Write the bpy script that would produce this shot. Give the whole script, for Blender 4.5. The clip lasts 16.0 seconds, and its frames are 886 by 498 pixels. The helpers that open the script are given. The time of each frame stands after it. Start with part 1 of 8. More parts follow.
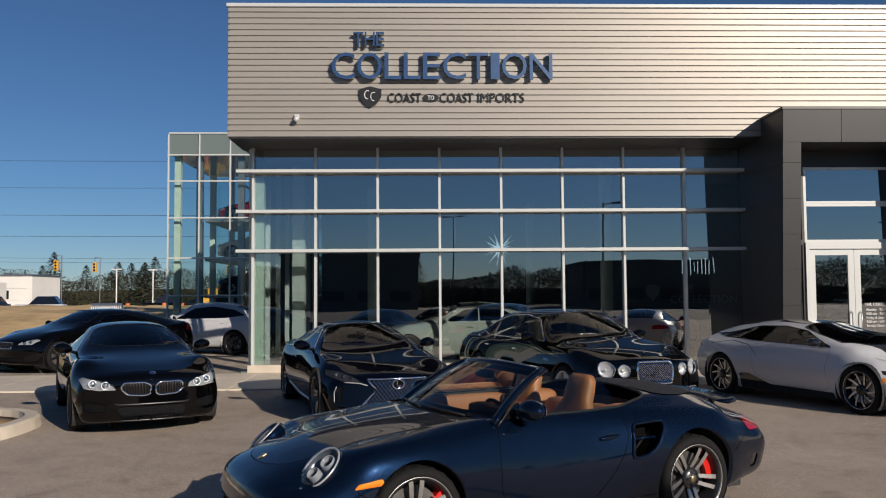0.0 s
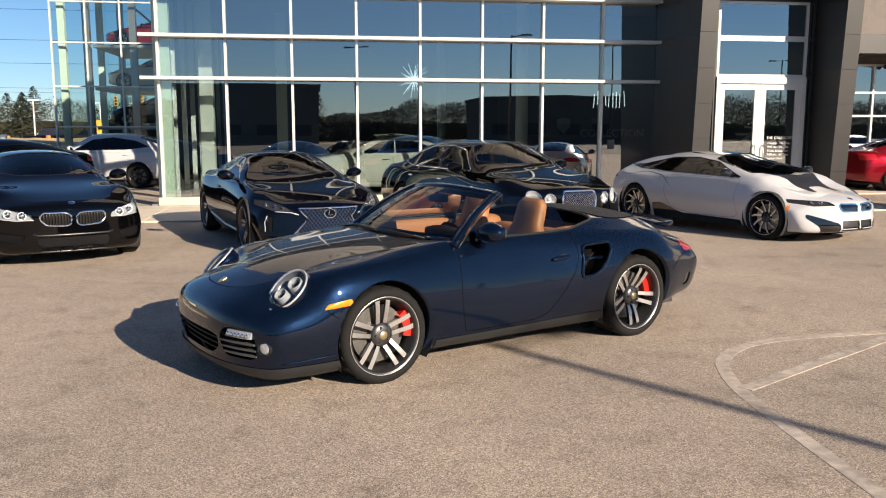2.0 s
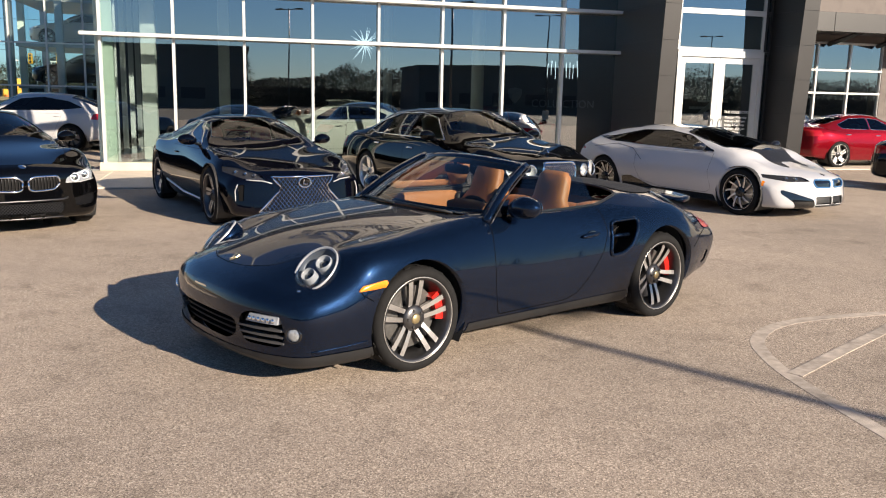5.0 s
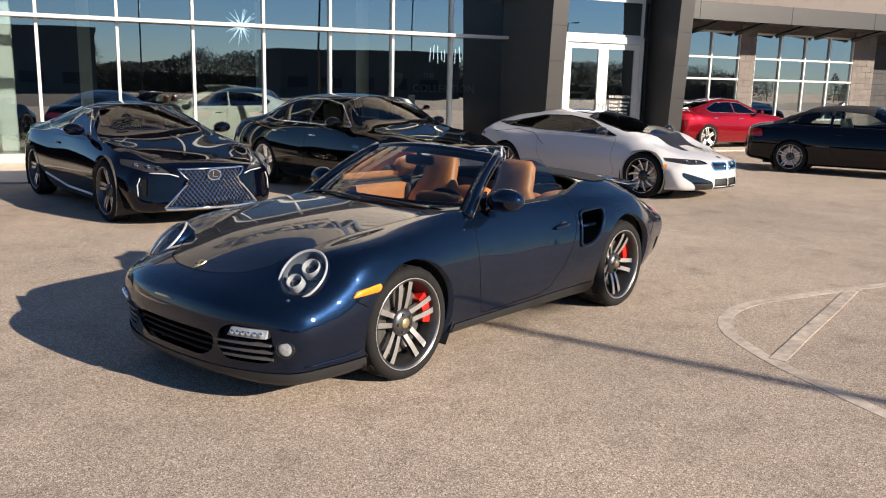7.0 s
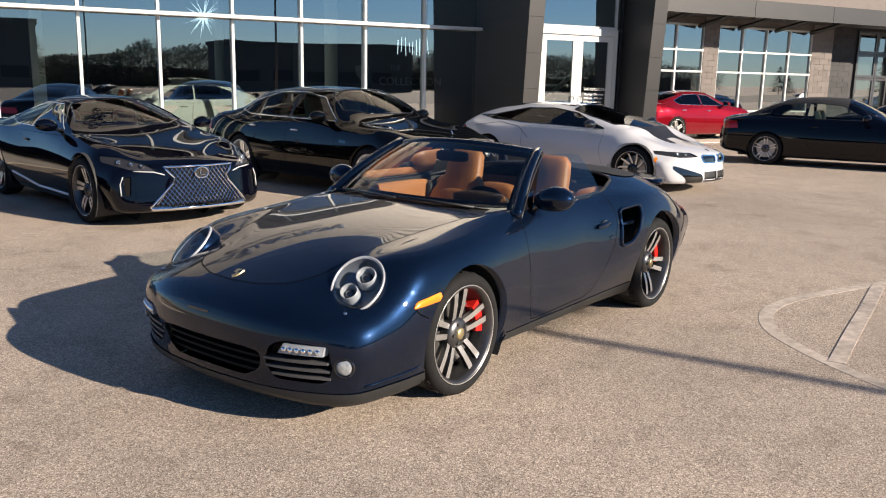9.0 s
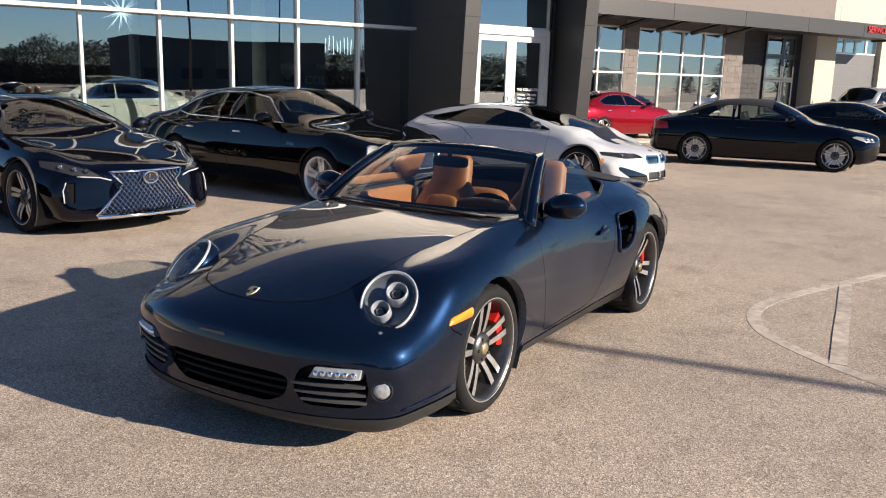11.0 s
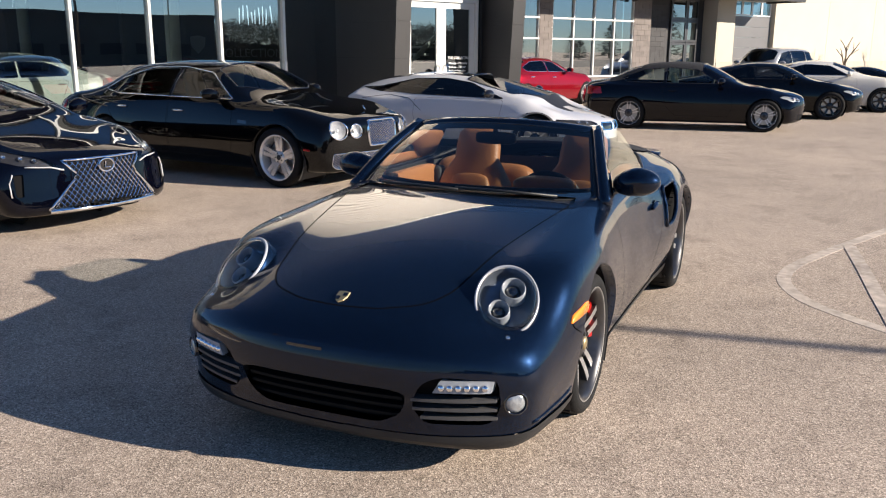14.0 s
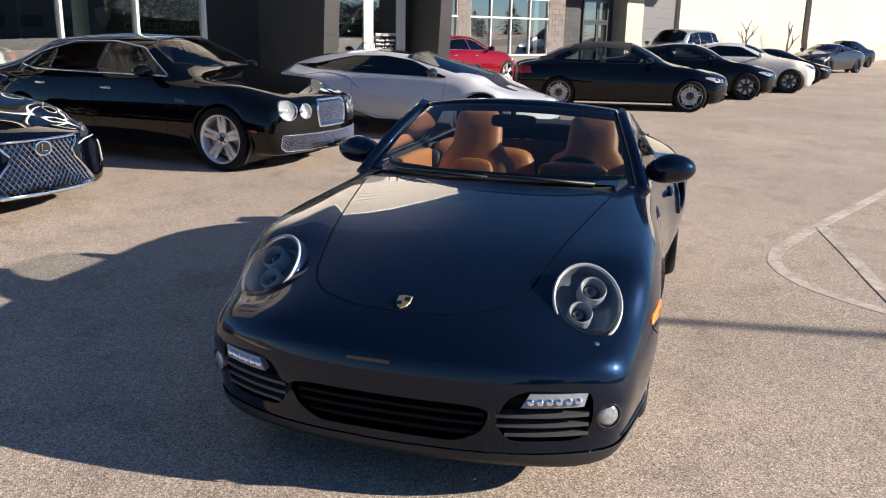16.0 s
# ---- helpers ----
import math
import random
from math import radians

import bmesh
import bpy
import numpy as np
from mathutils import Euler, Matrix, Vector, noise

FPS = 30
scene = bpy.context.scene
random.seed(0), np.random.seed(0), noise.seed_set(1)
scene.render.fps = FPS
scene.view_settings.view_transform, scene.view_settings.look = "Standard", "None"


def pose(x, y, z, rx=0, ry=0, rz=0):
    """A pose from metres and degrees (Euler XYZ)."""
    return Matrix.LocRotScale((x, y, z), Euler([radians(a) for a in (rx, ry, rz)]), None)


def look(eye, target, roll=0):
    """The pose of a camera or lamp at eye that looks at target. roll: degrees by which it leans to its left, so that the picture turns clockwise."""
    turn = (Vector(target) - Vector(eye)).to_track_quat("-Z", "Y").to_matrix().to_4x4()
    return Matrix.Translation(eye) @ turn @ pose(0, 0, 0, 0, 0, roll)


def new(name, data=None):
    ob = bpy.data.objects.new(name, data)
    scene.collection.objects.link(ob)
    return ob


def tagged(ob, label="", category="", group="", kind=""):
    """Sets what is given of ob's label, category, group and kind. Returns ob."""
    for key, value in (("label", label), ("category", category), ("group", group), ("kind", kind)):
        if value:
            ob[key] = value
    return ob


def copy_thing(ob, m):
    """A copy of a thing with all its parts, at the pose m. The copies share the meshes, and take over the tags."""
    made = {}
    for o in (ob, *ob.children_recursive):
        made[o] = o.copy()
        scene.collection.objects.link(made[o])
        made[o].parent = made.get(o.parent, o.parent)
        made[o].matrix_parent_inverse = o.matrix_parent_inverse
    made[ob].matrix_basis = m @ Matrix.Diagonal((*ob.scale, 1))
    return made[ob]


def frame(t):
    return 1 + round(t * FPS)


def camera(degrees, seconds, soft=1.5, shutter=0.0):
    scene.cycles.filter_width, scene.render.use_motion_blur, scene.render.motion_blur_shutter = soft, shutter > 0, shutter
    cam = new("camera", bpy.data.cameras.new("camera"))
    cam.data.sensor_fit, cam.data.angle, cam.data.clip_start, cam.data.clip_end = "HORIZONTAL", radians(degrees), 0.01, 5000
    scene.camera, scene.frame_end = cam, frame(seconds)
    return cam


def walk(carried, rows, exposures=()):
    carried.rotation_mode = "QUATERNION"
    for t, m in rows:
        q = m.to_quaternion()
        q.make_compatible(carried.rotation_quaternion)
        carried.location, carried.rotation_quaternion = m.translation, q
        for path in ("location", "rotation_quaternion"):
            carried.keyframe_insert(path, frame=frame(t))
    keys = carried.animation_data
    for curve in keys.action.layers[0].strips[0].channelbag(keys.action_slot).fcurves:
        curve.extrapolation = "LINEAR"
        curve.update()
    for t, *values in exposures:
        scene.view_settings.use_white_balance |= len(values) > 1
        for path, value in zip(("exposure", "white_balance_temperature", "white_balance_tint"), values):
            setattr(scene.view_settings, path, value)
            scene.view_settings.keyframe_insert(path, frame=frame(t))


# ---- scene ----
cam = camera(56.1, 16.0, soft=1.1)
PATH = [
    (0, (0.062, 0.045, 1.761), (0.12, 2.041, 1.868), -0.4),
    (0.5, (0.035, 0.013, 1.741), (0.101, 2.012, 1.773), 0.2),
    (1, (-0.111, 0.023, 1.706), (0.029, 2.015, 1.603), 0.1),
    (1.5, (-0.296, 0.042, 1.684), (-0.062, 2.015, 1.462), -0.5),
    (2, (-0.367, 0.117, 1.676), (-0.072, 2.075, 1.389), 0.0),
    (2.5, (-0.422, 0.278, 1.658), (-0.11, 2.229, 1.345), 0.5),
    (3, (-0.459, 0.425, 1.653), (-0.135, 2.373, 1.336), 1.1),
    (5.3, (-1.026, 0.786, 1.647), (-0.535, 2.69, 1.284), 1.3),
    (5.5, (-1.05, 0.868, 1.641), (-0.541, 2.767, 1.277), 1.3),
    (6, (-1.128, 1.043, 1.644), (-0.513, 2.912, 1.285), 1.1),
    (6.5, (-1.381, 1.182, 1.628), (-0.641, 3.004, 1.262), 1.2),
    (7, (-1.573, 1.243, 1.647), (-0.792, 3.043, 1.26), 1.3),
    (7.5, (-1.646, 1.325, 1.637), (-0.857, 3.119, 1.235), 1.9),
    (8, (-1.711, 1.507, 1.618), (-0.935, 3.301, 1.197), 0.7),
    (8.5, (-1.784, 1.666, 1.626), (-0.993, 3.453, 1.201), 0.3),
    (9, (-1.933, 1.804, 1.623), (-1.046, 3.551, 1.223), 1.2),
    (9.2, (-1.995, 1.858, 1.631), (-1.074, 3.591, 1.244), 1.3),
    (11.3, (-2.425, 2.346, 1.636), (-1.324, 3.966, 1.232), 1.6),
    (11.5, (-2.514, 2.414, 1.632), (-1.388, 4.016, 1.225), 1.6),
    (12, (-2.71, 2.579, 1.628), (-1.513, 4.125, 1.206), 1.3),
    (12.5, (-2.801, 2.681, 1.638), (-1.559, 4.183, 1.189), 2.0),
    (13, (-2.813, 2.824, 1.625), (-1.574, 4.33, 1.179), 2.0),
    (13.5, (-2.754, 3.017, 1.632), (-1.516, 4.526, 1.192), 0.5),
    (14, (-2.788, 3.141, 1.623), (-1.53, 4.625, 1.159), 0.3),
    (14.5, (-2.904, 3.311, 1.61), (-1.58, 4.731, 1.131), 0.6),
    (15, (-3.018, 3.466, 1.633), (-1.619, 4.807, 1.142), 1.0),
    (15.5, (-3.047, 3.622, 1.608), (-1.631, 4.94, 1.098), 1.8),
    (16, (-3.013, 3.82, 1.608), (-1.594, 5.134, 1.097), 1.1),
]
walk(cam, [(t, look(eye, target, roll)) for t, eye, target, roll in PATH],
     ((0.0, -0.18, 6000, 10), (0.5, -0.05, 6050, 10), (1.0, 0.30, 6250, 10), (1.5, 0.63, 6500, 10), (2.0, 0.80, 6600, 10), (3.0, 0.87, 6600, 10), (5.5, 0.90, 6420, 10), (9.0, 0.94, 6300, 10), (12.5, 0.98, 6150, 10), (16.0, 1.0, 6000, 10)))

# ---- light ----
SUN_EL, SUN_DIR = 22.0, (0.56, -0.83)
world = bpy.data.worlds.new("world")
scene.world = world
world.use_nodes = True
wn = world.node_tree
sky = wn.nodes.new("ShaderNodeTexSky")
sky.sky_type = "NISHITA"
sky.sun_disc = False
sky.sun_elevation = radians(SUN_EL)
sky.sun_rotation = math.atan2(SUN_DIR[0], SUN_DIR[1])
sky.altitude = 2500
sky.air_density, sky.dust_density, sky.ozone_density = 1.2, 0.0, 6.0
wn.nodes["Background"].inputs[1].default_value = 0.062
wn.links.new(sky.outputs[0], wn.nodes["Background"].inputs[0])
sun_data = bpy.data.lights.new("sun", "SUN")
sun_data.energy, sun_data.angle, sun_data.color = 5.9, radians(0.53), (1.0, 0.85, 0.67)
sun = new("sun", sun_data)
_c = math.cos(radians(SUN_EL)) / math.hypot(*SUN_DIR)
sun.matrix_world = look((SUN_DIR[0] * _c * 60, SUN_DIR[1] * _c * 60, math.sin(radians(SUN_EL)) * 60), (0, 0, 0))


# ---- materials ----
def nodes_of(name):
    m = bpy.data.materials.new(name)
    m.use_nodes = True
    return m, m.node_tree, m.node_tree.nodes["Principled BSDF"]


def mat(name, col, rough=0.5, metal=0.0, coat=0.0, vary=0.0, scale=8.0, bump=0.0, bscale=60.0, spec=0.5, island=0.0, stretch=(1, 1, 1), coat_rough=0.03, detail=6.0):
    """Principled material; vary: large and small tone changes, bump: fine relief, island: tone change from piece to piece."""
    m, nt, b = nodes_of(name)
    b.inputs["Base Color"].default_value = (*col, 1)
    b.inputs["Roughness"].default_value = rough
    b.inputs["Metallic"].default_value = metal
    b.inputs["Coat Weight"].default_value = coat
    b.inputs["Coat Roughness"].default_value = coat_rough
    b.inputs["Specular IOR Level"].default_value = spec
    N, L = nt.nodes, nt.links
    if vary or bump or island:
        tc = N.new("ShaderNodeTexCoord")
        mp = N.new("ShaderNodeMapping")
        mp.inputs["Scale"].default_value = stretch
        L.new(tc.outputs["Object"], mp.inputs[0])
    if vary or island:
        n1 = N.new("ShaderNodeTexNoise")
        n1.inputs["Scale"].default_value = scale
        n1.inputs["Detail"].default_value = detail
        n2 = N.new("ShaderNodeTexNoise")
        n2.inputs["Scale"].default_value = scale * 0.13
        n2.inputs["Detail"].default_value = 3
        L.new(mp.outputs[0], n1.inputs[0])
        L.new(mp.outputs[0], n2.inputs[0])
        add = N.new("ShaderNodeMath")
        add.operation = "ADD"
        L.new(n1.outputs[0], add.inputs[0])
        L.new(n2.outputs[0], add.inputs[1])
        last = add
        if island:
            oi = N.new("ShaderNodeObjectInfo")
            mu = N.new("ShaderNodeMath")
            mu.operation = "MULTIPLY_ADD"
            mu.inputs[1].default_value = island
            L.new(oi.outputs["Random"], mu.inputs[0])
            L.new(add.outputs[0], mu.inputs[2])
            last = mu
        mr = N.new("ShaderNodeMapRange")
        mr.inputs["From Min"].default_value = 0.65
        mr.inputs["From Max"].default_value = 1.35
        mr.inputs["To Min"].default_value = 1 - vary
        mr.inputs["To Max"].default_value = 1 + vary
        L.new(last.outputs[0], mr.inputs[0])
        vm = N.new("ShaderNodeVectorMath")
        vm.operation = "SCALE"
        vm.inputs[0].default_value = col
        L.new(mr.outputs[0], vm.inputs["Scale"])
        L.new(vm.outputs[0], b.inputs["Base Color"])
    if bump:
        nb = N.new("ShaderNodeTexNoise")
        nb.inputs["Scale"].default_value = bscale
        nb.inputs["Detail"].default_value = 4
        L.new(mp.outputs[0], nb.inputs[0])
        bp = N.new("ShaderNodeBump")
        bp.inputs["Strength"].default_value = bump
        bp.inputs["Distance"].default_value = 0.01
        L.new(nb.outputs[0], bp.inputs["Height"])
        L.new(bp.outputs[0], b.inputs["Normal"])
    return m


def glass_mat(name, tint, ior=1.5, rough=0.0, wave=0.0):
    """A thin pane: clear, tinted through-view and a mirror coat by Fresnel."""
    m = bpy.data.materials.new(name)
    m.use_nodes = True
    nt = m.node_tree
    N, L = nt.nodes, nt.links
    N.remove(N["Principled BSDF"])
    tr, gl, mx, fr = N.new("ShaderNodeBsdfTransparent"), N.new("ShaderNodeBsdfGlossy"), N.new("ShaderNodeMixShader"), N.new("ShaderNodeFresnel")
    tr.inputs[0].default_value = (*tint, 1)
    gl.inputs["Roughness"].default_value = rough
    gl.inputs["Color"].default_value = (1, 1, 1, 1)
    fr.inputs["IOR"].default_value = ior
    if wave:
        tc, nz, bp = N.new("ShaderNodeTexCoord"), N.new("ShaderNodeTexNoise"), N.new("ShaderNodeBump")
        nz.inputs["Scale"].default_value = 0.55
        nz.inputs["Detail"].default_value = 1
        bp.inputs["Strength"].default_value = wave
        bp.inputs["Distance"].default_value = 0.05
        L.new(tc.outputs["Object"], nz.inputs[0])
        L.new(nz.outputs[0], bp.inputs["Height"])
        L.new(bp.outputs[0], gl.inputs["Normal"])
    L.new(fr.outputs[0], mx.inputs[0])
    L.new(tr.outputs[0], mx.inputs[1])
    L.new(gl.outputs[0], mx.inputs[2])
    L.new(mx.outputs[0], N["Material Output"].inputs[0])
    return m


def glow_mat(name, col, strength):
    m, nt, b = nodes_of(name)
    b.inputs["Base Color"].default_value = (*col, 1)
    b.inputs["Emission Color"].default_value = (*col, 1)
    b.inputs["Emission Strength"].default_value = strength
    return m


# ---- mesh helpers ----
def link_mesh(name, bm, material, parent=None, label="", smooth=False):
    me = bpy.data.meshes.new(name)
    bm.normal_update()
    bm.to_mesh(me)
    bm.free()
    for m in material if isinstance(material, (list, tuple)) else [material]:
        me.materials.append(m)
    if smooth:
        for f in me.polygons:
            f.use_smooth = True
    ob = new(name, me)
    if parent:
        ob.parent = parent
    if label:
        ob["label"] = label
    return ob


def part(name, bm, material, parent, label="", smooth=False):
    return link_mesh(name, bm, material, parent, label, smooth)


def thing(name, m=None, label="", category="", group="", kind=""):
    ob = new(name)
    ob.empty_display_size = 0.2
    if m is not None:
        ob.matrix_world = m
    return tagged(ob, label, category, group, kind)


def box(x0, x1, y0, y1, z0, z1, bevel=0.0, bm=None, seg=1):
    own = bm is None
    bm = bm or bmesh.new()
    vs = [bm.verts.new((x, y, z)) for x in (x0, x1) for y in (y0, y1) for z in (z0, z1)]
    for q in ((0, 1, 3, 2), (4, 6, 7, 5), (0, 4, 5, 1), (2, 3, 7, 6), (0, 2, 6, 4), (1, 5, 7, 3)):
        bm.faces.new([vs[i] for i in q])
    if own:
        bmesh.ops.recalc_face_normals(bm, faces=bm.faces)
        if bevel:
            bmesh.ops.bevel(bm, geom=bm.edges[:], offset=bevel, segments=seg, affect="EDGES", profile=0.6)
    return bm


def loft(rings, close=True, caps=True, bm=None):
    """A skin over rings of points."""
    bm = bm or bmesh.new()
    rows = [[bm.verts.new(p) for p in r] for r in rings]
    n = len(rings[0])
    for a, b in zip(rows, rows[1:]):
        for i in range(n if close else n - 1):
            j = (i + 1) % n
            bm.faces.new((a[i], a[j], b[j], b[i]))
    if caps and close:
        bm.faces.new(rows[0][::-1])
        bm.faces.new(rows[-1])
    return bm


def tube(points, r, n=8, bm=None, taper=1.0):
    """A round bar along points."""
    pts = [Vector(p) for p in points]
    rings = []
    for i, p in enumerate(pts):
        d = (pts[min(i + 1, len(pts) - 1)] - pts[max(i - 1, 0)]).normalized()
        a = d.orthogonal().normalized() if abs(d.z) > 0.95 else d.cross(Vector((0, 0, 1))).normalized()
        b = d.cross(a)
        rr = r * (1 + (taper - 1) * i / max(1, len(pts) - 1))
        rings.append([p + (a * math.cos(t) + b * math.sin(t)) * rr for t in (math.tau * k / n for k in range(n))])
    bm = loft(rings, bm=bm)
    return bm


def lathe(profile, n=32, axis="y", bm=None, close=False):
    """Turns (radius, height) pairs round an axis."""
    bm = bm or bmesh.new()
    rows = []
    for k in range(n):
        c, s = math.cos(math.tau * k / n), math.sin(math.tau * k / n)
        if axis == "y":
            rows.append([bm.verts.new((r * c, h, r * s)) for r, h in profile])
        else:
            rows.append([bm.verts.new((r * c, r * s, h)) for r, h in profile])
    m = len(profile)
    for k in range(n):
        a, b = rows[k], rows[(k + 1) % n]
        for i in range(m if close else m - 1):
            j = (i + 1) % m
            bm.faces.new((a[i], b[i], b[j], a[j]))
    bmesh.ops.recalc_face_normals(bm, faces=bm.faces)
    return bm


def letters(text, size, depth, material, name, parent=None, m=None, bevel=0.0):
    cu = bpy.data.curves.new(name, "FONT")
    cu.body, cu.size, cu.extrude, cu.align_x, cu.bevel_depth = text, size, depth / 2, "LEFT", bevel
    cu.resolution_u = 3
    tmp = new(name + "_outline", cu)
    me = bpy.data.meshes.new_from_object(tmp.evaluated_get(bpy.context.evaluated_depsgraph_get()))
    bpy.data.objects.remove(tmp)
    bpy.data.curves.remove(cu)
    me.materials.clear()
    me.materials.append(material)
    ob = new(name, me)
    if parent:
        ob.parent = parent
    if m is not None:
        ob.matrix_local = m
    return ob

# ---- vehicles: tools ----
from mathutils.bvhtree import BVHTree


def table(*pairs, soften=True):
    """A smooth monotone curve through (x, value) pairs."""
    xs = np.array([p[0] for p in pairs], float)
    ys = np.array([p[1] for p in pairs], float)
    h = np.diff(xs)
    d = np.diff(ys) / h
    m = np.zeros(len(xs))
    m[0], m[-1] = d[0], d[-1]
    for i in range(1, len(xs) - 1):
        if d[i - 1] * d[i] > 0:
            w1, w2 = 2 * h[i] + h[i - 1], h[i] + 2 * h[i - 1]
            m[i] = (w1 + w2) / (w1 / d[i - 1] + w2 / d[i])

    def raw(x):
        x = np.clip(x, xs[0], xs[-1])
        i = np.clip(np.searchsorted(xs, x) - 1, 0, len(xs) - 2)
        t = (x - xs[i]) / h[i]
        return (ys[i] * (1 + 2 * t) * (1 - t) ** 2 + m[i] * h[i] * t * (1 - t) ** 2
                + ys[i + 1] * t * t * (3 - 2 * t) + m[i + 1] * h[i] * t * t * (t - 1))

    k = (-0.09, -0.06, -0.03, 0, 0.03, 0.06, 0.09) if soften else (0,)
    w = (0.06, 0.12, 0.2, 0.24, 0.2, 0.12, 0.06) if soften else (1,)
    lo, hi, num = float(xs[0]) - 0.1, float(xs[-1]) + 0.1, 480
    grid = np.linspace(lo, hi, num)
    vals = [float(v) for v in sum(wi * raw(grid + ki) for ki, wi in zip(k, w))]
    unit = (num - 1) / (hi - lo)

    def read(x):
        t = min(max((x - lo) * unit, 0.0), num - 1.001)
        i = int(t)
        return vals[i] + (vals[i + 1] - vals[i]) * (t - i)
    return read


def spline(pts, per=5):
    """Centripetal curve through 2D or 3D points."""
    P = [np.array(p, float) for p in pts]
    P = [2 * P[0] - P[1]] + P + [2 * P[-1] - P[-2]]
    out = []
    for i in range(1, len(P) - 2):
        t0 = 0.0
        t1 = t0 + max(1e-4, np.linalg.norm(P[i] - P[i - 1])) ** 0.5
        t2 = t1 + max(1e-4, np.linalg.norm(P[i + 1] - P[i])) ** 0.5
        t3 = t2 + max(1e-4, np.linalg.norm(P[i + 2] - P[i + 1])) ** 0.5
        for k in range(per):
            t = t1 + (t2 - t1) * k / per
            a1 = (t1 - t) / (t1 - t0) * P[i - 1] + (t - t0) / (t1 - t0) * P[i]
            a2 = (t2 - t) / (t2 - t1) * P[i] + (t - t1) / (t2 - t1) * P[i + 1]
            a3 = (t3 - t) / (t3 - t2) * P[i + 1] + (t - t2) / (t3 - t2) * P[i + 2]
            b1 = (t2 - t) / (t2 - t0) * a1 + (t - t0) / (t2 - t0) * a2
            b2 = (t3 - t) / (t3 - t1) * a2 + (t - t1) / (t3 - t1) * a3
            out.append((t2 - t) / (t2 - t1) * b1 + (t - t1) / (t2 - t1) * b2)
    out.append(P[-2])
    return out


class Skin:
    """A car's outer skin: sections along its length, from which panels, panes and lamps are cut. x runs rearward from the front axle, y to
    the car's right, z up."""

    def __init__(self, s, per=5, step=0.05):
        self.s = s
        xf, xr = s["xf"], s["xr"]
        names = "zb wr zr wm zm ws zs wd zd wg zg wt zt zc".split()
        tb = {n: table(*s[n]) for n in names if n in s}
        n = int((xr - xf) / step)
        xs = list(np.linspace(xf, xr, n))
        bow_f, bow_r = s.get("bow_f", 0.35), s.get("bow_r", 0.25)
        pf, pr = table(*s["pf"], soften=False), table(*s["pr"], soften=False)
        W = max(v for _, v in s["wm"])
        ff, fr = s.get("fade_f", 0.8), s.get("fade_r", 0.8)

        def warp(x, y, z):
            a = min(max((x - xf) / ff, 0), 1)
            b = min(max((xr - x) / fr, 0), 1)
            a, b = 1 - a * a * (3 - 2 * a), 1 - b * b * (3 - 2 * b)
            u = min(1.15, abs(y) / W)
            return x + a * (bow_f * u ** s.get("pow_f", 2.4) + float(pf(z))) - b * (bow_r * u ** 2.4 + float(pr(z)))
        self.warp = warp

        def section(x):
            g = {k: float(f(x)) for k, f in tb.items()}
            pts = [(0, g["zb"]), (g["wr"] * 0.55, g["zb"]), (g["wr"] - 0.05, g["zb"]), (g["wr"], g["zr"]), (g["wm"], g["zm"]), (g["ws"], g["zs"]), (g["wd"], g["zd"])]
            pts += [(g["wg"], g["zg"]), (g["wt"], g["zt"]), (0, g["zc"])]
            half = spline(pts, per)
            half[0][0] = half[-1][0] = 0
            return half
        rings = []
        R = 0.07
        steps = [(R * (1 - math.sin(a)), R * (1 - math.cos(a))) for a in (math.radians(t) for t in (78, 60, 40, 20))]

        def ring(x, inset=0.0):
            half = section(x)
            zm = 0.5 * (half[0][1] + half[-1][1])
            res = []
            for y, z in half:
                if inset:
                    z = z + (zm - z) / max(0.05, abs(zm - z)) * min(inset, abs(zm - z) * 0.5)
                    y = max(0, y - inset * min(1, y / 0.15))
                res.append((y, z))
            return x, res
        for dx, ins in steps:
            rings.append(ring(xf + dx * 0.6, ins))
        rings += [ring(x) for x in xs if xf + 0.05 < x < xr - 0.05]
        for dx, ins in reversed(steps):
            rings.append(ring(xr - dx * 0.6, ins))
        bm = bmesh.new()
        rows = []
        for x, half in rings:
            right = [bm.verts.new((warp(x, y, z), y, z)) for y, z in half]
            left = [right[i] if half[i][0] < 1e-6 else bm.verts.new((warp(x, -y, z), -y, z)) for i, (y, z) in enumerate(half)]
            rows.append((right, left, x, half))
        k = len(rows[0][0])
        for (r0, l0, _, _), (r1, l1, _, _) in zip(rows, rows[1:]):
            for i in range(k - 1):
                for q in ((r0[i], r1[i], r1[i + 1], r0[i + 1]), (l0[i], l0[i + 1], l1[i + 1], l1[i])):
                    q = list(dict.fromkeys(q))
                    if len(q) > 2:
                        bm.faces.new(q)
        for right, left, x, half in (rows[0], rows[-1]):
            cols = 14
            grid = []
            for i in range(k):
                y, z = half[i]
                if right[i] is left[i]:
                    grid.append([right[i]] * (2 * cols + 1))
                    continue
                row = [left[i]] + [bm.verts.new((warp(x, y * c / cols, z), y * c / cols, z)) for c in range(-cols + 1, cols)] + [right[i]]
                grid.append(row)
            for a, b in zip(grid, grid[1:]):
                for c in range(2 * cols):
                    q = list(dict.fromkeys((a[c], a[c + 1], b[c + 1], b[c])))
                    if len(q) > 2:
                        bm.faces.new(q)
        bmesh.ops.remove_doubles(bm, verts=bm.verts, dist=0.0008)
        for _ in range(s.get("smooth", 5)):
            bmesh.ops.smooth_vert(bm, verts=bm.verts, factor=0.5, use_axis_x=True, use_axis_y=True, use_axis_z=True)
        upper = [v for v in bm.verts if v.co.z > s.get("upper", 9.0)]
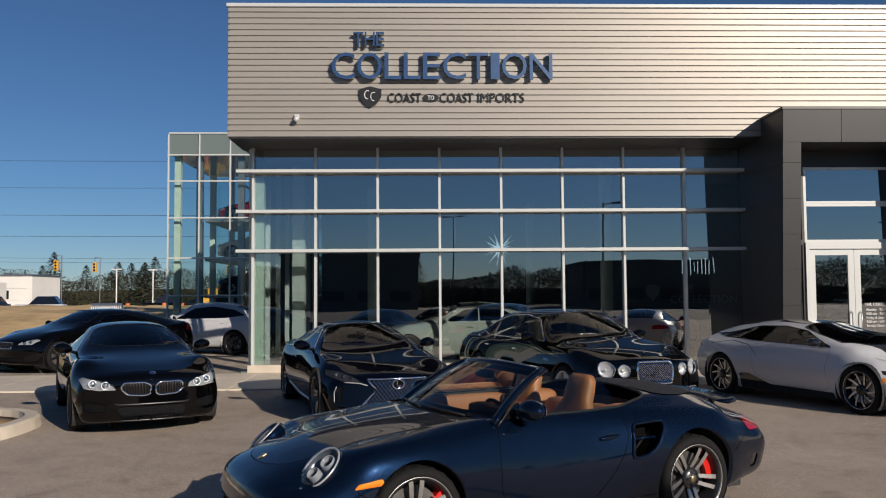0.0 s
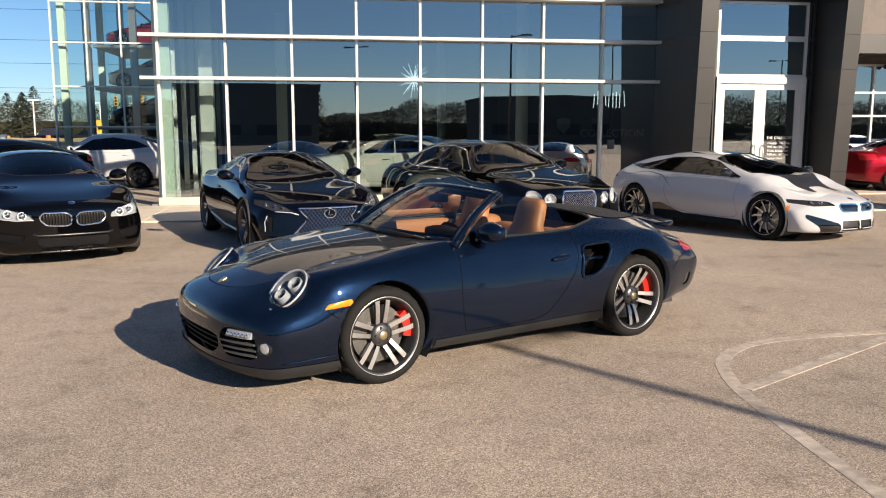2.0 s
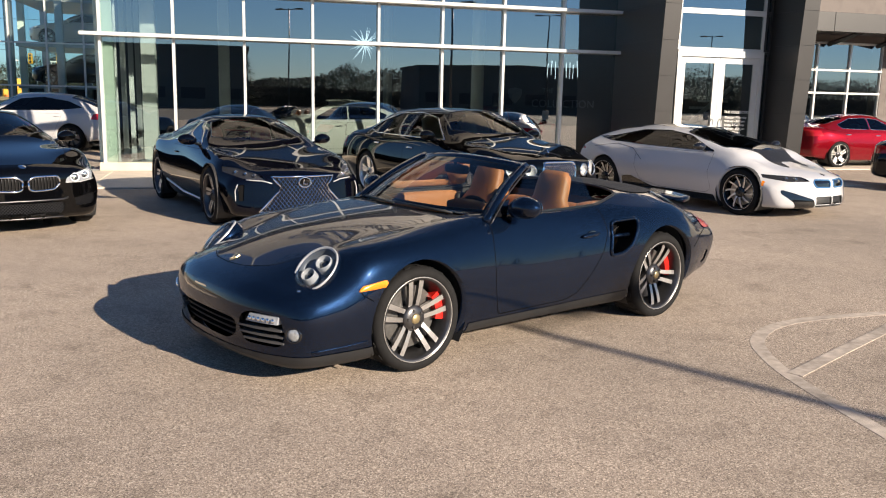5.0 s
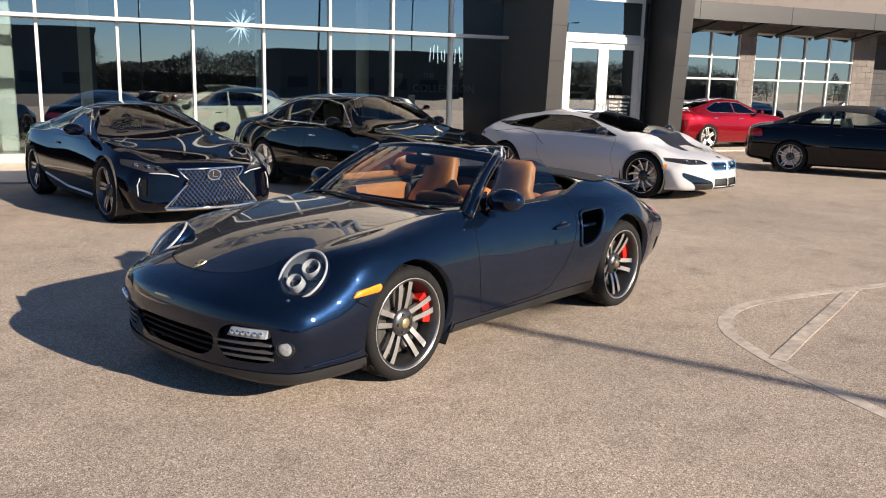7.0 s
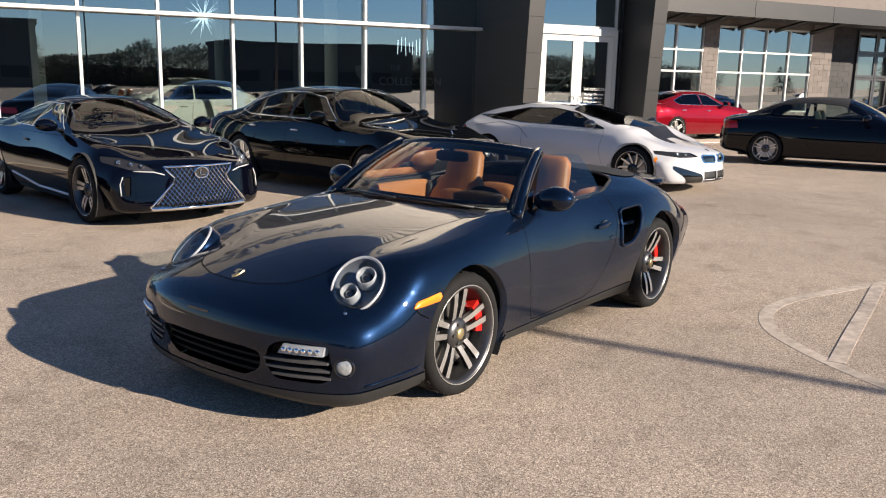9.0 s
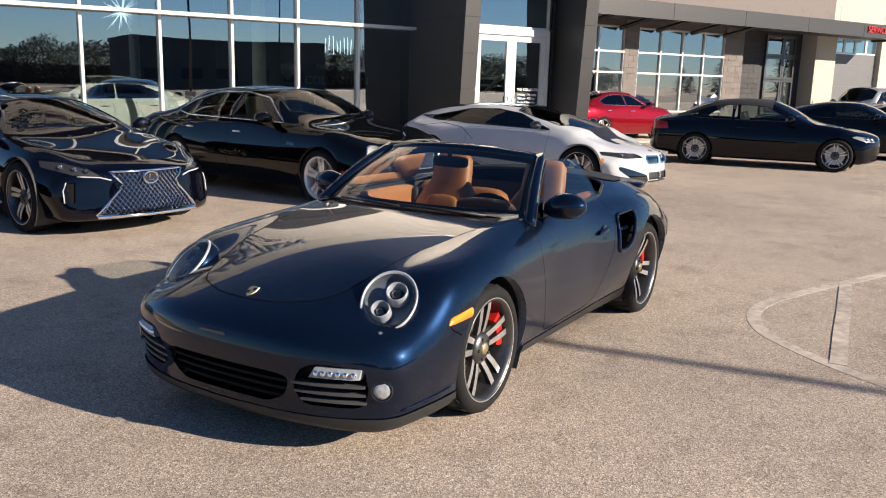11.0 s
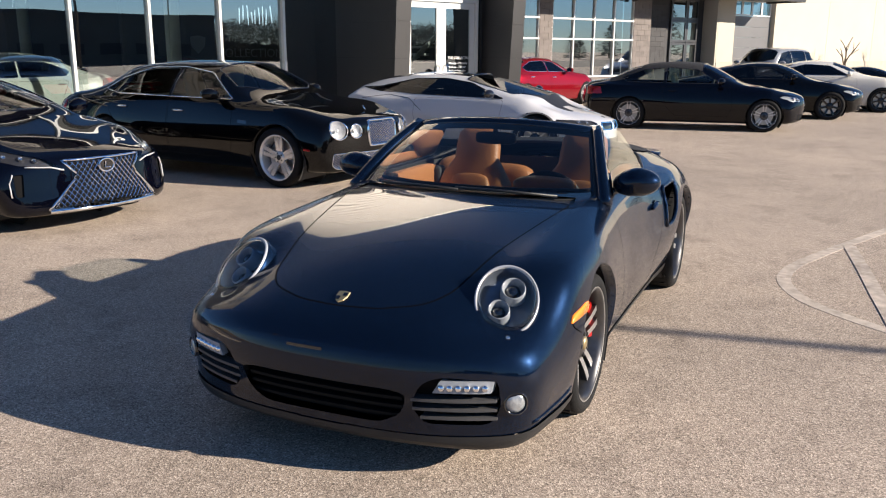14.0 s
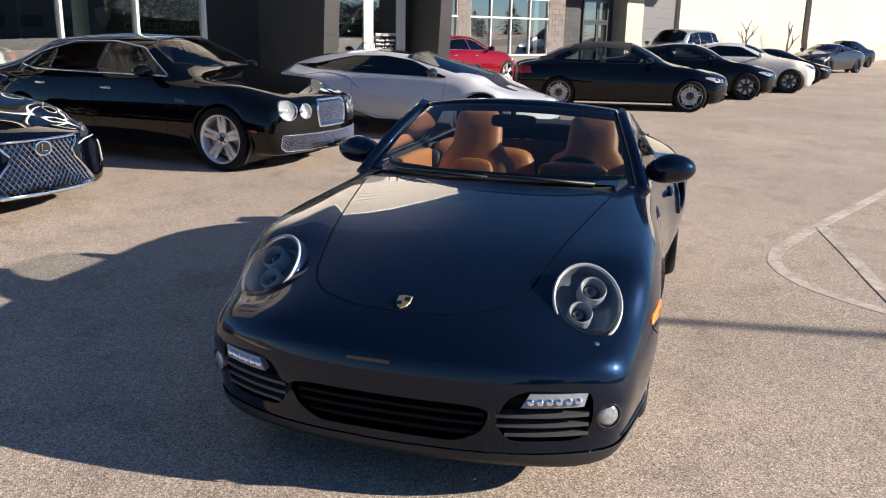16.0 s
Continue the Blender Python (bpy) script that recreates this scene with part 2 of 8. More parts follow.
        for _ in range(6 if upper else 0):
            bmesh.ops.smooth_vert(bm, verts=upper, factor=0.5, use_axis_x=True, use_axis_y=True, use_axis_z=True)
        bmesh.ops.recalc_face_normals(bm, faces=bm.faces)
        bm.normal_update()
        self.bm = bm
        self.lay = bm.verts.layers.float_vector.new("shade_normal")
        for v in bm.verts:
            v[self.lay] = v.normal
        self.tree = BVHTree.FromBMesh(bm)
        self.seams = []

    AX = {"x": (1, 2), "y": (0, 2), "z": (0, 1)}

    def hit(self, axis, side, u, v):
        """Where the line through (u, v) along an axis meets the skin from that side; front -1, rear 1, left -1, right 1, top 1."""
        k = "xyz".index(axis)
        o, d = [0, 0, 0], [0, 0, 0]
        a, b = self.AX[axis]
        o[a], o[b], o[k] = u, v, side * 9
        d[k] = -side
        p, n, _, _ = self.tree.ray_cast(Vector(o), Vector(d))
        if p is None:
            p, n, _, _ = self.tree.find_nearest(Vector([0 if i == k else o[i] for i in range(3)]))
        return p, n

    def inside(self, poly, u, v):
        res = False
        for (x0, y0), (x1, y1) in zip(poly, poly[1:] + poly[:1]):
            if (y0 > v) != (y1 > v) and u < (x1 - x0) * (v - y0) / (y1 - y0) + x0:
                res = not res
        return res

    def cut(self, poly, axis, side, depth=None):
        """The faces of the skin within an outline seen along an axis from one side, with clean edges. depth: least and most place along the axis."""
        bm, k, (a, b) = self.bm, "xyz".index(axis), self.AX[axis]
        u0, u1 = min(p[0] for p in poly) - 0.1, max(p[0] for p in poly) + 0.1
        v0, v1 = min(p[1] for p in poly) - 0.1, max(p[1] for p in poly) + 0.1
        cand = set()
        d0, d1 = depth or (-99, 99)
        near = {v for v in bm.verts if u0 < v.co[a] < u1 and v0 < v.co[b] < v1 and d0 - 0.1 < v.co[k] < d1 + 0.1}
        for f in {f for v in near for f in v.link_faces}:
            if f.normal[k] * side > 0.02 and d0 < f.calc_center_median()[k] < d1:
                cand.add(f)
        for (x0, y0), (x1, y1) in zip(poly, poly[1:] + poly[:1]):
            e = 0.004
            lo_u, hi_u, lo_v, hi_v = min(x0, x1) - e, max(x0, x1) + e, min(y0, y1) - e, max(y0, y1) + e
            sub = []
            for f in cand:
                us, vs = [w.co[a] for w in f.verts], [w.co[b] for w in f.verts]
                if max(us) > lo_u and min(us) < hi_u and max(vs) > lo_v and min(vs) < hi_v:
                    sub.append(f)
            if not sub:
                continue
            no, co = [0, 0, 0], [0, 0, 0]
            no[a], no[b] = -(y1 - y0), x1 - x0
            co[a], co[b] = x0, y0
            geom = list({*sub, *(w for f in sub for w in f.verts), *(w for f in sub for w in f.edges)})
            r = bmesh.ops.bisect_plane(bm, geom=geom, dist=1e-5, plane_co=co, plane_no=no)
            cand |= {g for g in r["geom"] if isinstance(g, bmesh.types.BMFace)}
            cand = {f for f in cand if f.is_valid}
        res = []
        for f in cand:
            c = f.calc_center_median()
            if self.inside(poly, c[a], c[b]):
                res.append(f)
        return res

    def seam(self, faces, width=0.005):
        """A dark joint round a panel; returns the panel's faces without the joint."""
        r = bmesh.ops.inset_region(self.bm, faces=faces, thickness=width, depth=0, use_boundary=True, use_even_offset=True)
        for f in r["faces"]:
            f.material_index = 1
        return [f for f in faces if f.is_valid]

    def take(self, faces, name, material, parent, label="", push=0.0, rim=0.0, smooth=True, relax=0, bulge=0.0):
        """Lifts faces out of the skin as a mesh of its own; push: along the normals; rim: depth of its edge; relax: rounds of fairing; bulge: height of a
        smooth outward crown over the faired piece."""
        bm, lay = self.bm, self.lay
        nb = bmesh.new()
        vmap = {}
        norms = []
        for f in faces:
            vs = []
            for v in f.verts:
                if v not in vmap:
                    n = Vector(v[lay]).normalized()
                    vmap[v] = nb.verts.new(v.co + n * push)
                    norms.append(n)
                vs.append(vmap[v])
            try:
                nf = nb.faces.new(vs)
                nf.material_index = f.material_index if isinstance(material, list) else 0
            except ValueError:
                pass
        inv = {w: v for v, w in vmap.items()}
        if rim:
            be = [e for e in nb.edges if e.is_boundary]
            r = bmesh.ops.extrude_edge_only(nb, edges=be)
            for g in r["geom"]:
                if isinstance(g, bmesh.types.BMVert):
                    best = min((w for e in g.link_edges for w in e.verts if w in inv), key=lambda w: (w.co - g.co).length, default=None)
                    n = Vector(inv[best][lay]).normalized() if best else Vector((0, 0, 1))
                    g.co -= n * rim
                    norms.append(n)
        bmesh.ops.delete(bm, geom=faces, context="FACES_KEEP_BOUNDARY")
        if relax:
            nb.verts.index_update()
            co = np.array([v.co[:] for v in nb.verts])
            ed = np.array([(e.verts[0].index, e.verts[1].index) for e in nb.edges])
            deg = np.bincount(ed.ravel(), minlength=len(co)).reshape(-1, 1)
            free = np.array([not v.is_boundary for v in nb.verts]).reshape(-1, 1) * 0.6
            crown = np.zeros((len(co), 1))
            for _ in range(relax):
                acc = np.zeros_like(crown)
                np.add.at(acc, ed[:, 0], crown[ed[:, 1]])
                np.add.at(acc, ed[:, 1], crown[ed[:, 0]])
                crown += (acc / np.maximum(deg, 1) - crown + 0.01) * free
                acc = np.zeros_like(co)
                np.add.at(acc, ed[:, 0], co[ed[:, 1]])
                np.add.at(acc, ed[:, 1], co[ed[:, 0]])
                co += (acc / np.maximum(deg, 1) - co) * free
            for v, q in zip(nb.verts, co):
                v.co = q
            nb.normal_update()
            if bulge and crown.max() > 0:
                way = sum((Vector(n) for n in norms), Vector()).normalized()
                for v, q in zip(nb.verts, crown[:, 0] / crown.max()):
                    v.co += way * (bulge * float(q))
                nb.normal_update()
            norms = [v.normal.copy() if v.normal.dot(n) > 0 else -v.normal for v, n in zip(nb.verts, norms)]
        if rim:
            nb.verts.index_update()
        ob = link_mesh(name, nb, material, parent, label, smooth)
        if material is M_LENS:
            ob.visible_shadow = False
        if not rim:
            ob.data.normals_split_custom_set_from_vertices([tuple(n) for n in norms])
        return ob

    def drop(self, faces):
        bmesh.ops.delete(self.bm, geom=faces, context="FACES_KEEP_BOUNDARY")

    def finish(self, name, materials, parent, label=""):
        bm, lay = self.bm, self.lay
        loose = [v for v in bm.verts if not v.link_faces]
        bmesh.ops.delete(bm, geom=loose, context="VERTS")
        norms = [tuple(Vector(v[lay]).normalized()) for v in bm.verts]
        ob = link_mesh(name, bm, materials, parent, label, True)
        ob.data.normals_split_custom_set_from_vertices(norms)
        return ob

    def line(self, pts, axis, side, lift=0.0, closed=False, step=0.04):
        """Points along an outline laid on the skin."""
        pts = list(pts) + ([pts[0]] if closed else [])
        res = []
        for (u0, v0), (u1, v1) in zip(pts, pts[1:]):
            n = max(1, int(math.hypot(u1 - u0, v1 - v0) / step))
            for i in range(n):
                t = i / n
                p, nn = self.hit(axis, side, u0 + (u1 - u0) * t, v0 + (v1 - v0) * t)
                res.append(p + nn * lift)
        p, nn = self.hit(axis, side, *pts[-1])
        res.append(p + nn * lift)
        return res

    def bar(self, name, pts, axis, side, r, material, parent, label="", lift=0.0, closed=False, n=6):
        return part(name, tube(self.line(pts, axis, side, lift, closed), r, n), material, parent, label, True)

    def arch(self, x, z, r, side, lip=0.05, squash=1.0):
        poly = [(x + r * math.cos(t), z + r * squash * math.sin(t)) for t in (math.tau * i / 36 for i in range(36))]
        faces = self.cut(poly, "y", side)
        fs = set(faces)
        edges = [e for e in {e for f in faces for e in f.edges} if any(g not in fs for g in e.link_faces)]
        self.drop(faces)
        edges = [e for e in edges if e.is_valid and len(e.link_faces) == 1]
        r2 = bmesh.ops.extrude_edge_only(self.bm, edges=edges)
        for g in r2["geom"]:
            if isinstance(g, bmesh.types.BMVert):
                g.co.y -= side * lip
                d = Vector((x - g.co.x, 0, z - g.co.z)).normalized()
                g.co += d * 0.008
                g[self.lay] = (d * 0.8 + Vector((0, side * 0.2, 0))).normalized()


def sheet(name, bm, material, parent, out, label=""):
    """A pane or thin skin whose faces look towards out."""
    bm.normal_update()
    if sum(f.normal.dot(Vector(out)) * f.calc_area() for f in bm.faces) < 0:
        bmesh.ops.reverse_faces(bm, faces=bm.faces[:])
    return part(name, bm, material, parent, label, True)


def oval(cx, cy, rx, ry, n=24, turn=0.0, power=2.0):
    res = []
    for i in range(n):
        t = math.tau * i / n
        c, s = math.cos(t), math.sin(t)
        a, b = rx * math.copysign(abs(c) ** (2 / power), c), ry * math.copysign(abs(s) ** (2 / power), s)
        ct, st = math.cos(turn), math.sin(turn)
        res.append((cx + a * ct - b * st, cy + a * st + b * ct))
    return res


def rounded(poly, r=0.02, n=2):
    """An outline with rounded corners."""
    res = []
    k = len(poly)
    for i in range(k):
        p0, p1, p2 = (Vector(poly[(i + d) % k]) for d in (-1, 0, 1))
        a = p1 + (p0 - p1).normalized() * min(r, (p0 - p1).length * 0.45)
        b = p1 + (p2 - p1).normalized() * min(r, (p2 - p1).length * 0.45)
        for j in range(n + 1):
            t = j / n
            q = a * (1 - t) ** 2 + p1 * 2 * t * (1 - t) + b * t * t
            res.append((q.x, q.y))
    return res


def flip(poly):
    """An outline in (y, z) on the other side of the car."""
    return [(-u, v) for u, v in poly][::-1]


def prism(outline, y0, y1, bm=None, shrink=1.0):
    """An outline in (x, z) made thick along y; the face at y1 may be smaller."""
    bm = bm or bmesh.new()
    cx, cz = sum(p[0] for p in outline) / len(outline), sum(p[1] for p in outline) / len(outline)
    a = [bm.verts.new((x, y0, z)) for x, z in outline]
    b = [bm.verts.new((cx + (x - cx) * shrink, y1, cz + (z - cz) * shrink)) for x, z in outline]
    n = len(outline)
    bm.faces.new(a)
    bm.faces.new(b[::-1])
    for i in range(n):
        bm.faces.new((a[i], b[i], b[(i + 1) % n], a[(i + 1) % n]))
    bmesh.ops.recalc_face_normals(bm, faces=bm.faces)
    return bm


def ellipsoid(c, r, nu=20, nv=12, bm=None):
    rings = []
    for j in range(1, nv):
        t = math.pi * j / nv
        rings.append([(c[0] + r[0] * math.cos(t), c[1] + r[1] * math.sin(t) * math.cos(a), c[2] + r[2] * math.sin(t) * math.sin(a)) for a in (math.tau * i / nu for i in range(nu))])
    bm = loft(rings, bm=bm)
    return bm


def cushion(x0, x1, y0, y1, z0, z1, bulge=0.02, bm=None, n=6, turn=None):
    """A padded block with round edges."""
    own = bmesh.new()
    bmesh.ops.create_cube(own, size=2.0)
    bmesh.ops.subdivide_edges(own, edges=own.edges[:], cuts=n, use_grid_fill=True)
    cx, cy, cz, hx, hy, hz = (x0 + x1) / 2, (y0 + y1) / 2, (z0 + z1) / 2, (x1 - x0) / 2, (y1 - y0) / 2, (z1 - z0) / 2
    for v in own.verts:
        p = v.co
        q = Vector((abs(p.x) ** 6 + abs(p.y) ** 6 + abs(p.z) ** 6, 0, 0)).x ** (1 / 6)
        p = p / q
        v.co = Vector((cx + p.x * (hx + bulge * (1 - p.y ** 2) * (1 - p.z ** 2)), cy + p.y * (hy + bulge * (1 - p.x ** 2) * (1 - p.z ** 2)), cz + p.z * (hz + bulge * (1 - p.y ** 2) * (1 - p.x ** 2))))
    if turn:
        bmesh.ops.rotate(own, verts=own.verts, cent=turn[0], matrix=Matrix.Rotation(radians(turn[1]), 3, "Y"))
    return own


def make_wheel(name, R, rim, width, spoke_fn, mats, caliper=None, cap_mat=None, lug=True):
    """A road wheel with its centre at the origin and its outer face towards -y."""
    M_tyre, M_face, M_dark, M_disc = mats
    hub = thing(name)
    w = width / 2
    tyre = part("tyre", lathe([(rim - 0.012, -w * 0.86), (rim + 0.004, -w * 0.93), (rim + 0.3 * (R - rim), -w), (R - 0.022, -w * 0.95), (R - 0.006, -w * 0.84), (R, -w * 0.7), (R, w * 0.7),
                               (R - 0.02, w * 0.94), (rim, w * 0.9), (rim - 0.015, w * 0.8)], 48), M_tyre, hub, smooth=True)
    tr = bmesh.new()
    for k in range(44):
        a = math.tau * k / 44
        c, s = math.cos(a), math.sin(a)
        m = Matrix.Translation((c * (R - 0.001), 0, s * (R - 0.001))) @ Matrix.Rotation(-a, 4, "Y") @ Matrix.Rotation(0.35 if k % 2 else -0.35, 4, "X")
        bb = box(-0.004, 0.004, -w * 0.72, w * 0.72, -0.013, 0.013)
        bb.transform(m)
        me = bpy.data.meshes.new("tread")
        bb.to_mesh(me)
        bb.free()
        tr.from_mesh(me)
        bpy.data.meshes.remove(me)
    part("tread", tr, M_tyre, tyre)
    rimo = part("rim", lathe([(rim - 0.002, -w * 0.84), (rim + 0.006, -w * 0.9), (rim - 0.004, -w * 0.92), (rim - 0.014, -w * 0.88), (rim - 0.022, -w * 0.7), (rim - 0.05, 0), (rim - 0.03, w * 0.85), (rim, w * 0.88)], 48), M_face, hub, smooth=True)
    part("brake_disc", lathe([(0.05, 0.03), (0.05, -0.005), (rim * 0.74, -0.005), (rim * 0.74, 0.022), (0.06, 0.03)], 36), M_disc, hub, smooth=False)
    part("back_plate", lathe([(0.0, w * 0.55), (rim - 0.03, w * 0.55), (rim - 0.03, w * 0.65)], 32), M_dark, hub)
    sp = spoke_fn(rim, -w * 0.62)
    for bm, m in sp:
        part("spoke", bm, m, rimo)
    part("hub", lathe([(0.0, -w * 0.64), (0.05, -w * 0.63), (0.075, -w * 0.54), (0.085, -w * 0.4), (0.085, 0.0)], 24), sp[0][1][1], rimo, smooth=True)
    part("rim_lip", lathe([(rim - 0.006, -w * 0.9), (rim + 0.0, -w * 0.935), (rim + 0.006, -w * 0.9), (rim + 0.0, -w * 0.84)], 48, close=True), sp[0][1][0], rimo, smooth=True)
    part("centre_cap", lathe([(0.0, -w * 0.72), (0.024, -w * 0.71), (0.032, -w * 0.66), (0.032, -w * 0.55)], 20), cap_mat or M_dark, rimo, smooth=True)
    if lug:
        for k in range(5):
            a = math.tau * (k + 0.5) / 5
            bm = lathe([(0, -w * 0.68), (0.009, -w * 0.68), (0.011, -w * 0.55)], 6)
            bmesh.ops.translate(bm, verts=bm.verts, vec=(0.052 * math.cos(a), 0, 0.052 * math.sin(a)))
            part("lug_nut", bm, M_dark, rimo)
    if caliper:
        pts = [(rim * q * math.cos(a), rim * q * math.sin(a)) for q, aa in ((0.88, range(-5, 6)), (0.66, range(5, -6, -1))) for a in (0.25 + 0.085 * t for t in aa)]
        bm = prism(pts, -0.055, 0.02, shrink=0.97)
        part("brake_caliper", bm, caliper, hub)
    return hub


def twin_spokes(n, gap, thick, M_face, M_side, flare=1.0, start=90, twist=0.0, dish=0.03, single=False):
    """Spokes in pairs: faces bright, flanks in a second tone."""
    def build(rim, y):
        res = []
        for k in range(n):
            a = math.radians(start + 360 * k / n)
            for sgn in ((0,) if single else (-1, 1)):
                bm = bmesh.new()
                r0, r1 = 0.045, rim - 0.012
                rings = []
                for t in (0, 0.25, 0.5, 0.75, 1):
                    r = r0 + (r1 - r0) * t
                    off = sgn * gap * (0.55 + 0.45 * t) + twist * t * t
                    th = thick * (1 + (flare - 1) * t) / 2
                    yy = y + dish * (1 - t) ** 2 - 0.004 * t
                    rings.append([(r, yy, off - th), (r, yy, off + th), (r, yy + 0.03, off + th * 0.8), (r, yy + 0.03, off - th * 0.8)])
                loft(rings, bm=bm)
                bmesh.ops.recalc_face_normals(bm, faces=bm.faces)
                bm.normal_update()
                for f in bm.faces:
                    f.material_index = 0 if f.normal.y < -0.6 else 1
                bmesh.ops.rotate(bm, verts=bm.verts, cent=(0, 0, 0), matrix=Matrix.Rotation(-a, 3, "Y"))
                res.append((bm, [M_face, M_side]))
        return res
    return build


def place_wheels(car, src, wb, track_f, track_r, hub_z, src_r=None, steer=0.0):
    """Four copies of a wheel under a car; the prototypes themselves become the left ones."""
    src_r = src_r or src
    for x, tr, proto in ((0, track_f, src), (wb, track_r, src_r)):
        for side in (-1, 1):
            m = pose(x, side * tr / 2, hub_z if x == 0 else hub_z + 0.0, 0, 0, (180 if side > 0 else 0) + (steer if x == 0 else 0))
            w = copy_thing(proto, m)
            w.name = "wheel"
            w.parent = car
            w.matrix_local = m


def remove_thing(ob):
    for o in list(ob.children_recursive) + [ob]:
        bpy.data.objects.remove(o)


def car_pose(fx, fy, rx, ry, side, half):
    """The pose of a car from the ground points under its front and rear wheel on one side (right 1, left -1)."""
    h = Vector((fx - rx, fy - ry, 0)).normalized()
    r = Vector((h.y, -h.x, 0))
    c = Vector((fx, fy, 0)) - r * side * half
    return Matrix(((-h.x, r.x, 0, c.x), (-h.y, r.y, 0, c.y), (0, 0, 1, 0), (0, 0, 0, 1)))


def paint(name, col, flake=(0.1, 0.2, 0.4), metal=0.0, rough=0.35, coat=1.0):
    """Car paint: a base with fine metal flakes under a clear coat."""
    m, nt, b = nodes_of(name)
    N, L = nt.nodes, nt.links
    b.inputs["Base Color"].default_value = (*col, 1)
    b.inputs["Metallic"].default_value = metal
    b.inputs["Roughness"].default_value = rough
    b.inputs["Specular IOR Level"].default_value = 0.0 if max(col) < 0.3 else 0.3
    b.inputs["Coat Weight"].default_value = coat
    b.inputs["Coat Roughness"].default_value = 0.012
    b.inputs["Coat IOR"].default_value = 1.42
    tc, vo = N.new("ShaderNodeTexCoord"), N.new("ShaderNodeTexNoise")
    vo.inputs["Scale"].default_value = 900
    L.new(tc.outputs["Object"], vo.inputs[0])
    mx = N.new("ShaderNodeMix")
    mx.data_type = "RGBA"
    mx.inputs[6].default_value = (*col, 1)
    mx.inputs[7].default_value = (*flake, 1)
    mr = N.new("ShaderNodeMapRange")
    mr.inputs["From Min"].default_value = 0.5
    mr.inputs["From Max"].default_value = 0.75
    L.new(vo.outputs[0], mr.inputs[0])
    L.new(mr.outputs[0], mx.inputs[0])
    L.new(mx.outputs[2], b.inputs["Base Color"])
    # faint orange peel and dust in the clear coat
    nz, bp = N.new("ShaderNodeTexNoise"), N.new("ShaderNodeBump")
    nz.inputs["Scale"].default_value = 3.0
    bp.inputs["Strength"].default_value = 0.012
    bp.inputs["Distance"].default_value = 0.02
    L.new(tc.outputs["Object"], nz.inputs[0])
    L.new(nz.outputs[0], bp.inputs["Height"])
    L.new(bp.outputs[0], b.inputs["Coat Normal"])
    return m


M_SEAM = mat("panel_gap", (0.002, 0.002, 0.002), 0.9, spec=0.05)
M_BLACKPL = mat("black_plastic", (0.012, 0.012, 0.013), 0.45, vary=0.2, scale=30, bump=0.15, bscale=300)
M_GLOSSBLK = mat("gloss_black", (0.006, 0.006, 0.007), 0.08, coat=1.0)
M_RUBBER = mat("tyre_rubber", (0.010, 0.010, 0.0105), 0.8, spec=0.2, vary=0.25, scale=25, bump=0.2, bscale=200)
M_CHROME = mat("chrome", (0.85, 0.86, 0.88), 0.06, 1.0)
M_ALU = mat("machined_alloy", (0.70, 0.68, 0.66), 0.36, 0.85, vary=0.08, scale=40)
M_GUN = mat("dark_alloy", (0.10, 0.10, 0.105), 0.35, 0.9, vary=0.15, scale=40)
M_BLKALLOY = mat("black_alloy", (0.012, 0.012, 0.013), 0.25, 0.3, coat=0.6)
M_DISC = mat("brake_steel", (0.42, 0.40, 0.38), 0.35, 1.0, vary=0.15, scale=60)
M_GLASS_CAR = glass_mat("car_glass", (0.72, 0.78, 0.76), 1.5)
M_GLASS_TINT = glass_mat("tinted_car_glass", (0.16, 0.17, 0.18), 1.5)
M_LENS = glass_mat("lamp_lens", (0.94, 0.95, 0.96), 1.45)
M_MIRROR = mat("mirror_glass", (0.8, 0.8, 0.8), 0.02, 1.0)
M_REFL = mat("lamp_reflector", (0.75, 0.76, 0.78), 0.14, 1.0)
M_LAMPDARK = mat("lamp_housing", (0.05, 0.05, 0.055), 0.3, 0.5)
M_LAMPGREY = mat("lamp_bowl", (0.26, 0.28, 0.31), 0.25, 0.0, vary=0.15, scale=30)
M_AMBER = mat("amber_lens", (0.85, 0.24, 0.01), 0.15, coat=1.0)
M_RED_LENS = mat("red_lens", (0.35, 0.008, 0.012), 0.12, coat=1.0)
M_TAN = mat("tan_leather", (0.36, 0.145, 0.05), 0.45, vary=0.12, scale=14, bump=0.25, bscale=260)
M_CREAM = mat("cream_leather", (0.62, 0.52, 0.28), 0.5, vary=0.1, scale=14, bump=0.2, bscale=240)
M_REDLEATHER = mat("red_leather", (0.28, 0.02, 0.025), 0.5, vary=0.1, scale=14, bump=0.2, bscale=240)
M_CABIN = mat("cabin_trim", (0.02, 0.02, 0.021), 0.7, vary=0.2, scale=20)
M_BADGE = mat("badge_gold", (0.45, 0.36, 0.20), 0.35, 0.8)
M_MESH = mat("grille_mesh", (0.006, 0.006, 0.0065), 0.6, spec=0.1)
M_CALIPER = mat("red_caliper", (0.55, 0.015, 0.01), 0.3, coat=0.7)

# ---- ground ----
M_GROUND = bpy.data.materials.new("worn_asphalt")
M_GROUND.use_nodes = True


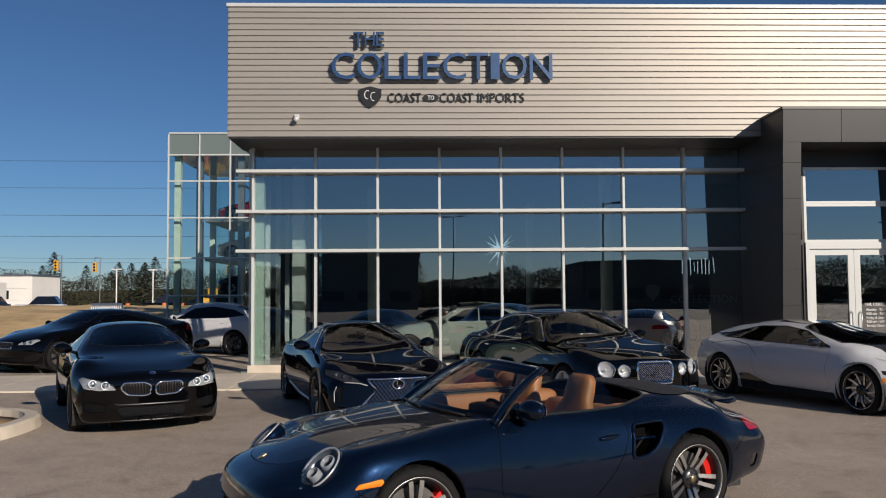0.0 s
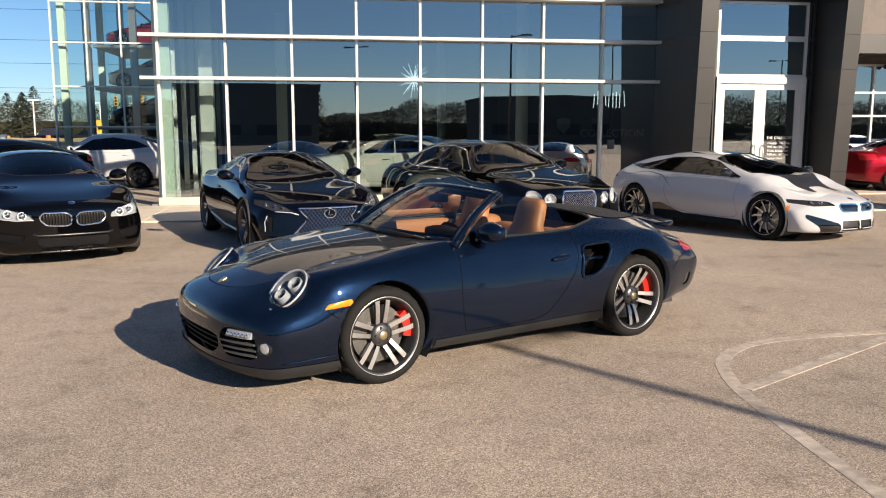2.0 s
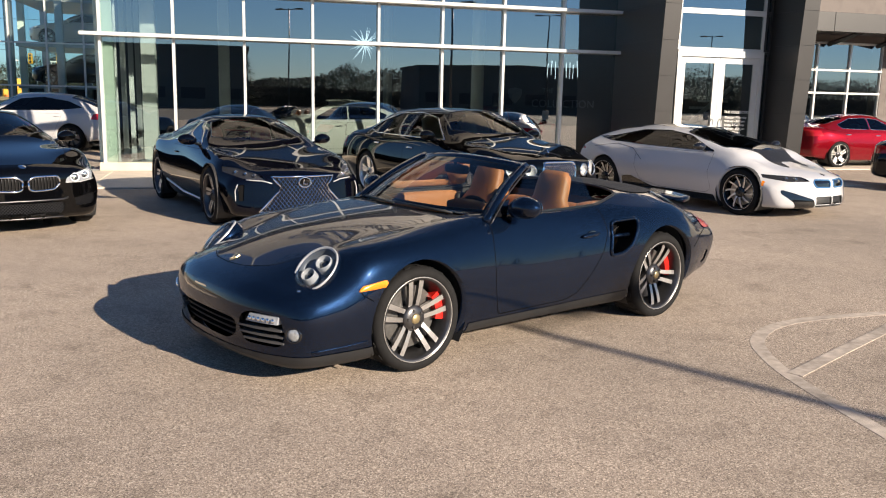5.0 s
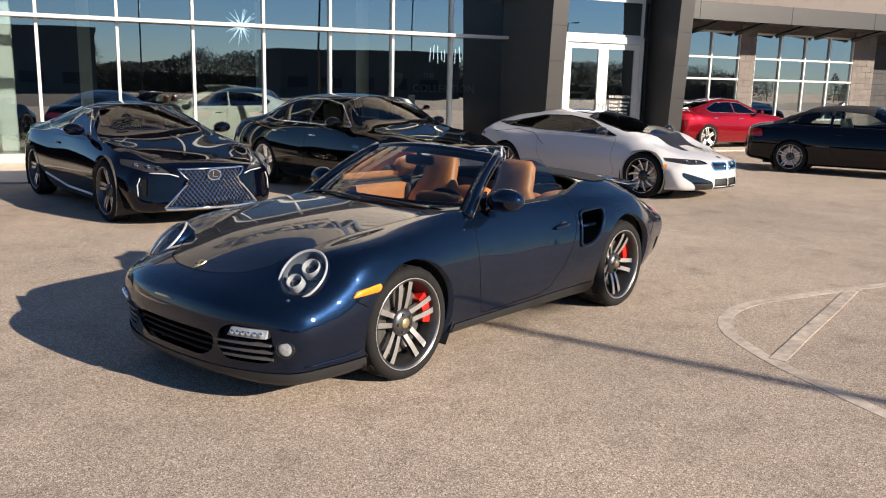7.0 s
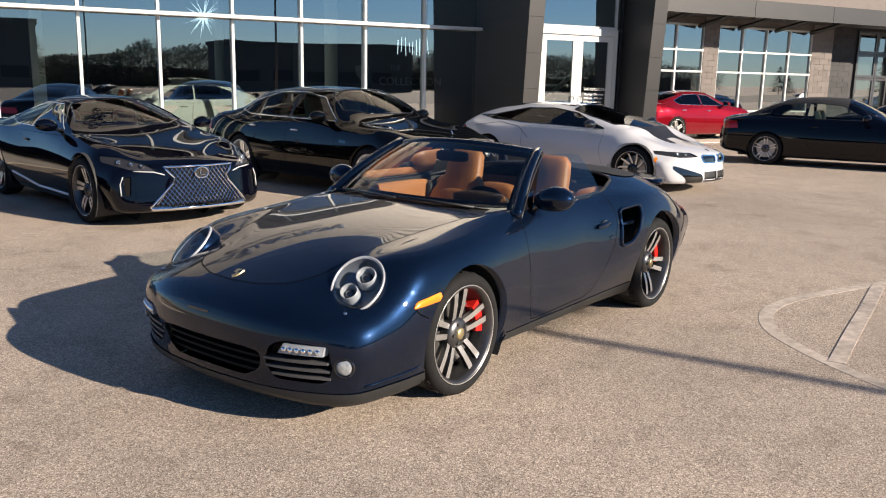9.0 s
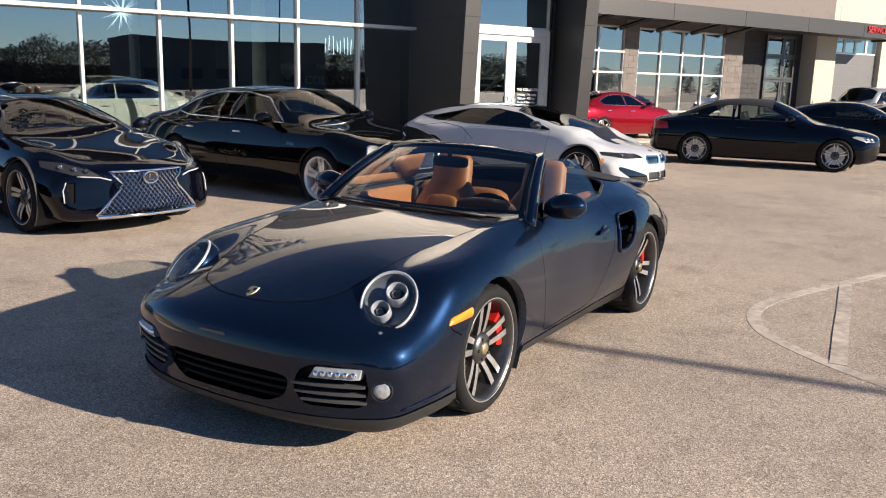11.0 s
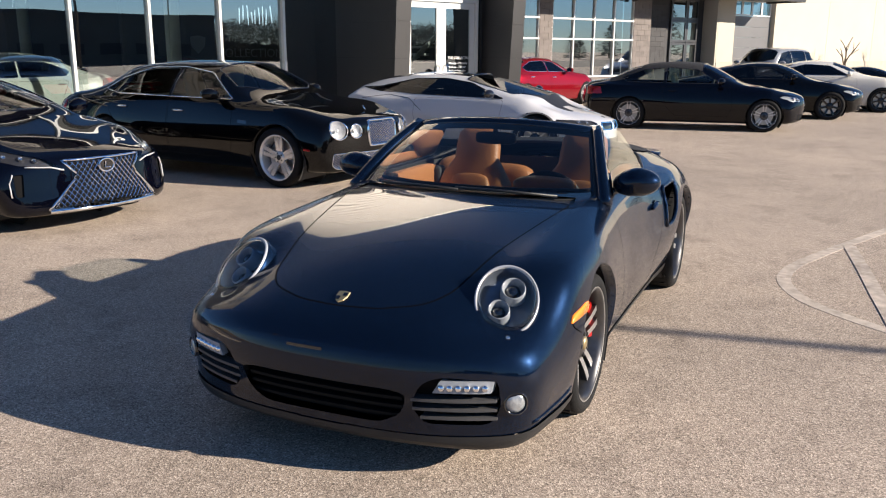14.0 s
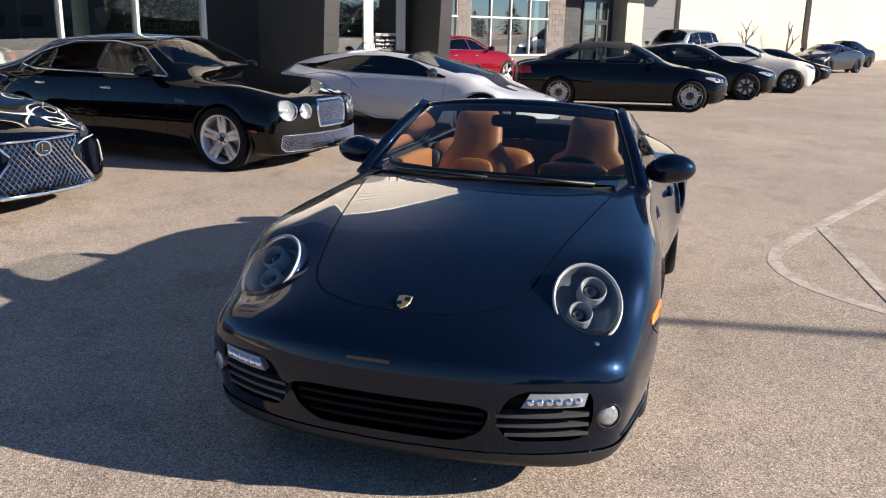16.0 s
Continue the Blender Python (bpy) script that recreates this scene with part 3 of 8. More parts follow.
def asphalt(m, base, dark, spot):
    nt = m.node_tree
    N, L, b = nt.nodes, nt.links, nt.nodes["Principled BSDF"]
    tc = N.new("ShaderNodeTexCoord")

    def nz(scale, detail=4.0, rough=0.6):
        n = N.new("ShaderNodeTexNoise")
        n.inputs["Scale"].default_value, n.inputs["Detail"].default_value, n.inputs["Roughness"].default_value = scale, detail, rough
        L.new(tc.outputs["Object"], n.inputs[0])
        return n

    def ramp(src, stops):
        r = N.new("ShaderNodeValToRGB")
        r.color_ramp.elements[0].position, r.color_ramp.elements[0].color = stops[0][0], (*stops[0][1], 1)
        r.color_ramp.elements[1].position, r.color_ramp.elements[1].color = stops[-1][0], (*stops[-1][1], 1)
        for p, c in stops[1:-1]:
            e = r.color_ramp.elements.new(p)
            e.color = (*c, 1)
        L.new(src, r.inputs[0])
        return r

    def mix(a, bb, kind="MULTIPLY", f=1.0):
        x = N.new("ShaderNodeMix")
        x.data_type, x.blend_type = "RGBA", kind
        x.inputs[0].default_value = f
        L.new(a, x.inputs[6])
        L.new(bb, x.inputs[7])
        return x
    # stones in the binder
    vo = N.new("ShaderNodeTexVoronoi")
    vo.inputs["Scale"].default_value = 165
    L.new(tc.outputs["Object"], vo.inputs[0])
    sep = N.new("ShaderNodeSeparateColor")
    L.new(vo.outputs["Color"], sep.inputs[0])
    stone = ramp(sep.outputs[0], ((0.0, dark), (0.35, base), (0.75, tuple(min(1, c * 1.25) for c in base)), (1.0, spot)))
    patch = ramp(nz(0.35, 5).outputs[0], ((0.3, (0.78, 0.77, 0.76)), (0.7, (1.12, 1.10, 1.08))))
    stain = ramp(nz(2.3, 6, 0.7).outputs[0], ((0.32, (0.74, 0.73, 0.72)), (0.48, (1.0, 1.0, 1.0)), (0.75, (1.06, 1.05, 1.03))))
    c1 = mix(stone.outputs[0], patch.outputs[0])
    c2 = mix(c1.outputs[2], stain.outputs[0])
    L.new(c2.outputs[2], b.inputs["Base Color"])
    b.inputs["Roughness"].default_value = 0.88
    bp = N.new("ShaderNodeBump")
    bp.inputs["Strength"].default_value, bp.inputs["Distance"].default_value = 0.4, 0.004
    L.new(vo.outputs["Distance"], bp.inputs["Height"])
    L.new(bp.outputs[0], b.inputs["Normal"])


asphalt(M_GROUND, (0.325, 0.268, 0.218), (0.14, 0.115, 0.093), (0.66, 0.57, 0.48))
M_CONC = mat("pale_concrete", (0.56, 0.49, 0.40), 0.85, vary=0.14, scale=3, bump=0.25, bscale=120)
M_LINE = mat("worn_line_paint", (0.42, 0.36, 0.305), 0.85, vary=0.45, scale=14, bump=0.4, bscale=200)
M_DIRT = mat("bare_dirt", (0.34, 0.22, 0.12), 0.95, vary=0.35, scale=1.2, bump=1.0, bscale=6)
M_GRASS = mat("dry_grass", (0.10, 0.10, 0.035), 0.95, vary=0.5, scale=2.0, bump=1.0, bscale=40)
M_CLAD = mat("ribbed_metal_panel", (0.33, 0.305, 0.275), 0.45, 0.3, vary=0.05, scale=0.6, stretch=(1, 1, 6))
M_ACM = mat("dark_composite_panel", (0.030, 0.029, 0.0295), 0.38, 0.2, vary=0.12, scale=1.5, island=0.3)
M_WHITEALU = mat("white_aluminium", (0.56, 0.57, 0.56), 0.3, 0.1, coat=0.3)
M_GREENALU = mat("pale_green_post", (0.50, 0.58, 0.50), 0.45, vary=0.08, scale=4)
M_FACADE = glass_mat("coated_glazing", (0.34, 0.44, 0.44), 3.4, wave=0.05)
M_TOWERGL = glass_mat("tower_glazing", (0.62, 0.74, 0.74), 1.7, wave=0.05)
M_SPANDREL = mat("grey_green_spandrel", (0.14, 0.17, 0.16), 0.25, coat=0.5)
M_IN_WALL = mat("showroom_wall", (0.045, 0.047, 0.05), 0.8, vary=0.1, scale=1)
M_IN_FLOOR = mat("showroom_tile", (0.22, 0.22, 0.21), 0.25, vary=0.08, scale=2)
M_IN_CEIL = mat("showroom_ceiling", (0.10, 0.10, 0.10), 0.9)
M_COLUMN = mat("white_column", (0.55, 0.57, 0.54), 0.6)
M_LED = glow_mat("strip_light", (1.0, 0.97, 0.9), 6.0)
M_SIGN = mat("blue_grey_letter_metal", (0.30, 0.37, 0.46), 0.22, 1.0, vary=0.1, scale=5)
M_SIGNBLK = mat("black_letter", (0.01, 0.01, 0.012), 0.4)
M_WHITEINK = mat("white_lettering", (0.8, 0.8, 0.8), 0.6)
M_GREYINK = mat("grey_lettering", (0.25, 0.26, 0.27), 0.5)
M_BRICK = mat("brown_grey_block", (0.125, 0.108, 0.10), 0.85, vary=0.22, scale=5, bump=0.4, bscale=50, island=0.5)
M_DARKBLOCK = mat("charcoal_block", (0.035, 0.034, 0.036), 0.8, vary=0.25, scale=5, bump=0.4, bscale=50, island=0.5)
M_CREAM_W = mat("cream_precast", (0.44, 0.405, 0.33), 0.85, vary=0.06, scale=0.7, bump=0.15, bscale=60)
M_BASECRS = mat("tan_base_course", (0.40, 0.35, 0.29), 0.85, vary=0.1, scale=2, bump=0.2, bscale=60)
M_ROLLER = mat("grey_shutter", (0.10, 0.10, 0.105), 0.5, vary=0.08, scale=2)
M_REDSIGN = mat("red_letter", (0.55, 0.02, 0.02), 0.35, coat=0.4)
M_STEELPOST = mat("galvanised_steel", (0.35, 0.36, 0.37), 0.4, 0.9, vary=0.15, scale=5)

bm = bmesh.new()
bmesh.ops.create_grid(bm, x_segments=2, y_segments=2, size=900)
tagged(link_mesh("ground", bm, M_GROUND), "worn tan-grey asphalt car park with pale stones", "ground", kind="structure")

# unseen dark strip behind the viewer, added so the glazing mirrors darker ground
M_REFLDARK = bpy.data.materials.new("dark_reflected_ground")
M_REFLDARK.use_nodes = True
asphalt(M_REFLDARK, (0.055, 0.053, 0.05), (0.03, 0.029, 0.028), (0.11, 0.105, 0.10))
tagged(link_mesh("road", box(-220, 220, -58, -16, -0.05, 0.006), M_REFLDARK), "unseen dark ground strip added to darken reflections in the glazing", "road", kind="structure")

# concrete apron along the building, in slabs
apron = tagged(thing("pavement"), "pale concrete apron along the building", "pavement", kind="structure")
for i in range(14):
    x = -9.6 + i * 1.53
    part("slab", box(x, x + 1.52, 15.6, 18.66, -0.1, 0.03, 0.008), M_CONC, apron)
for i in range(18):
    x = 11.3 + i * 2.0
    part("slab", box(x, x + 1.99, 19.6, 23.2, -0.1, 0.03, 0.008), M_CONC, apron)

# painted lines: a rounded bay corner
lines = tagged(thing("parking_line"), "worn white parking bay line on the asphalt", "road marking", kind="structure")


def stripe(pts, w, parent, z=0.002):
    b2 = bmesh.new()
    P = [Vector((x, y, 0)) for x, y in pts]
    rows = []
    for i, p in enumerate(P):
        d = (P[min(i + 1, len(P) - 1)] - P[max(0, i - 1)]).normalized()
        n = Vector((-d.y, d.x, 0))
        rows.append((p + n * w / 2, p - n * w / 2))
    loft([[(a.x, a.y, z), (b.x, b.y, z), (b.x, b.y, -0.002), (a.x, a.y, -0.002)] for a, b in rows], bm=b2)
    bmesh.ops.recalc_face_normals(b2, faces=b2.faces)
    return part("stripe", b2, M_LINE, parent)


stripe([tuple(p) for p in spline([(2.16, 3.1), (2.23, 4.2), (2.31, 4.97), (2.41, 5.36), (2.52, 5.62), (2.70, 5.84), (2.94, 6.02), (3.30, 6.15), (3.95, 6.22), (5.0, 6.27), (6.4, 6.33), (9.5, 6.5)], 4)], 0.10, lines)
stripe([(2.35, 4.98), (3.0, 5.37), (3.6, 5.72), (4.4, 6.2)], 0.10, lines, 0.0045)

# kerbed island
isl = thing("kerb_island", pose(-6.75, 11.0, 0), "pale concrete kerb round a planted island", "kerb")
ring_o = oval(0, 0, 1.72, 1.55, 40, 0, 2.6)
ring_i = oval(0, 0, 1.52, 1.35, 40, 0, 2.6)
b2 = bmesh.new()
loft([[(x, y, 0) for x, y in ring_o], [(x * 0.99, y * 0.99, 0.12) for x, y in ring_o], [(x * 0.97, y * 0.97, 0.15) for x, y in ring_o], [(x, y, 0.15) for x, y in ring_i], [(x, y, 0.05) for x, y in ring_i]], bm=b2, caps=False)
bmesh.ops.recalc_face_normals(b2, faces=b2.faces)
part("kerb", b2, M_CONC, isl, smooth=False)
part("soil", loft([[(x, y, 0.05) for x, y in ring_i], [(x * 0.6, y * 0.6, 0.14) for x, y in ring_i], [(x * 0.1, y * 0.1, 0.16) for x, y in ring_i]]), M_DIRT, isl, "bare soil bed", True)

# ---- showroom building ----
bld = thing("dealership_building", None, "glass-fronted car dealership with ribbed metal upper wall", "building")
GX0, GX1, GY, BAY = -3.65, 7.507, 18.8, 1.3946
FY, Z0, Z1 = 17.55, 5.09, 7.9
part("upper_wall_core", box(-3.92, 11.55, FY + 0.06, 38.0, Z0 + 0.02, Z1 - 0.02), M_CLAD, bld)
pitch = (Z1 - Z0) / 22
for i in range(22):
    z = Z0 + i * pitch
    b2 = bmesh.new()
    prof = [(0.03, 0.0), (0.0, 0.012), (0.0, pitch - 0.022), (0.03, pitch - 0.010), (0.03, pitch)]
    loft([[(x, FY + dy, z + dz) for dy, dz in prof] for x in (-3.96, 11.6)], close=False, bm=b2)
    part("ribbed_panel", b2, M_CLAD, bld)
    b2 = bmesh.new()
    loft([[(-3.96 + dy, y, z + dz) for dy, dz in prof] for y in (38.0, FY)], close=False, bm=b2)
    part("ribbed_panel", b2, M_CLAD, bld)
part("coping", box(-4.0, 11.65, FY - 0.04, 38.1, Z1 - 0.02, Z1 + 0.06, 0.01), M_WHITEALU, bld, "pale metal coping")
part("soffit", box(-3.94, 11.55, FY + 0.03, GY + 0.3, Z0 - 0.03, Z0 + 0.0), M_ACM, bld, "dark soffit")
part("head_panel", box(GX0, GX1 + 0.3, GY - 0.02, GY + 0.1, Z0 - 0.02, 5.36), M_ACM, bld)

wall = thing("curtain_wall_window", None, "tall showroom glazing with white aluminium frames", "window")
SILL, HEADS = 0.20, (2.73, 3.61, 4.51)
levels = [SILL, *HEADS, 5.2]
for k in range(9):
    x = GX0 + k * BAY
    part("mullion", box(x - 0.028, x + 0.028, GY - 0.10, GY + 0.06, 0.06, 5.2, 0.004), M_WHITEALU, wall)
for z in HEADS:
    part("transom", box(GX0 - 0.34, GX1 + 0.05, GY - 0.30, GY - 0.101, z - 0.035, z + 0.035, 0.004), M_WHITEALU, wall)
    for k in range(8):
        x = GX0 + k * BAY
        part("transom", box(x + 0.029, x + BAY - 0.029, GY - 0.10, GY + 0.05, z - 0.03, z + 0.03), M_WHITEALU, wall)
part("sill", box(GX0 - 0.1, GX1 + 0.05, GY - 0.14, GY + 0.06, 0.03, SILL, 0.006), M_CONC, wall, "pale stone sill")
for k in range(8):
    x = GX0 + k * BAY
    for za, zb in zip(levels, levels[1:]):
        b2 = bmesh.new()
        f = b2.faces.new([b2.verts.new(p) for p in ((x + 0.02, GY, za), (x + BAY - 0.02, GY, za), (x + BAY - 0.02, GY, zb), (x + 0.02, GY, zb))])
        pane = link_mesh("pane", b2, M_FACADE, wall)
        pane.visible_shadow = False
part("corner_post", box(GX0 - 0.12, GX0 + 0.22, GY + 0.08, GY + 0.28, 0.03, 5.2, 0.01), M_GREENALU, wall, "pale green corner post")
# side return glazing
for y0 in [GY + 0.3 + i * 1.5 for i in range(8)]:
    part("side_mullion", box(GX0 - 0.06, GX0 + 0.06, y0 - 0.03, y0 + 0.03, 0.03, 5.2), M_WHITEALU, wall)
    b2 = bmesh.new()
    b2.faces.new([b2.verts.new(p) for p in ((GX0, y0 + 1.47, SILL), (GX0, y0 + 0.03, SILL), (GX0, y0 + 0.03, 5.2), (GX0, y0 + 1.47, 5.2))])
    pane = link_mesh("side_pane", b2, M_TOWERGL, wall)
    pane.visible_shadow = False

# showroom inside
tagged(link_mesh("floor", box(-3.9, 11.0, GY - 0.1, 33.9, -0.2, 0.06), M_IN_FLOOR), "grey tiled showroom floor", "floor", kind="structure")
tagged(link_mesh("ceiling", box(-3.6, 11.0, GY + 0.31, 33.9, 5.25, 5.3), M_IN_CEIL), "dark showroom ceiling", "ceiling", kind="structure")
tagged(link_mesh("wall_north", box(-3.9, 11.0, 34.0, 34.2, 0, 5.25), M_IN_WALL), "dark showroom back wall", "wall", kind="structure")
tagged(link_mesh("wall_east", box(11.02, 11.2, GY + 0.12, 34.0, 0, Z0 - 0.03), M_ACM), "dark panelled end wall", "wall", kind="structure")
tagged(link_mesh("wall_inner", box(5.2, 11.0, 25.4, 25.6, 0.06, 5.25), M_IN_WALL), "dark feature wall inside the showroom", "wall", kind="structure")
for x, y in ((4.95, 21.6), (-1.4, 26.5), (4.15, 30.5), (-3.0, 21.4)):
    b2 = lathe([(0.16, 0.06), (0.16, 5.25)], 20, "z") if x > 0 else box(x - 0.16, x + 0.16, y - 0.16, y + 0.16, 0.06, 5.25, 0.01)
    if x > 0:
        bmesh.ops.translate(b2, verts=b2.verts, vec=(x, y, 0))
    tagged(link_mesh("column", b2, M_COLUMN, smooth=x > 0), "white showroom column", "column", "columns in the showroom")
for (xa, ya), (xb, yb) in (((0.6, 19.9), (-2.4, 31.0)), ((0.6, 19.9), (2.9, 20.3)), ((6.7, 21.6), (5.4, 25.3)), ((3.2, 23.0), (1.6, 29.0))):
    tagged(link_mesh("strip_light", tube([(xa, ya, 5.2), (xb, yb, 5.2)], 0.018, 6), M_LED), "thin glowing ceiling light strip", "light", "ceiling light strips")
for x, y in ((-2.0, 22.0), (-1.6, 24.5), (-0.6, 27.0), (2.0, 20.6)):
    b2 = lathe([(0, 5.235), (0.10, 5.235), (0.12, 5.25)], 16, "z")
    bmesh.ops.translate(b2, verts=b2.verts, vec=(x, y, 0))
    tagged(link_mesh("downlight", b2, M_LED), "small round ceiling downlight", "light", "ceiling downlights")
# star chandelier
star = thing("star_chandelier", pose(2.4, 24.0, 3.05), "white spiky star-shaped hanging lamp", "lamp")
M_STAR = glow_mat("frosted_star_lamp", (0.95, 0.97, 1.0), 1.1)
rs = random.Random(5)
for i in range(34):
    z = 1 - 2 * (i + 0.5) / 34
    a = i * 2.399963
    d = Vector((math.sqrt(1 - z * z) * math.cos(a), math.sqrt(1 - z * z) * math.sin(a), z))
    part("spike", tube([d * 0.05, d * rs.uniform(0.32, 0.55)], 0.016, 5, taper=0.1), M_STAR, star)
part("cord", tube([(0, 0, 0.05), (0, 0, 2.2)], 0.008, 6), M_SIGNBLK, star)
pend = thing("tube_pendant", pose(8.0, 23.5, 2.5), "cluster of thin lit hanging glass tubes", "lamp")
for i in range(9):
    h = rs.uniform(0.12, 0.5)
    x = (i - 4) * 0.11
    part("light_tube", tube([(x, rs.uniform(-0.1, 0.1), -h / 2 + rs.uniform(-0.1, 0.1)), (x, 0, h / 2)], 0.012, 6), M_STAR, pend)
    part("wire", tube([(x, 0, h / 2), (x, 0, 2.73)], 0.002, 4), M_SIGNBLK, pend)
inner = thing("wall_sign", pose(0, 25.36, 0), "grey lettering with a shield on the dark inner wall", "sign")
letters("THE", 0.20, 0.01, M_GREYINK, "word", inner, pose(8.1, 0, 1.86, 90, 0, 0))
letters("COLLECTION", 0.34, 0.01, M_GREYINK, "word", inner, pose(7.75, 0, 1.42, 90, 0, 0))
part("shield", prism([(7.0, 1.95), (7.22, 2.0), (7.44, 1.95), (7.42, 1.72), (7.22, 1.5), (7.02, 1.72)], -0.01, 0.0), M_GREYINK, inner)

# sign over the glazing
sign = thing("building_sign", pose(0, FY, 0), "blue-grey metal letters with black lettering below on the upper wall", "sign")


def fit_text(text, x0, x1, z0, z1, y, depth, material, bevel=0.0):
    """Letters stretched to a given width and height."""
    ob = letters(text, 1.0, 1.0, material, "lettering", sign)
    xs = [v.co.x for v in ob.data.vertices]
    ys = [v.co.y for v in ob.data.vertices]
    sx, sy = (x1 - x0) / (max(xs) - min(xs)), (z1 - z0) / (max(ys) - min(ys))
    ob.data.transform(Matrix.Diagonal((sx, sy, depth, 1)) @ Matrix.Translation((-min(xs), -min(ys), 0)))
    ob.matrix_local = pose(x0, y, z0, 90, 0, 0)
    return ob


LX0, LX1 = -1.76, 2.93
widths = [0.66, 0.70, 0.48, 0.48, 0.50, 0.66, 0.56, 0.26, 0.72, 0.66]
x = LX0
scale = (LX1 - LX0) / (sum(widths) + 0.06 * 9)
for ch, w in zip("COLLECTION", widths):
    fit_text(ch, x, x + w * scale * 0.98, 6.29, 6.86, -0.10, 0.10, M_SIGN)
    x += (w + 0.06) * scale
for ch, xa, xb in zip("THE", (-1.30, -1.06, -0.82), (-1.09, -0.85, -0.65)):
    fit_text(ch, xa, xb, 7.0, 7.30, -0.10, 0.10, M_SIGN)
fit_text("COAST", -0.58, 0.13, 5.82, 6.02, -0.02, 0.03, M_SIGNBLK)
part("oval_plate", prism(oval(0.335, 5.92, 0.17, 0.085, 24), -0.03, 0.0), M_SIGNBLK, sign)
fit_text("TO", 0.265, 0.405, 5.875, 5.965, -0.034, 0.006, M_WHITEINK)
fit_text("COAST", 0.53, 1.24, 5.82, 6.02, -0.02, 0.03, M_SIGNBLK)
fit_text("IMPORTS", 1.34, 2.33, 5.82, 6.02, -0.02, 0.03, M_SIGNBLK)
part("shield", prism([(-1.19, 6.10), (-0.95, 6.16), (-0.71, 6.10), (-0.72, 5.92), (-0.80, 5.80), (-0.95, 5.70), (-1.10, 5.80), (-1.18, 5.92)], -0.05, 0.0, shrink=0.97), M_SIGNBLK, sign)
for dx in (-0.06, 0.07):
    arcp = [(-0.95 + dx + 0.06 * math.cos(t), -0.055, 5.96 + 0.09 * math.sin(t) - dx * 0.3) for t in (1.0 + 0.25 * i for i in range(17))]
    part("curl", tube(arcp, 0.008, 5), M_WHITEINK, sign)
cctv = thing("security_camera", pose(-2.5, FY - 0.02, 5.46), "small white dome security camera on the wall", "camera")
part("bracket", box(-0.05, 0.05, -0.06, 0.03, 0.0, 0.10, 0.01), M_WHITEALU, cctv)
b2 = ellipsoid((0, -0.10, -0.02), (0.06, 0.06, 0.06))
part("dome", b2, M_WHITEALU, cctv, smooth=True)

# ---- entrance portal, leaning forward ----
portal = thing("entrance_portal", None, "dark composite-clad entrance portal leaning forward", "portal")
PX0, PX1, LEG, TOP = 7.42, 11.0, 0.37, 5.43


def face_y(z):
    return 16.78 - 0.34 * z / TOP


def leg(xa, xb, joints):
    """A clad leg in stacked panels; the back runs to the glazing."""
    for za, zb in zip(joints, joints[1:]):
        b3 = bmesh.new()
        g = 0.006
        loft([[(xa, face_y(za + g), za + g), (xb, face_y(za + g), za + g), (xb, 18.9, za + g), (xa, 18.9, za + g)],
              [(xa, face_y(zb - g), zb - g), (xb, face_y(zb - g), zb - g), (xb, 18.9, zb - g), (xa, 18.9, zb - g)]], bm=b3)
        bmesh.ops.recalc_face_normals(b3, faces=b3.faces)
        part("clad_panel", b3, M_ACM, portal)
    b3 = bmesh.new()
    e = 0.01
    loft([[(xa + e, face_y(0) + e, 0.03), (xb - e, face_y(0) + e, 0.03), (xb - e, 18.9 - e, 0.03), (xa + e, 18.9 - e, 0.03)],
          [(xa + e, face_y(TOP) + e, TOP - 0.02), (xb - e, face_y(TOP) + e, TOP - 0.02), (xb - e, 18.9 - e, TOP - 0.02), (xa + e, 18.9 - e, TOP - 0.02)]], bm=b3)
    bmesh.ops.recalc_face_normals(b3, faces=b3.faces)
    part("leg_core", b3, M_SIGNBLK, portal)


js = [0.03, 0.75, 1.47, 2.19, 2.91, 3.63, 4.35, 4.77]
leg(PX0, PX0 + LEG, js)
leg(PX1 - LEG, PX1, js)
for za, zb, cut in ((4.77, TOP, 3),):
    wpan = (PX1 - PX0) / cut
    for i in range(cut):
        b3 = bmesh.new()
        xa, xb = PX0 + i * wpan + 0.005, PX0 + (i + 1) * wpan - 0.005
        loft([[(xa, face_y(za), za), (xb, face_y(za), za), (xb, 18.9, za), (xa, 18.9, za)], [(xa, face_y(zb), zb), (xb, face_y(zb), zb), (xb, 18.9, zb), (xa, 18.9, zb)]], bm=b3)
        bmesh.ops.recalc_face_normals(b3, faces=b3.faces)
        part("beam_panel", b3, M_ACM, portal)
part("portal_cap", box(PX0 - 0.02, PX1 + 0.02, face_y(TOP) - 0.02, FY - 0.001, TOP + 0.002, TOP + 0.05), M_ACM, portal)

# entrance doors and glazing above
M_DARKPANE = mat("dark_glazed_panel", (0.012, 0.016, 0.017), 0.06, coat=0.6)
DY = 17.63
ent = thing("entrance_door", None, "white aluminium double glass entrance doors with lights above", "door")
DX0, DX1, DT, DM = 8.33, 10.45, 2.80, 9.39


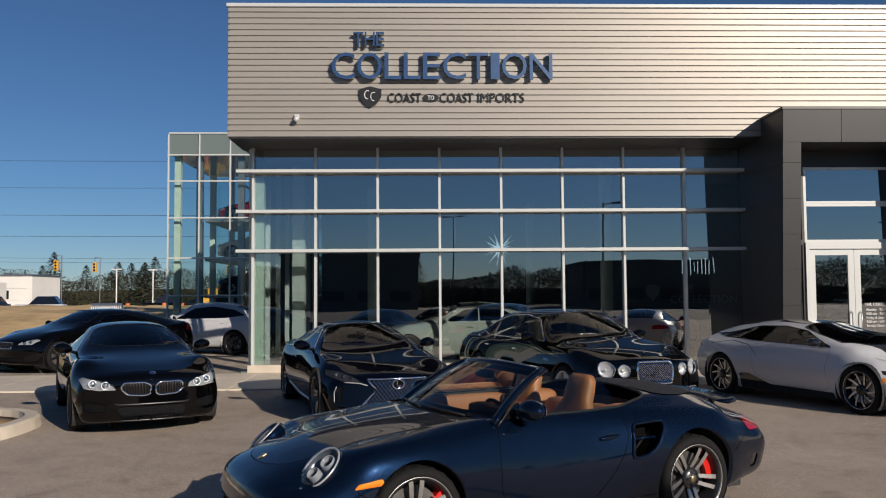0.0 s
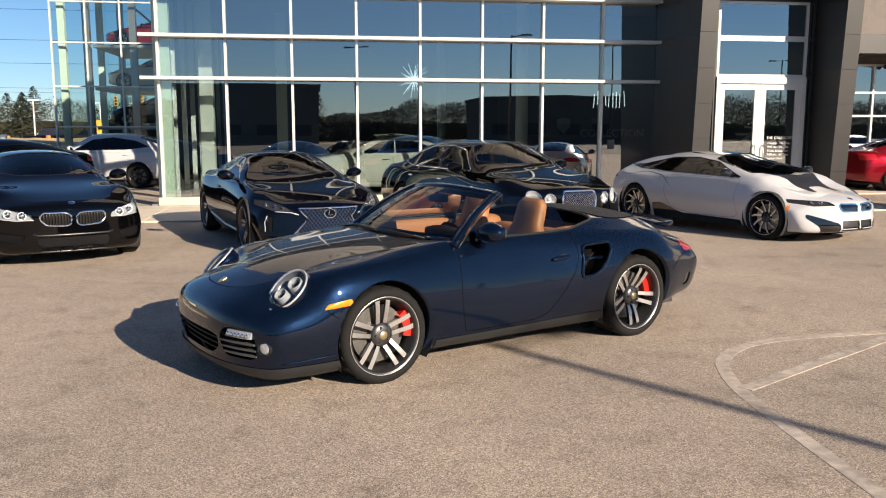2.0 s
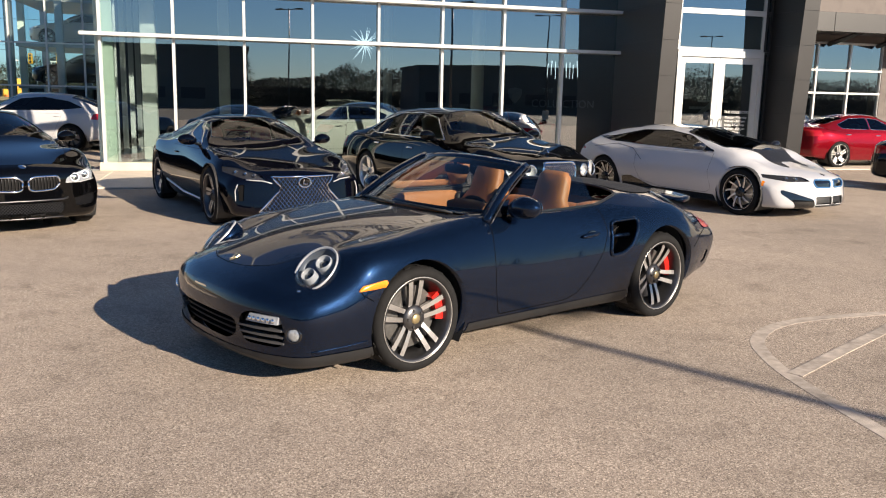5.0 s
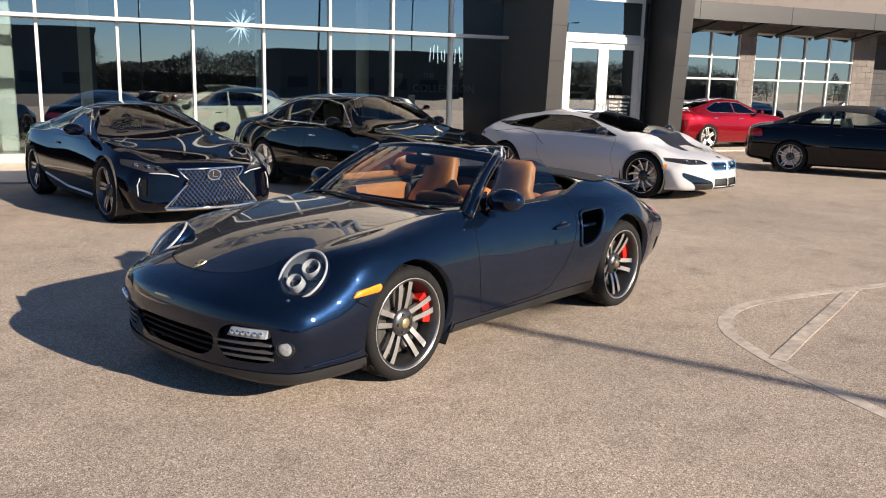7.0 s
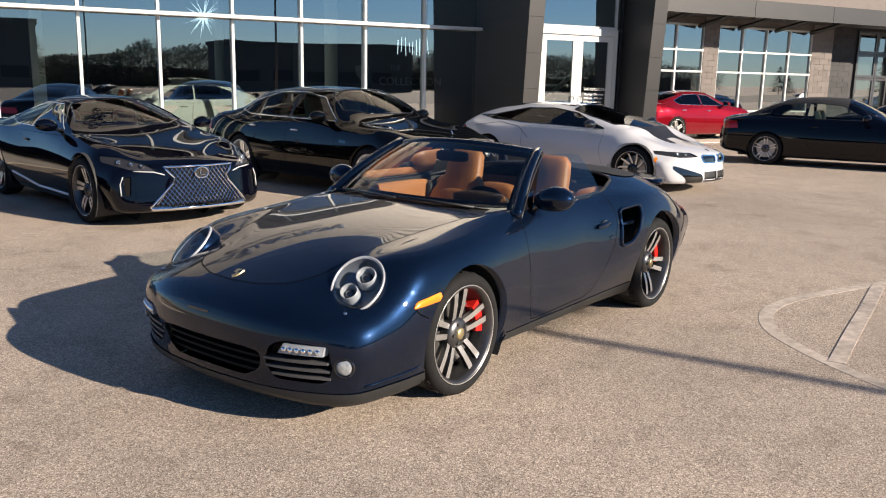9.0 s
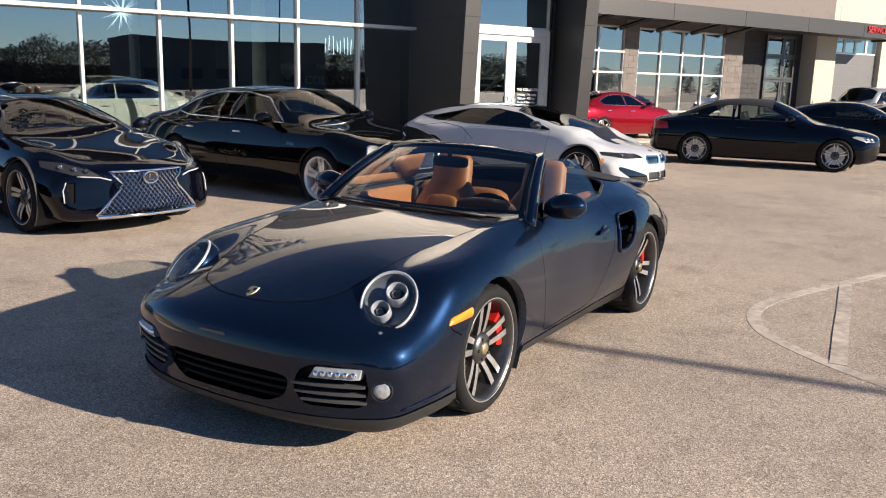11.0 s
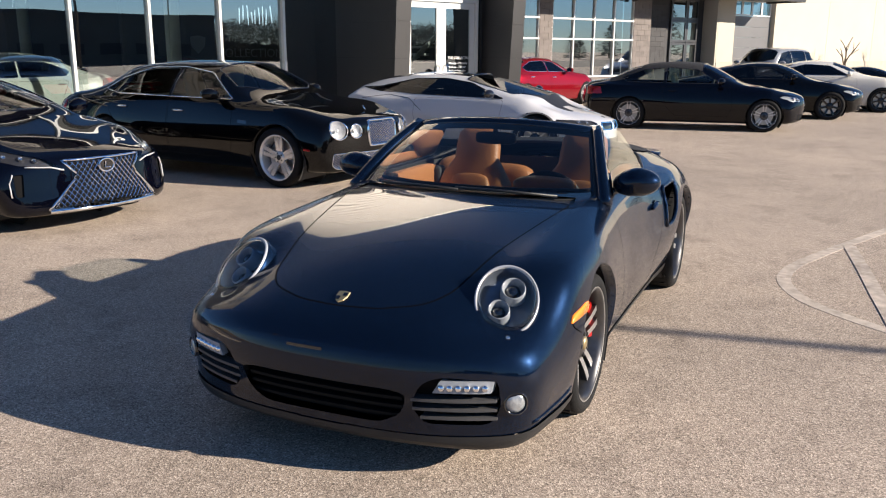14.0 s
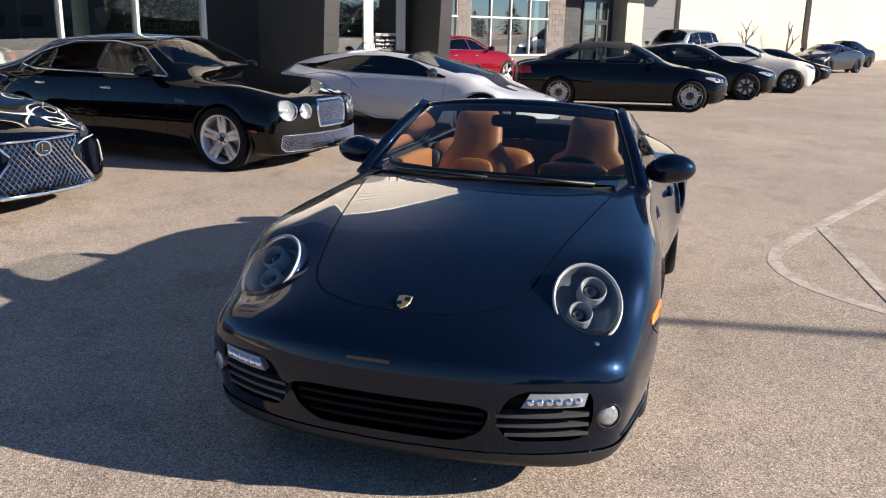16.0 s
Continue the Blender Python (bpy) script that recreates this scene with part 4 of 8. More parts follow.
def framed(name, xa, xb, za, zb, fw, parent, glass=M_FACADE, y=DY, mat_f=M_WHITEALU, d=0.06):
    fr = bmesh.new()
    for q in ((xa, xb, za, za + fw), (xa, xb, zb - fw, zb), (xa, xa + fw, za + fw, zb - fw), (xb - fw, xb, za + fw, zb - fw)):
        box(q[0], q[1], y - d / 2, y + d / 2, q[2], q[3], bm=fr)
    bmesh.ops.recalc_face_normals(fr, faces=fr.faces)
    f_ob = part(name, fr, mat_f, parent)
    b3 = bmesh.new()
    b3.faces.new([b3.verts.new(p) for p in ((xa + fw, y, za + fw), (xb - fw, y, za + fw), (xb - fw, y, zb - fw), (xa + fw, y, zb - fw))])
    p_ob = link_mesh("pane", b3, glass, f_ob)
    p_ob.visible_shadow = False
    return f_ob


part("door_frame", box(DX0, DX0 + 0.08, DY - 0.07, DY + 0.07, 0.03, DT), M_WHITEALU, ent)
part("door_frame", box(DX1 - 0.08, DX1, DY - 0.07, DY + 0.07, 0.03, DT), M_WHITEALU, ent)
part("door_head", box(DX0 + 0.081, DX1 - 0.081, DY - 0.07, DY + 0.07, DT - 0.14, DT), M_WHITEALU, ent)
for xa, xb, hx in ((DX0 + 0.085, DM - 0.004, DM - 0.10), (DM + 0.004, DX1 - 0.085, DM + 0.10)):
    d = framed("door_leaf", xa, xb, 0.05, DT - 0.145, 0.13, ent, d=0.05)
    part("kick_rail", box(xa + 0.131, xb - 0.131, DY - 0.02, DY + 0.02, 0.181, 0.32), M_WHITEALU, d)
    part("pull_handle", tube([(hx, DY - 0.03, 0.95), (hx, DY - 0.09, 0.98), (hx, DY - 0.09, 1.28), (hx, DY - 0.03, 1.31)], 0.014, 8), M_STEELPOST, d, smooth=True)
for xa, xb in ((PX0 + LEG + 0.02, DX0 - 0.003), (DX1 + 0.003, PX1 - LEG - 0.02)):
    for za, zb in ((0.03, DT), (DT + 0.003, 3.63), (3.633, 4.42)):
        framed("side_light", xa, xb, za, zb, 0.05, ent, glass=M_DARKPANE, mat_f=M_ACM)
framed("over_light", DX0, DX1, DT + 0.003, 3.63, 0.055, ent)
framed("over_light", DX0, DX1, 3.633, 4.42, 0.055, ent)
part("head_panel", box(PX0 + LEG, PX1 - LEG, DY - 0.02, DY + 0.1, 4.423, 4.9), M_SIGNBLK, ent)
tagged(letters("THE COLLECTION", 0.085, 0.002, M_WHITEINK, "door_lettering", None, pose(9.60, DY - 0.008, 1.44, 90, 0, 0)), "white opening-hours lettering on the door glass", "lettering")
for i, tx in enumerate(("Monday - Thursday", "9:00 am - 7:00 pm", "Friday & Saturday", "9:00 am - 6:00 pm", "Sunday Closed")):
    tagged(letters(tx, 0.07, 0.002, M_WHITEINK, "door_lettering", None, pose(9.63, DY - 0.008, 1.33 - 0.085 * i, 90, 0, 0)), "white opening-hours lettering on the door glass", "lettering")
shade = thing("drum_lamp", pose(9.1, 20.4, 3.35), "white drum ceiling lamp in the entrance hall", "lamp")
part("shade", lathe([(0.0, -0.14), (0.42, -0.14), (0.46, 0.14), (0.0, 0.14)], 28, "z"), glow_mat("lit_fabric", (0.9, 0.88, 0.82), 0.7), shade, smooth=False)
part("rod", tube([(0, 0, 0.14), (0, 0, 1.88)], 0.012, 6), M_SIGNBLK, shade)
stair = thing("staircase", pose(0, 0, 0), "showroom stair with pale flights seen through the doors", "stairs")
for i in range(10):
    part("tread", box(8.5 + 0.24 * i, 8.76 + 0.24 * i, 19.6, 20.6, 0.06 + 0.18 * i, 0.12 + 0.18 * i), M_COLUMN, stair)
part("stringer", tube([(8.5, 19.56, 0.06), (10.95, 19.56, 2.05)], 0.06, 6), M_COLUMN, stair)

# ---- service wing ----
WY = 23.3
wing = thing("service_wing", None, "brown block service wing with white-framed windows and flat canopy", "building")
rs = random.Random(11)


def block_wall(x0, x1, z0, z1, material, h=0.2, wmin=0.4, depth=0.1, y=WY):
    """Courses of long blocks with recessed joints."""
    z, row = z0, 0
    while z < z1 - 0.02:
        zt = min(z + h - 0.008, z1)
        x = x0 - (wmin * 0.5 if row % 2 else 0)
        while x < x1:
            xa, xb = max(x, x0), min(x + wmin - 0.008, x1)
            if xb - xa > 0.03:
                part("block", box(xa, xb, y, y + depth, z, zt), material, wing)
            x += wmin
        z += h
        row += 1


for xa, xb, za, zb in ((11.21, 15.05, 0, 6.6), (18.55, 19.2, 0, 6.6), (23.7, 24.75, 0, 6.6), (15.05, 18.55, 3.55, 6.6), (19.2, 23.7, 3.55, 6.6), (15.05, 18.55, 0, 0.74), (19.2, 23.7, 0, 0.74)):
    part("wall_core", box(xa, xb, WY + 0.05, WY + 0.5, za, zb), M_BRICK, wing)
for xa, xb in ((11.3, 15.05), (18.55, 19.2), (23.7, 24.75)):
    block_wall(xa, xb, 0.03, 3.8, M_BRICK, 0.2, 0.45)
part("upper_band", box(11.66, 30.0, WY - 0.2, WY + 0.04, 4.3, 6.6), M_BRICK, wing)


def grid_window(x0, x1, z0, z1, cols, rows):
    w = thing("window_set", None, "white-framed gridded window in the service wing", "window", "service wing windows")
    for i in range(cols + 1):
        x = x0 + (x1 - x0) * i / cols
        part("frame_bar", box(x - 0.03, x + 0.03, WY + 0.02, WY + 0.12, z0, z1), M_WHITEALU, w)
    for z in rows:
        part("frame_rail", box(x0, x1, WY + 0.0, WY + 0.119, z - 0.03, z + 0.03), M_WHITEALU, w)
    for i in range(cols):
        for za, zb in zip(rows, rows[1:]):
            xa, xb = x0 + (x1 - x0) * i / cols + 0.03, x0 + (x1 - x0) * (i + 1) / cols - 0.03
            b3 = bmesh.new()
            b3.faces.new([b3.verts.new(p) for p in ((xa, WY + 0.08, za), (xb, WY + 0.08, za), (xb, WY + 0.08, zb), (xa, WY + 0.08, zb))])
            link_mesh("pane", b3, M_FACADE, w).visible_shadow = False


grid_window(15.05, 18.55, 0.74, 3.55, 3, (0.74, 2.05, 2.74, 3.55))
grid_window(19.2, 23.7, 0.74, 3.55, 4, (0.74, 2.05, 2.74, 3.55))
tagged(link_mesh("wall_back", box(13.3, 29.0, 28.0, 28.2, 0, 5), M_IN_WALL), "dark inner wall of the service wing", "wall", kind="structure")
canopy = thing("flat_canopy", None, "dark grey metal canopy over the wing windows", "canopy")
for i in range(6):
    xa = 11.7 + i * 3.57
    part("fascia_panel", box(xa, xa + 3.56, 21.5, 21.56, 3.72, 4.24, 0.004), M_ACM, canopy)
part("canopy_slab", box(11.7, 33.1, 21.561, WY - 0.001, 3.80, 4.22), M_ACM, canopy)
part("canopy_end", box(33.10, 33.16, 21.5, WY, 3.72, 4.24), M_ACM, canopy)
for i in range(7):
    x = 13.0 + i * 1.75
    part("bracket", tube([(x, WY - 0.02, 3.5), (x, 21.75, 3.8)], 0.07, 4), M_SIGNBLK, canopy)
for i in range(9):
    part("downlight", box(14.0 + i * 1.9, 14.14 + i * 1.9, 22.3, 22.44, 3.78, 3.80), M_SIGNBLK, canopy)
# recessed charcoal entrance
block_wall(24.75, 26.6, 0.03, 4.0, M_DARKBLOCK, 0.2, 0.6, y=WY + 0.6)
part("recess_core", box(24.75, 30.0, WY + 0.68, WY + 1.2, 0, 4.2), M_DARKBLOCK, wing)
sd = thing("side_door", None, "grey aluminium side entrance door with glazed panels", "door")
for za, zb in ((0.05, 2.0), (2.02, 2.9), (2.92, 3.75)):
    for xa, xb in ((26.9, 28.0), (28.02, 28.8)):
        framed("door_panel", xa, xb, za, zb, 0.09, sd, y=WY + 0.62, mat_f=M_GUN)
cream = thing("service_bay_wall", None, "cream precast wall of the service bays", "building")
for xa, xb, za, zb in ((29.4, 30.7, 1.2, 9), (34.0, 49.4, 1.2, 9), (30.7, 34.0, 3.85, 9), (50.4, 90.0, 1.2, 9)):
    n = max(1, round((xb - xa) / 5.2))
    for i in range(n):
        part("precast_panel", box(xa + (xb - xa) * i / n + 0.01, xa + (xb - xa) * (i + 1) / n - 0.01, WY, WY + 0.3, za, zb), M_CREAM_W, cream)
for xa, xb in ((29.4, 30.7), (34.0, 49.4), (50.4, 90.0)):
    part("base_course", box(xa, xb, WY - 0.03, WY + 0.3, 0, 1.195), M_BASECRS, cream)
part("end_return", box(29.3, 29.395, WY, WY + 1.2, 0, 9), M_CREAM_W, cream)
part("gap_wall", box(49.41, 50.39, WY + 0.3, WY + 0.5, 0, 9), M_SIGNBLK, cream)
part("cornice", box(29.3, 90.0, WY - 0.08, WY + 0.5, 9.0, 9.25), M_CLAD, cream)
bay = thing("service_bay_door", None, "grey roller door with a glazed top row", "door")
for i in range(7):
    part("door_slat", box(30.75, 33.95, WY + 0.2, WY + 0.25, 0.02 + i * 0.45, 0.46 + i * 0.45), M_ROLLER, bay)
for i in range(4):
    framed("top_light", 30.75 + i * 0.8, 31.54 + i * 0.8, 3.18, 3.84, 0.06, bay, y=WY + 0.22)
srv = thing("service_sign", pose(29.75, 21.47, 3.90), "red block letters over the service bay", "sign")
letters("SERVICE", 0.36, 0.05, M_REDSIGN, "lettering", srv, pose(0, 0, 0, 90, 0, 0))

# ---- car tower behind, with parked cars on its decks ----
TX0, TY, TB = -11.3, 38.0, 1.395
tower = thing("car_tower", None, "glazed multi-deck car tower with parked cars inside", "building")
rows_z = [0.1, 1.75, 3.45, 5.27, 6.95, 8.15]
for i in range(7):
    x = TX0 + i * TB
    part("mullion", box(x - 0.03, x + 0.03, TY - 0.08, TY + 0.06, 0, 9.1), M_WHITEALU, tower)
for z in rows_z[1:] + [9.15]:
    part("transom", box(TX0, TX0 + 6 * TB, TY - 0.07, TY + 0.05, z - 0.03, z + 0.03), M_WHITEALU, tower)
for i in range(6):
    for za, zb in zip(rows_z, rows_z[1:]):
        b3 = bmesh.new()
        xa, xb = TX0 + i * TB + 0.03, TX0 + (i + 1) * TB - 0.03
        b3.faces.new([b3.verts.new(p) for p in ((xa, TY, za), (xb, TY, za), (xb, TY, zb), (xa, TY, zb))])
        link_mesh("pane", b3, M_TOWERGL, tower).visible_shadow = False
    part("spandrel", box(TX0 + i * TB + 0.03, TX0 + (i + 1) * TB - 0.03, TY - 0.02, TY + 0.02, 8.18, 9.12), M_SPANDREL, tower)
for z in (1.75, 3.45, 5.27):
    part("deck", box(TX0 + 1.45, TX0 + 6 * TB, TY + 0.8, TY + 6.8, z - 0.12, z), M_STEELPOST, tower)
for x in (TX0 + 0.3, TX0 + 1.3, TX0 + 3.2, TX0 + 5.0):
    for y in (TY + 0.5, TY + 7.0):
        part("steel_post", box(x - 0.14, x + 0.14, y - 0.14, y + 0.14, 0, 8.2), M_GREENALU if x < TX0 + 0.5 else M_STEELPOST, tower)
part("brace", tube([(TX0 + 1.6, TY + 7.0, 5.4), (TX0 + 4.6, TY + 7.0, 8.0)], 0.06, 6), M_STEELPOST, tower)
part("brace", tube([(TX0 + 4.6, TY + 7.0, 5.4), (TX0 + 1.6, TY + 7.0, 8.0)], 0.06, 6), M_STEELPOST, tower)
part("roof", box(TX0, TX0 + 6 * TB, TY, TY + 7.6, 8.2, 9.2), M_SPANDREL, tower)
for i in range(4):
    za, zb = rows_z[i + 1], rows_z[i + 2]
    for j in range(3):
        b3 = bmesh.new()
        xa, xb = TX0 + j * 2.8, TX0 + (j + 1) * 2.8
        b3.faces.new([b3.verts.new(p) for p in ((xb, TY + 7.5, za), (xa, TY + 7.5, za), (xa, TY + 7.5, zb), (xb, TY + 7.5, zb))])
        link_mesh("rear_pane", b3, M_TOWERGL, tower).visible_shadow = False
part("base_wall", box(TX0 + 0.1, TX0 + 6 * TB, TY + 7.4, TY + 7.6, 0, 1.75), M_IN_WALL, tower)

# ---- the open blue sports car ----
M_BLUE = paint("deep_blue_metallic", (0.0013, 0.0031, 0.0105), (0.012, 0.035, 0.086), 0.55, 0.32)
M_SOFTTOP = mat("soft_top_cloth", (0.009, 0.010, 0.014), 0.9, vary=0.2, scale=60, bump=0.3, bscale=500)
M_SLAT = mat("grey_slat_plastic", (0.055, 0.055, 0.058), 0.5, vary=0.1, scale=20)
M_BOWL = mat("bright_lamp_bowl", (0.12, 0.14, 0.175), 0.2, 0.5, vary=0.2, scale=25)
M_SILVERRING = mat("silver_ring", (0.40, 0.41, 0.44), 0.32, 0.35)
# tint darker than M_GLASS_CAR: the cabin's shade is put into the glass colour
M_SHADESCREEN = glass_mat("shade_tinted_windscreen", (0.52, 0.57, 0.56), 1.52)
M_SPOKE = mat("turned_alloy_face", (0.43, 0.42, 0.41), 0.36, 0.8, vary=0.12, scale=50)
M_FOGLENS = mat("fog_lamp_glass", (0.34, 0.36, 0.38), 0.12, 0.4, vary=0.4, scale=60, coat=0.8)
M_DARKDISC = mat("dark_brake_disc", (0.16, 0.155, 0.15), 0.45, 0.9, vary=0.2, scale=60)
M_GREYLIP = mat("lip_plastic", (0.011, 0.0115, 0.013), 0.55, vary=0.15, scale=20, bump=0.1, bscale=200)

ROADSTER = dict(
    xf=-1.0, xr=3.43, bow_f=0.34, bow_r=0.30, fade_f=0.85, fade_r=0.9, pow_f=2.9, smooth=6,
    pf=((0.12, 0.06), (0.17, 0.03), (0.215, 0.025), (0.255, 0.03), (0.325, 0.02), (0.40, 0.0), (0.45, 0.004), (0.50, 0.016), (0.55, 0.036), (0.60, 0.05), (0.75, 0.085)),
    pr=((0.2, 0.10), (0.35, 0.02), (0.5, 0.0), (0.62, 0.03), (0.75, 0.12), (0.85, 0.16)),
    zb=((-1.0, 0.135), (-0.6, 0.135), (-0.3, 0.145), (0, 0.16), (0.5, 0.165), (2.0, 0.165), (2.6, 0.2), (3.44, 0.27)),
    wr=((-1.0, 0.80), (-0.6, 0.85), (0, 0.865), (0.5, 0.835), (1.5, 0.845), (2.0, 0.87), (2.35, 0.905), (2.9, 0.87), (3.44, 0.76)),
    zr=((-1.0, 0.26), (0, 0.28), (0.6, 0.26), (1.8, 0.27), (2.6, 0.32), (3.44, 0.38)),
    wm=((-1.0, 0.82), (-0.7, 0.86), (-0.3, 0.888), (0, 0.896), (0.4, 0.872), (0.8, 0.85), (1.3, 0.855), (1.6, 0.88), (1.9, 0.918), (2.2, 0.944), (2.45, 0.942), (2.8, 0.915), (3.1, 0.87), (3.44, 0.80)),
    zm=((-1.0, 0.44), (-0.5, 0.50), (0, 0.55), (0.6, 0.52), (1.4, 0.51), (2.0, 0.56), (2.5, 0.60), (3.44, 0.58)),
    ws=((-1.0, 0.76), (-0.7, 0.80), (-0.4, 0.818), (0, 0.825), (0.5, 0.795), (0.9, 0.785), (1.4, 0.795), (1.8, 0.83), (2.2, 0.855), (2.6, 0.835), (3.0, 0.78), (3.44, 0.70)),
    zs=((-1.0, 0.53), (-0.85, 0.562), (-0.7, 0.625), (-0.55, 0.71), (-0.4, 0.745), (-0.2, 0.77), (0, 0.783), (0.5, 0.80), (1.0, 0.795), (1.6, 0.80), (2.1, 0.83), (2.5, 0.815), (2.9, 0.765), (3.2, 0.705), (3.44, 0.65)),
    wd=((-1.0, 0.62), (-0.7, 0.64), (-0.4, 0.66), (0, 0.675), (0.6, 0.70), (1.0, 0.72), (1.7, 0.72), (2.2, 0.715), (2.7, 0.67), (3.1, 0.62), (3.44, 0.56)),
    zd=((-1.0, 0.558), (-0.9, 0.578), (-0.8, 0.602), (-0.7, 0.655), (-0.6, 0.715), (-0.5, 0.76), (-0.4, 0.781), (-0.25, 0.803), (0, 0.832), (0.4, 0.868), (0.8, 0.888), (1.4, 0.89), (2.0, 0.905), (2.4, 0.905), (2.8, 0.86), (3.1, 0.79), (3.44, 0.70)),
    wg=((-1.0, 0.44), (-0.4, 0.495), (0, 0.555), (0.4, 0.60), (0.6, 0.605), (1.0, 0.60), (2.0, 0.60), (2.6, 0.52), (3.44, 0.44)),
    zg=((-1.0, 0.572), (-0.88, 0.62), (-0.75, 0.666), (-0.6, 0.712), (-0.4, 0.766), (-0.2, 0.802), (0, 0.832), (0.2, 0.86), (0.4, 0.882), (0.8, 0.905), (1.4, 0.90), (2.0, 0.955), (2.2, 0.968), (2.4, 0.966), (2.6, 0.95), (2.8, 0.912), (3.1, 0.815), (3.44, 0.715)),
    wt=((-1.0, 0.22), (0, 0.25), (3.44, 0.22)),
    zt=((-1.0, 0.57), (-0.88, 0.637), (-0.75, 0.692), (-0.6, 0.734), (-0.4, 0.782), (-0.2, 0.819), (0, 0.85), (0.2, 0.876), (0.4, 0.897), (0.8, 0.914), (2.0, 0.985), (2.2, 0.998), (2.4, 0.995), (2.6, 0.978), (2.8, 0.935), (3.1, 0.825), (3.44, 0.722)),
    zc=((-1.0, 0.572), (-0.88, 0.642), (-0.75, 0.702), (-0.6, 0.743), (-0.4, 0.791), (-0.2, 0.828), (0, 0.858), (0.2, 0.883), (0.4, 0.903), (0.8, 0.918), (2.0, 0.992), (2.2, 1.006), (2.4, 1.003), (2.6, 0.985), (2.8, 0.94), (3.1, 0.828), (3.44, 0.724)),
)


def seat_set(parent, x, y, z, mat_a, mat_b, tall=0.62, width=0.5, name="seat", tilt=-16):
    """A sports seat: cushion, side bolsters, backrest with built-in headrest."""
    part(name + "_cushion", cushion(x - 0.28, x + 0.24, y - width / 2 + 0.02, y + width / 2 - 0.02, z, z + 0.16), mat_a, parent, smooth=True)
    for s in (-1, 1):
        part(name + "_bolster", cushion(x - 0.26, x + 0.2, y + s * (width / 2 - 0.04) - 0.05, y + s * (width / 2 - 0.04) + 0.05, z + 0.03, z + 0.22), mat_a, parent, smooth=True)
    piv = Vector((x + 0.24, y, z + 0.08))
    rings = []
    for t, hw, th in ((0.0, 0.23, 0.07), (0.12, 0.26, 0.085), (0.3, 0.265, 0.085), (0.42, 0.25, 0.075), (0.5, 0.2, 0.065), (0.57, 0.155, 0.06), (0.66, 0.15, 0.06), (0.75, 0.14, 0.055), (0.79, 0.11, 0.035)):
        zz = t * tall / 0.62
        rings.append([(piv.x + math.copysign(abs(math.cos(a)) ** 0.6, math.cos(a)) * th * (1.15 if math.cos(a) < 0 and abs(math.sin(a)) > 0.5 and t < 0.45 else 1), y + math.copysign(abs(math.sin(a)) ** 0.6, math.sin(a)) * hw * width / 0.5, piv.z + zz) for a in (math.tau * i / 24 for i in range(24))])
    bm = loft(rings)
    bmesh.ops.rotate(bm, verts=bm.verts, cent=piv, matrix=Matrix.Rotation(radians(-tilt), 3, "Y"))
    part(name + "_back", bm, mat_a, parent, smooth=True)
    bm = cushion(x + 0.13, x + 0.19, y - 0.13, y + 0.13, z + 0.16, z + 0.5, 0.012)
    bmesh.ops.rotate(bm, verts=bm.verts, cent=piv, matrix=Matrix.Rotation(radians(-tilt), 3, "Y"))
    part(name + "_panel", bm, mat_b, parent, smooth=True)


def steering_wheel(parent, x, y, z, material, tilt=24, r=0.185):
    pts = [(0, r * math.cos(t), r * math.sin(t)) for t in (math.tau * i / 28 for i in range(29))]
    m = pose(x, y, z, 0, -tilt, 0)
    rim = tube(pts, 0.015, 8)
    rim.transform(m)
    ob = part("steering_wheel", rim, material, parent, smooth=True)
    hubb = ellipsoid((0.02, 0, -0.01), (0.03, 0.075, 0.065))
    hubb.transform(m)
    part("airbag", hubb, material, ob, smooth=True)
    for a in (0, 180, 270):
        sp = box(-0.008, 0.008, 0.05, r, -0.02, 0.02, 0.004)
        bmesh.ops.rotate(sp, verts=sp.verts, cent=(0, 0, 0), matrix=Matrix.Rotation(radians(a), 3, "X"))
        sp.transform(m)
        part("wheel_spoke", sp, M_ALU, ob)
    col = tube([(x - 0.02, y, z), (x - 0.35, y, z - 0.14)], 0.035, 12)
    part("column", col, M_CABIN, ob, smooth=True)


def door_mirror(parent, x, y, z, side, M_body, size=1.0, foot=None):
    """Mirror housing on a short arm."""
    s = side
    bm = ellipsoid((0, 0, 0), (0.085 * size, 0.13 * size, 0.078 * size), 24, 14)
    for v in bm.verts:
        if v.co.x > 0.035 * size:
            v.co.x = 0.035 * size + (v.co.x - 0.035 * size) * 0.15
        v.co.z += -0.018 * size * (v.co.y * s < 0) * abs(v.co.y) / 0.13
    bm.transform(pose(x, y + s * 0.115 * size, z, 0, 0, s * -8))
    ob = part("door_mirror", bm, M_body, parent, smooth=True)
    gl = prism(oval(0, 0, 0.108 * size, 0.058 * size, 20, 0, 2.6), 0, 0.004)
    gl.transform(pose(x + 0.05 * size, y + s * 0.115 * size, z, 0, 0, 90 + s * -8))
    part("mirror_glass", gl, M_MIRROR, ob)
    f = foot or (x + 0.01, y - s * 0.07, z - 0.075)
    part("arm", tube([f, (x + 0.005, y - s * 0.005, z - 0.055), (x, y + s * 0.05, z - 0.035)], 0.026 * size, 10, taper=0.8), M_GLOSSBLK, ob, smooth=True)
    return ob


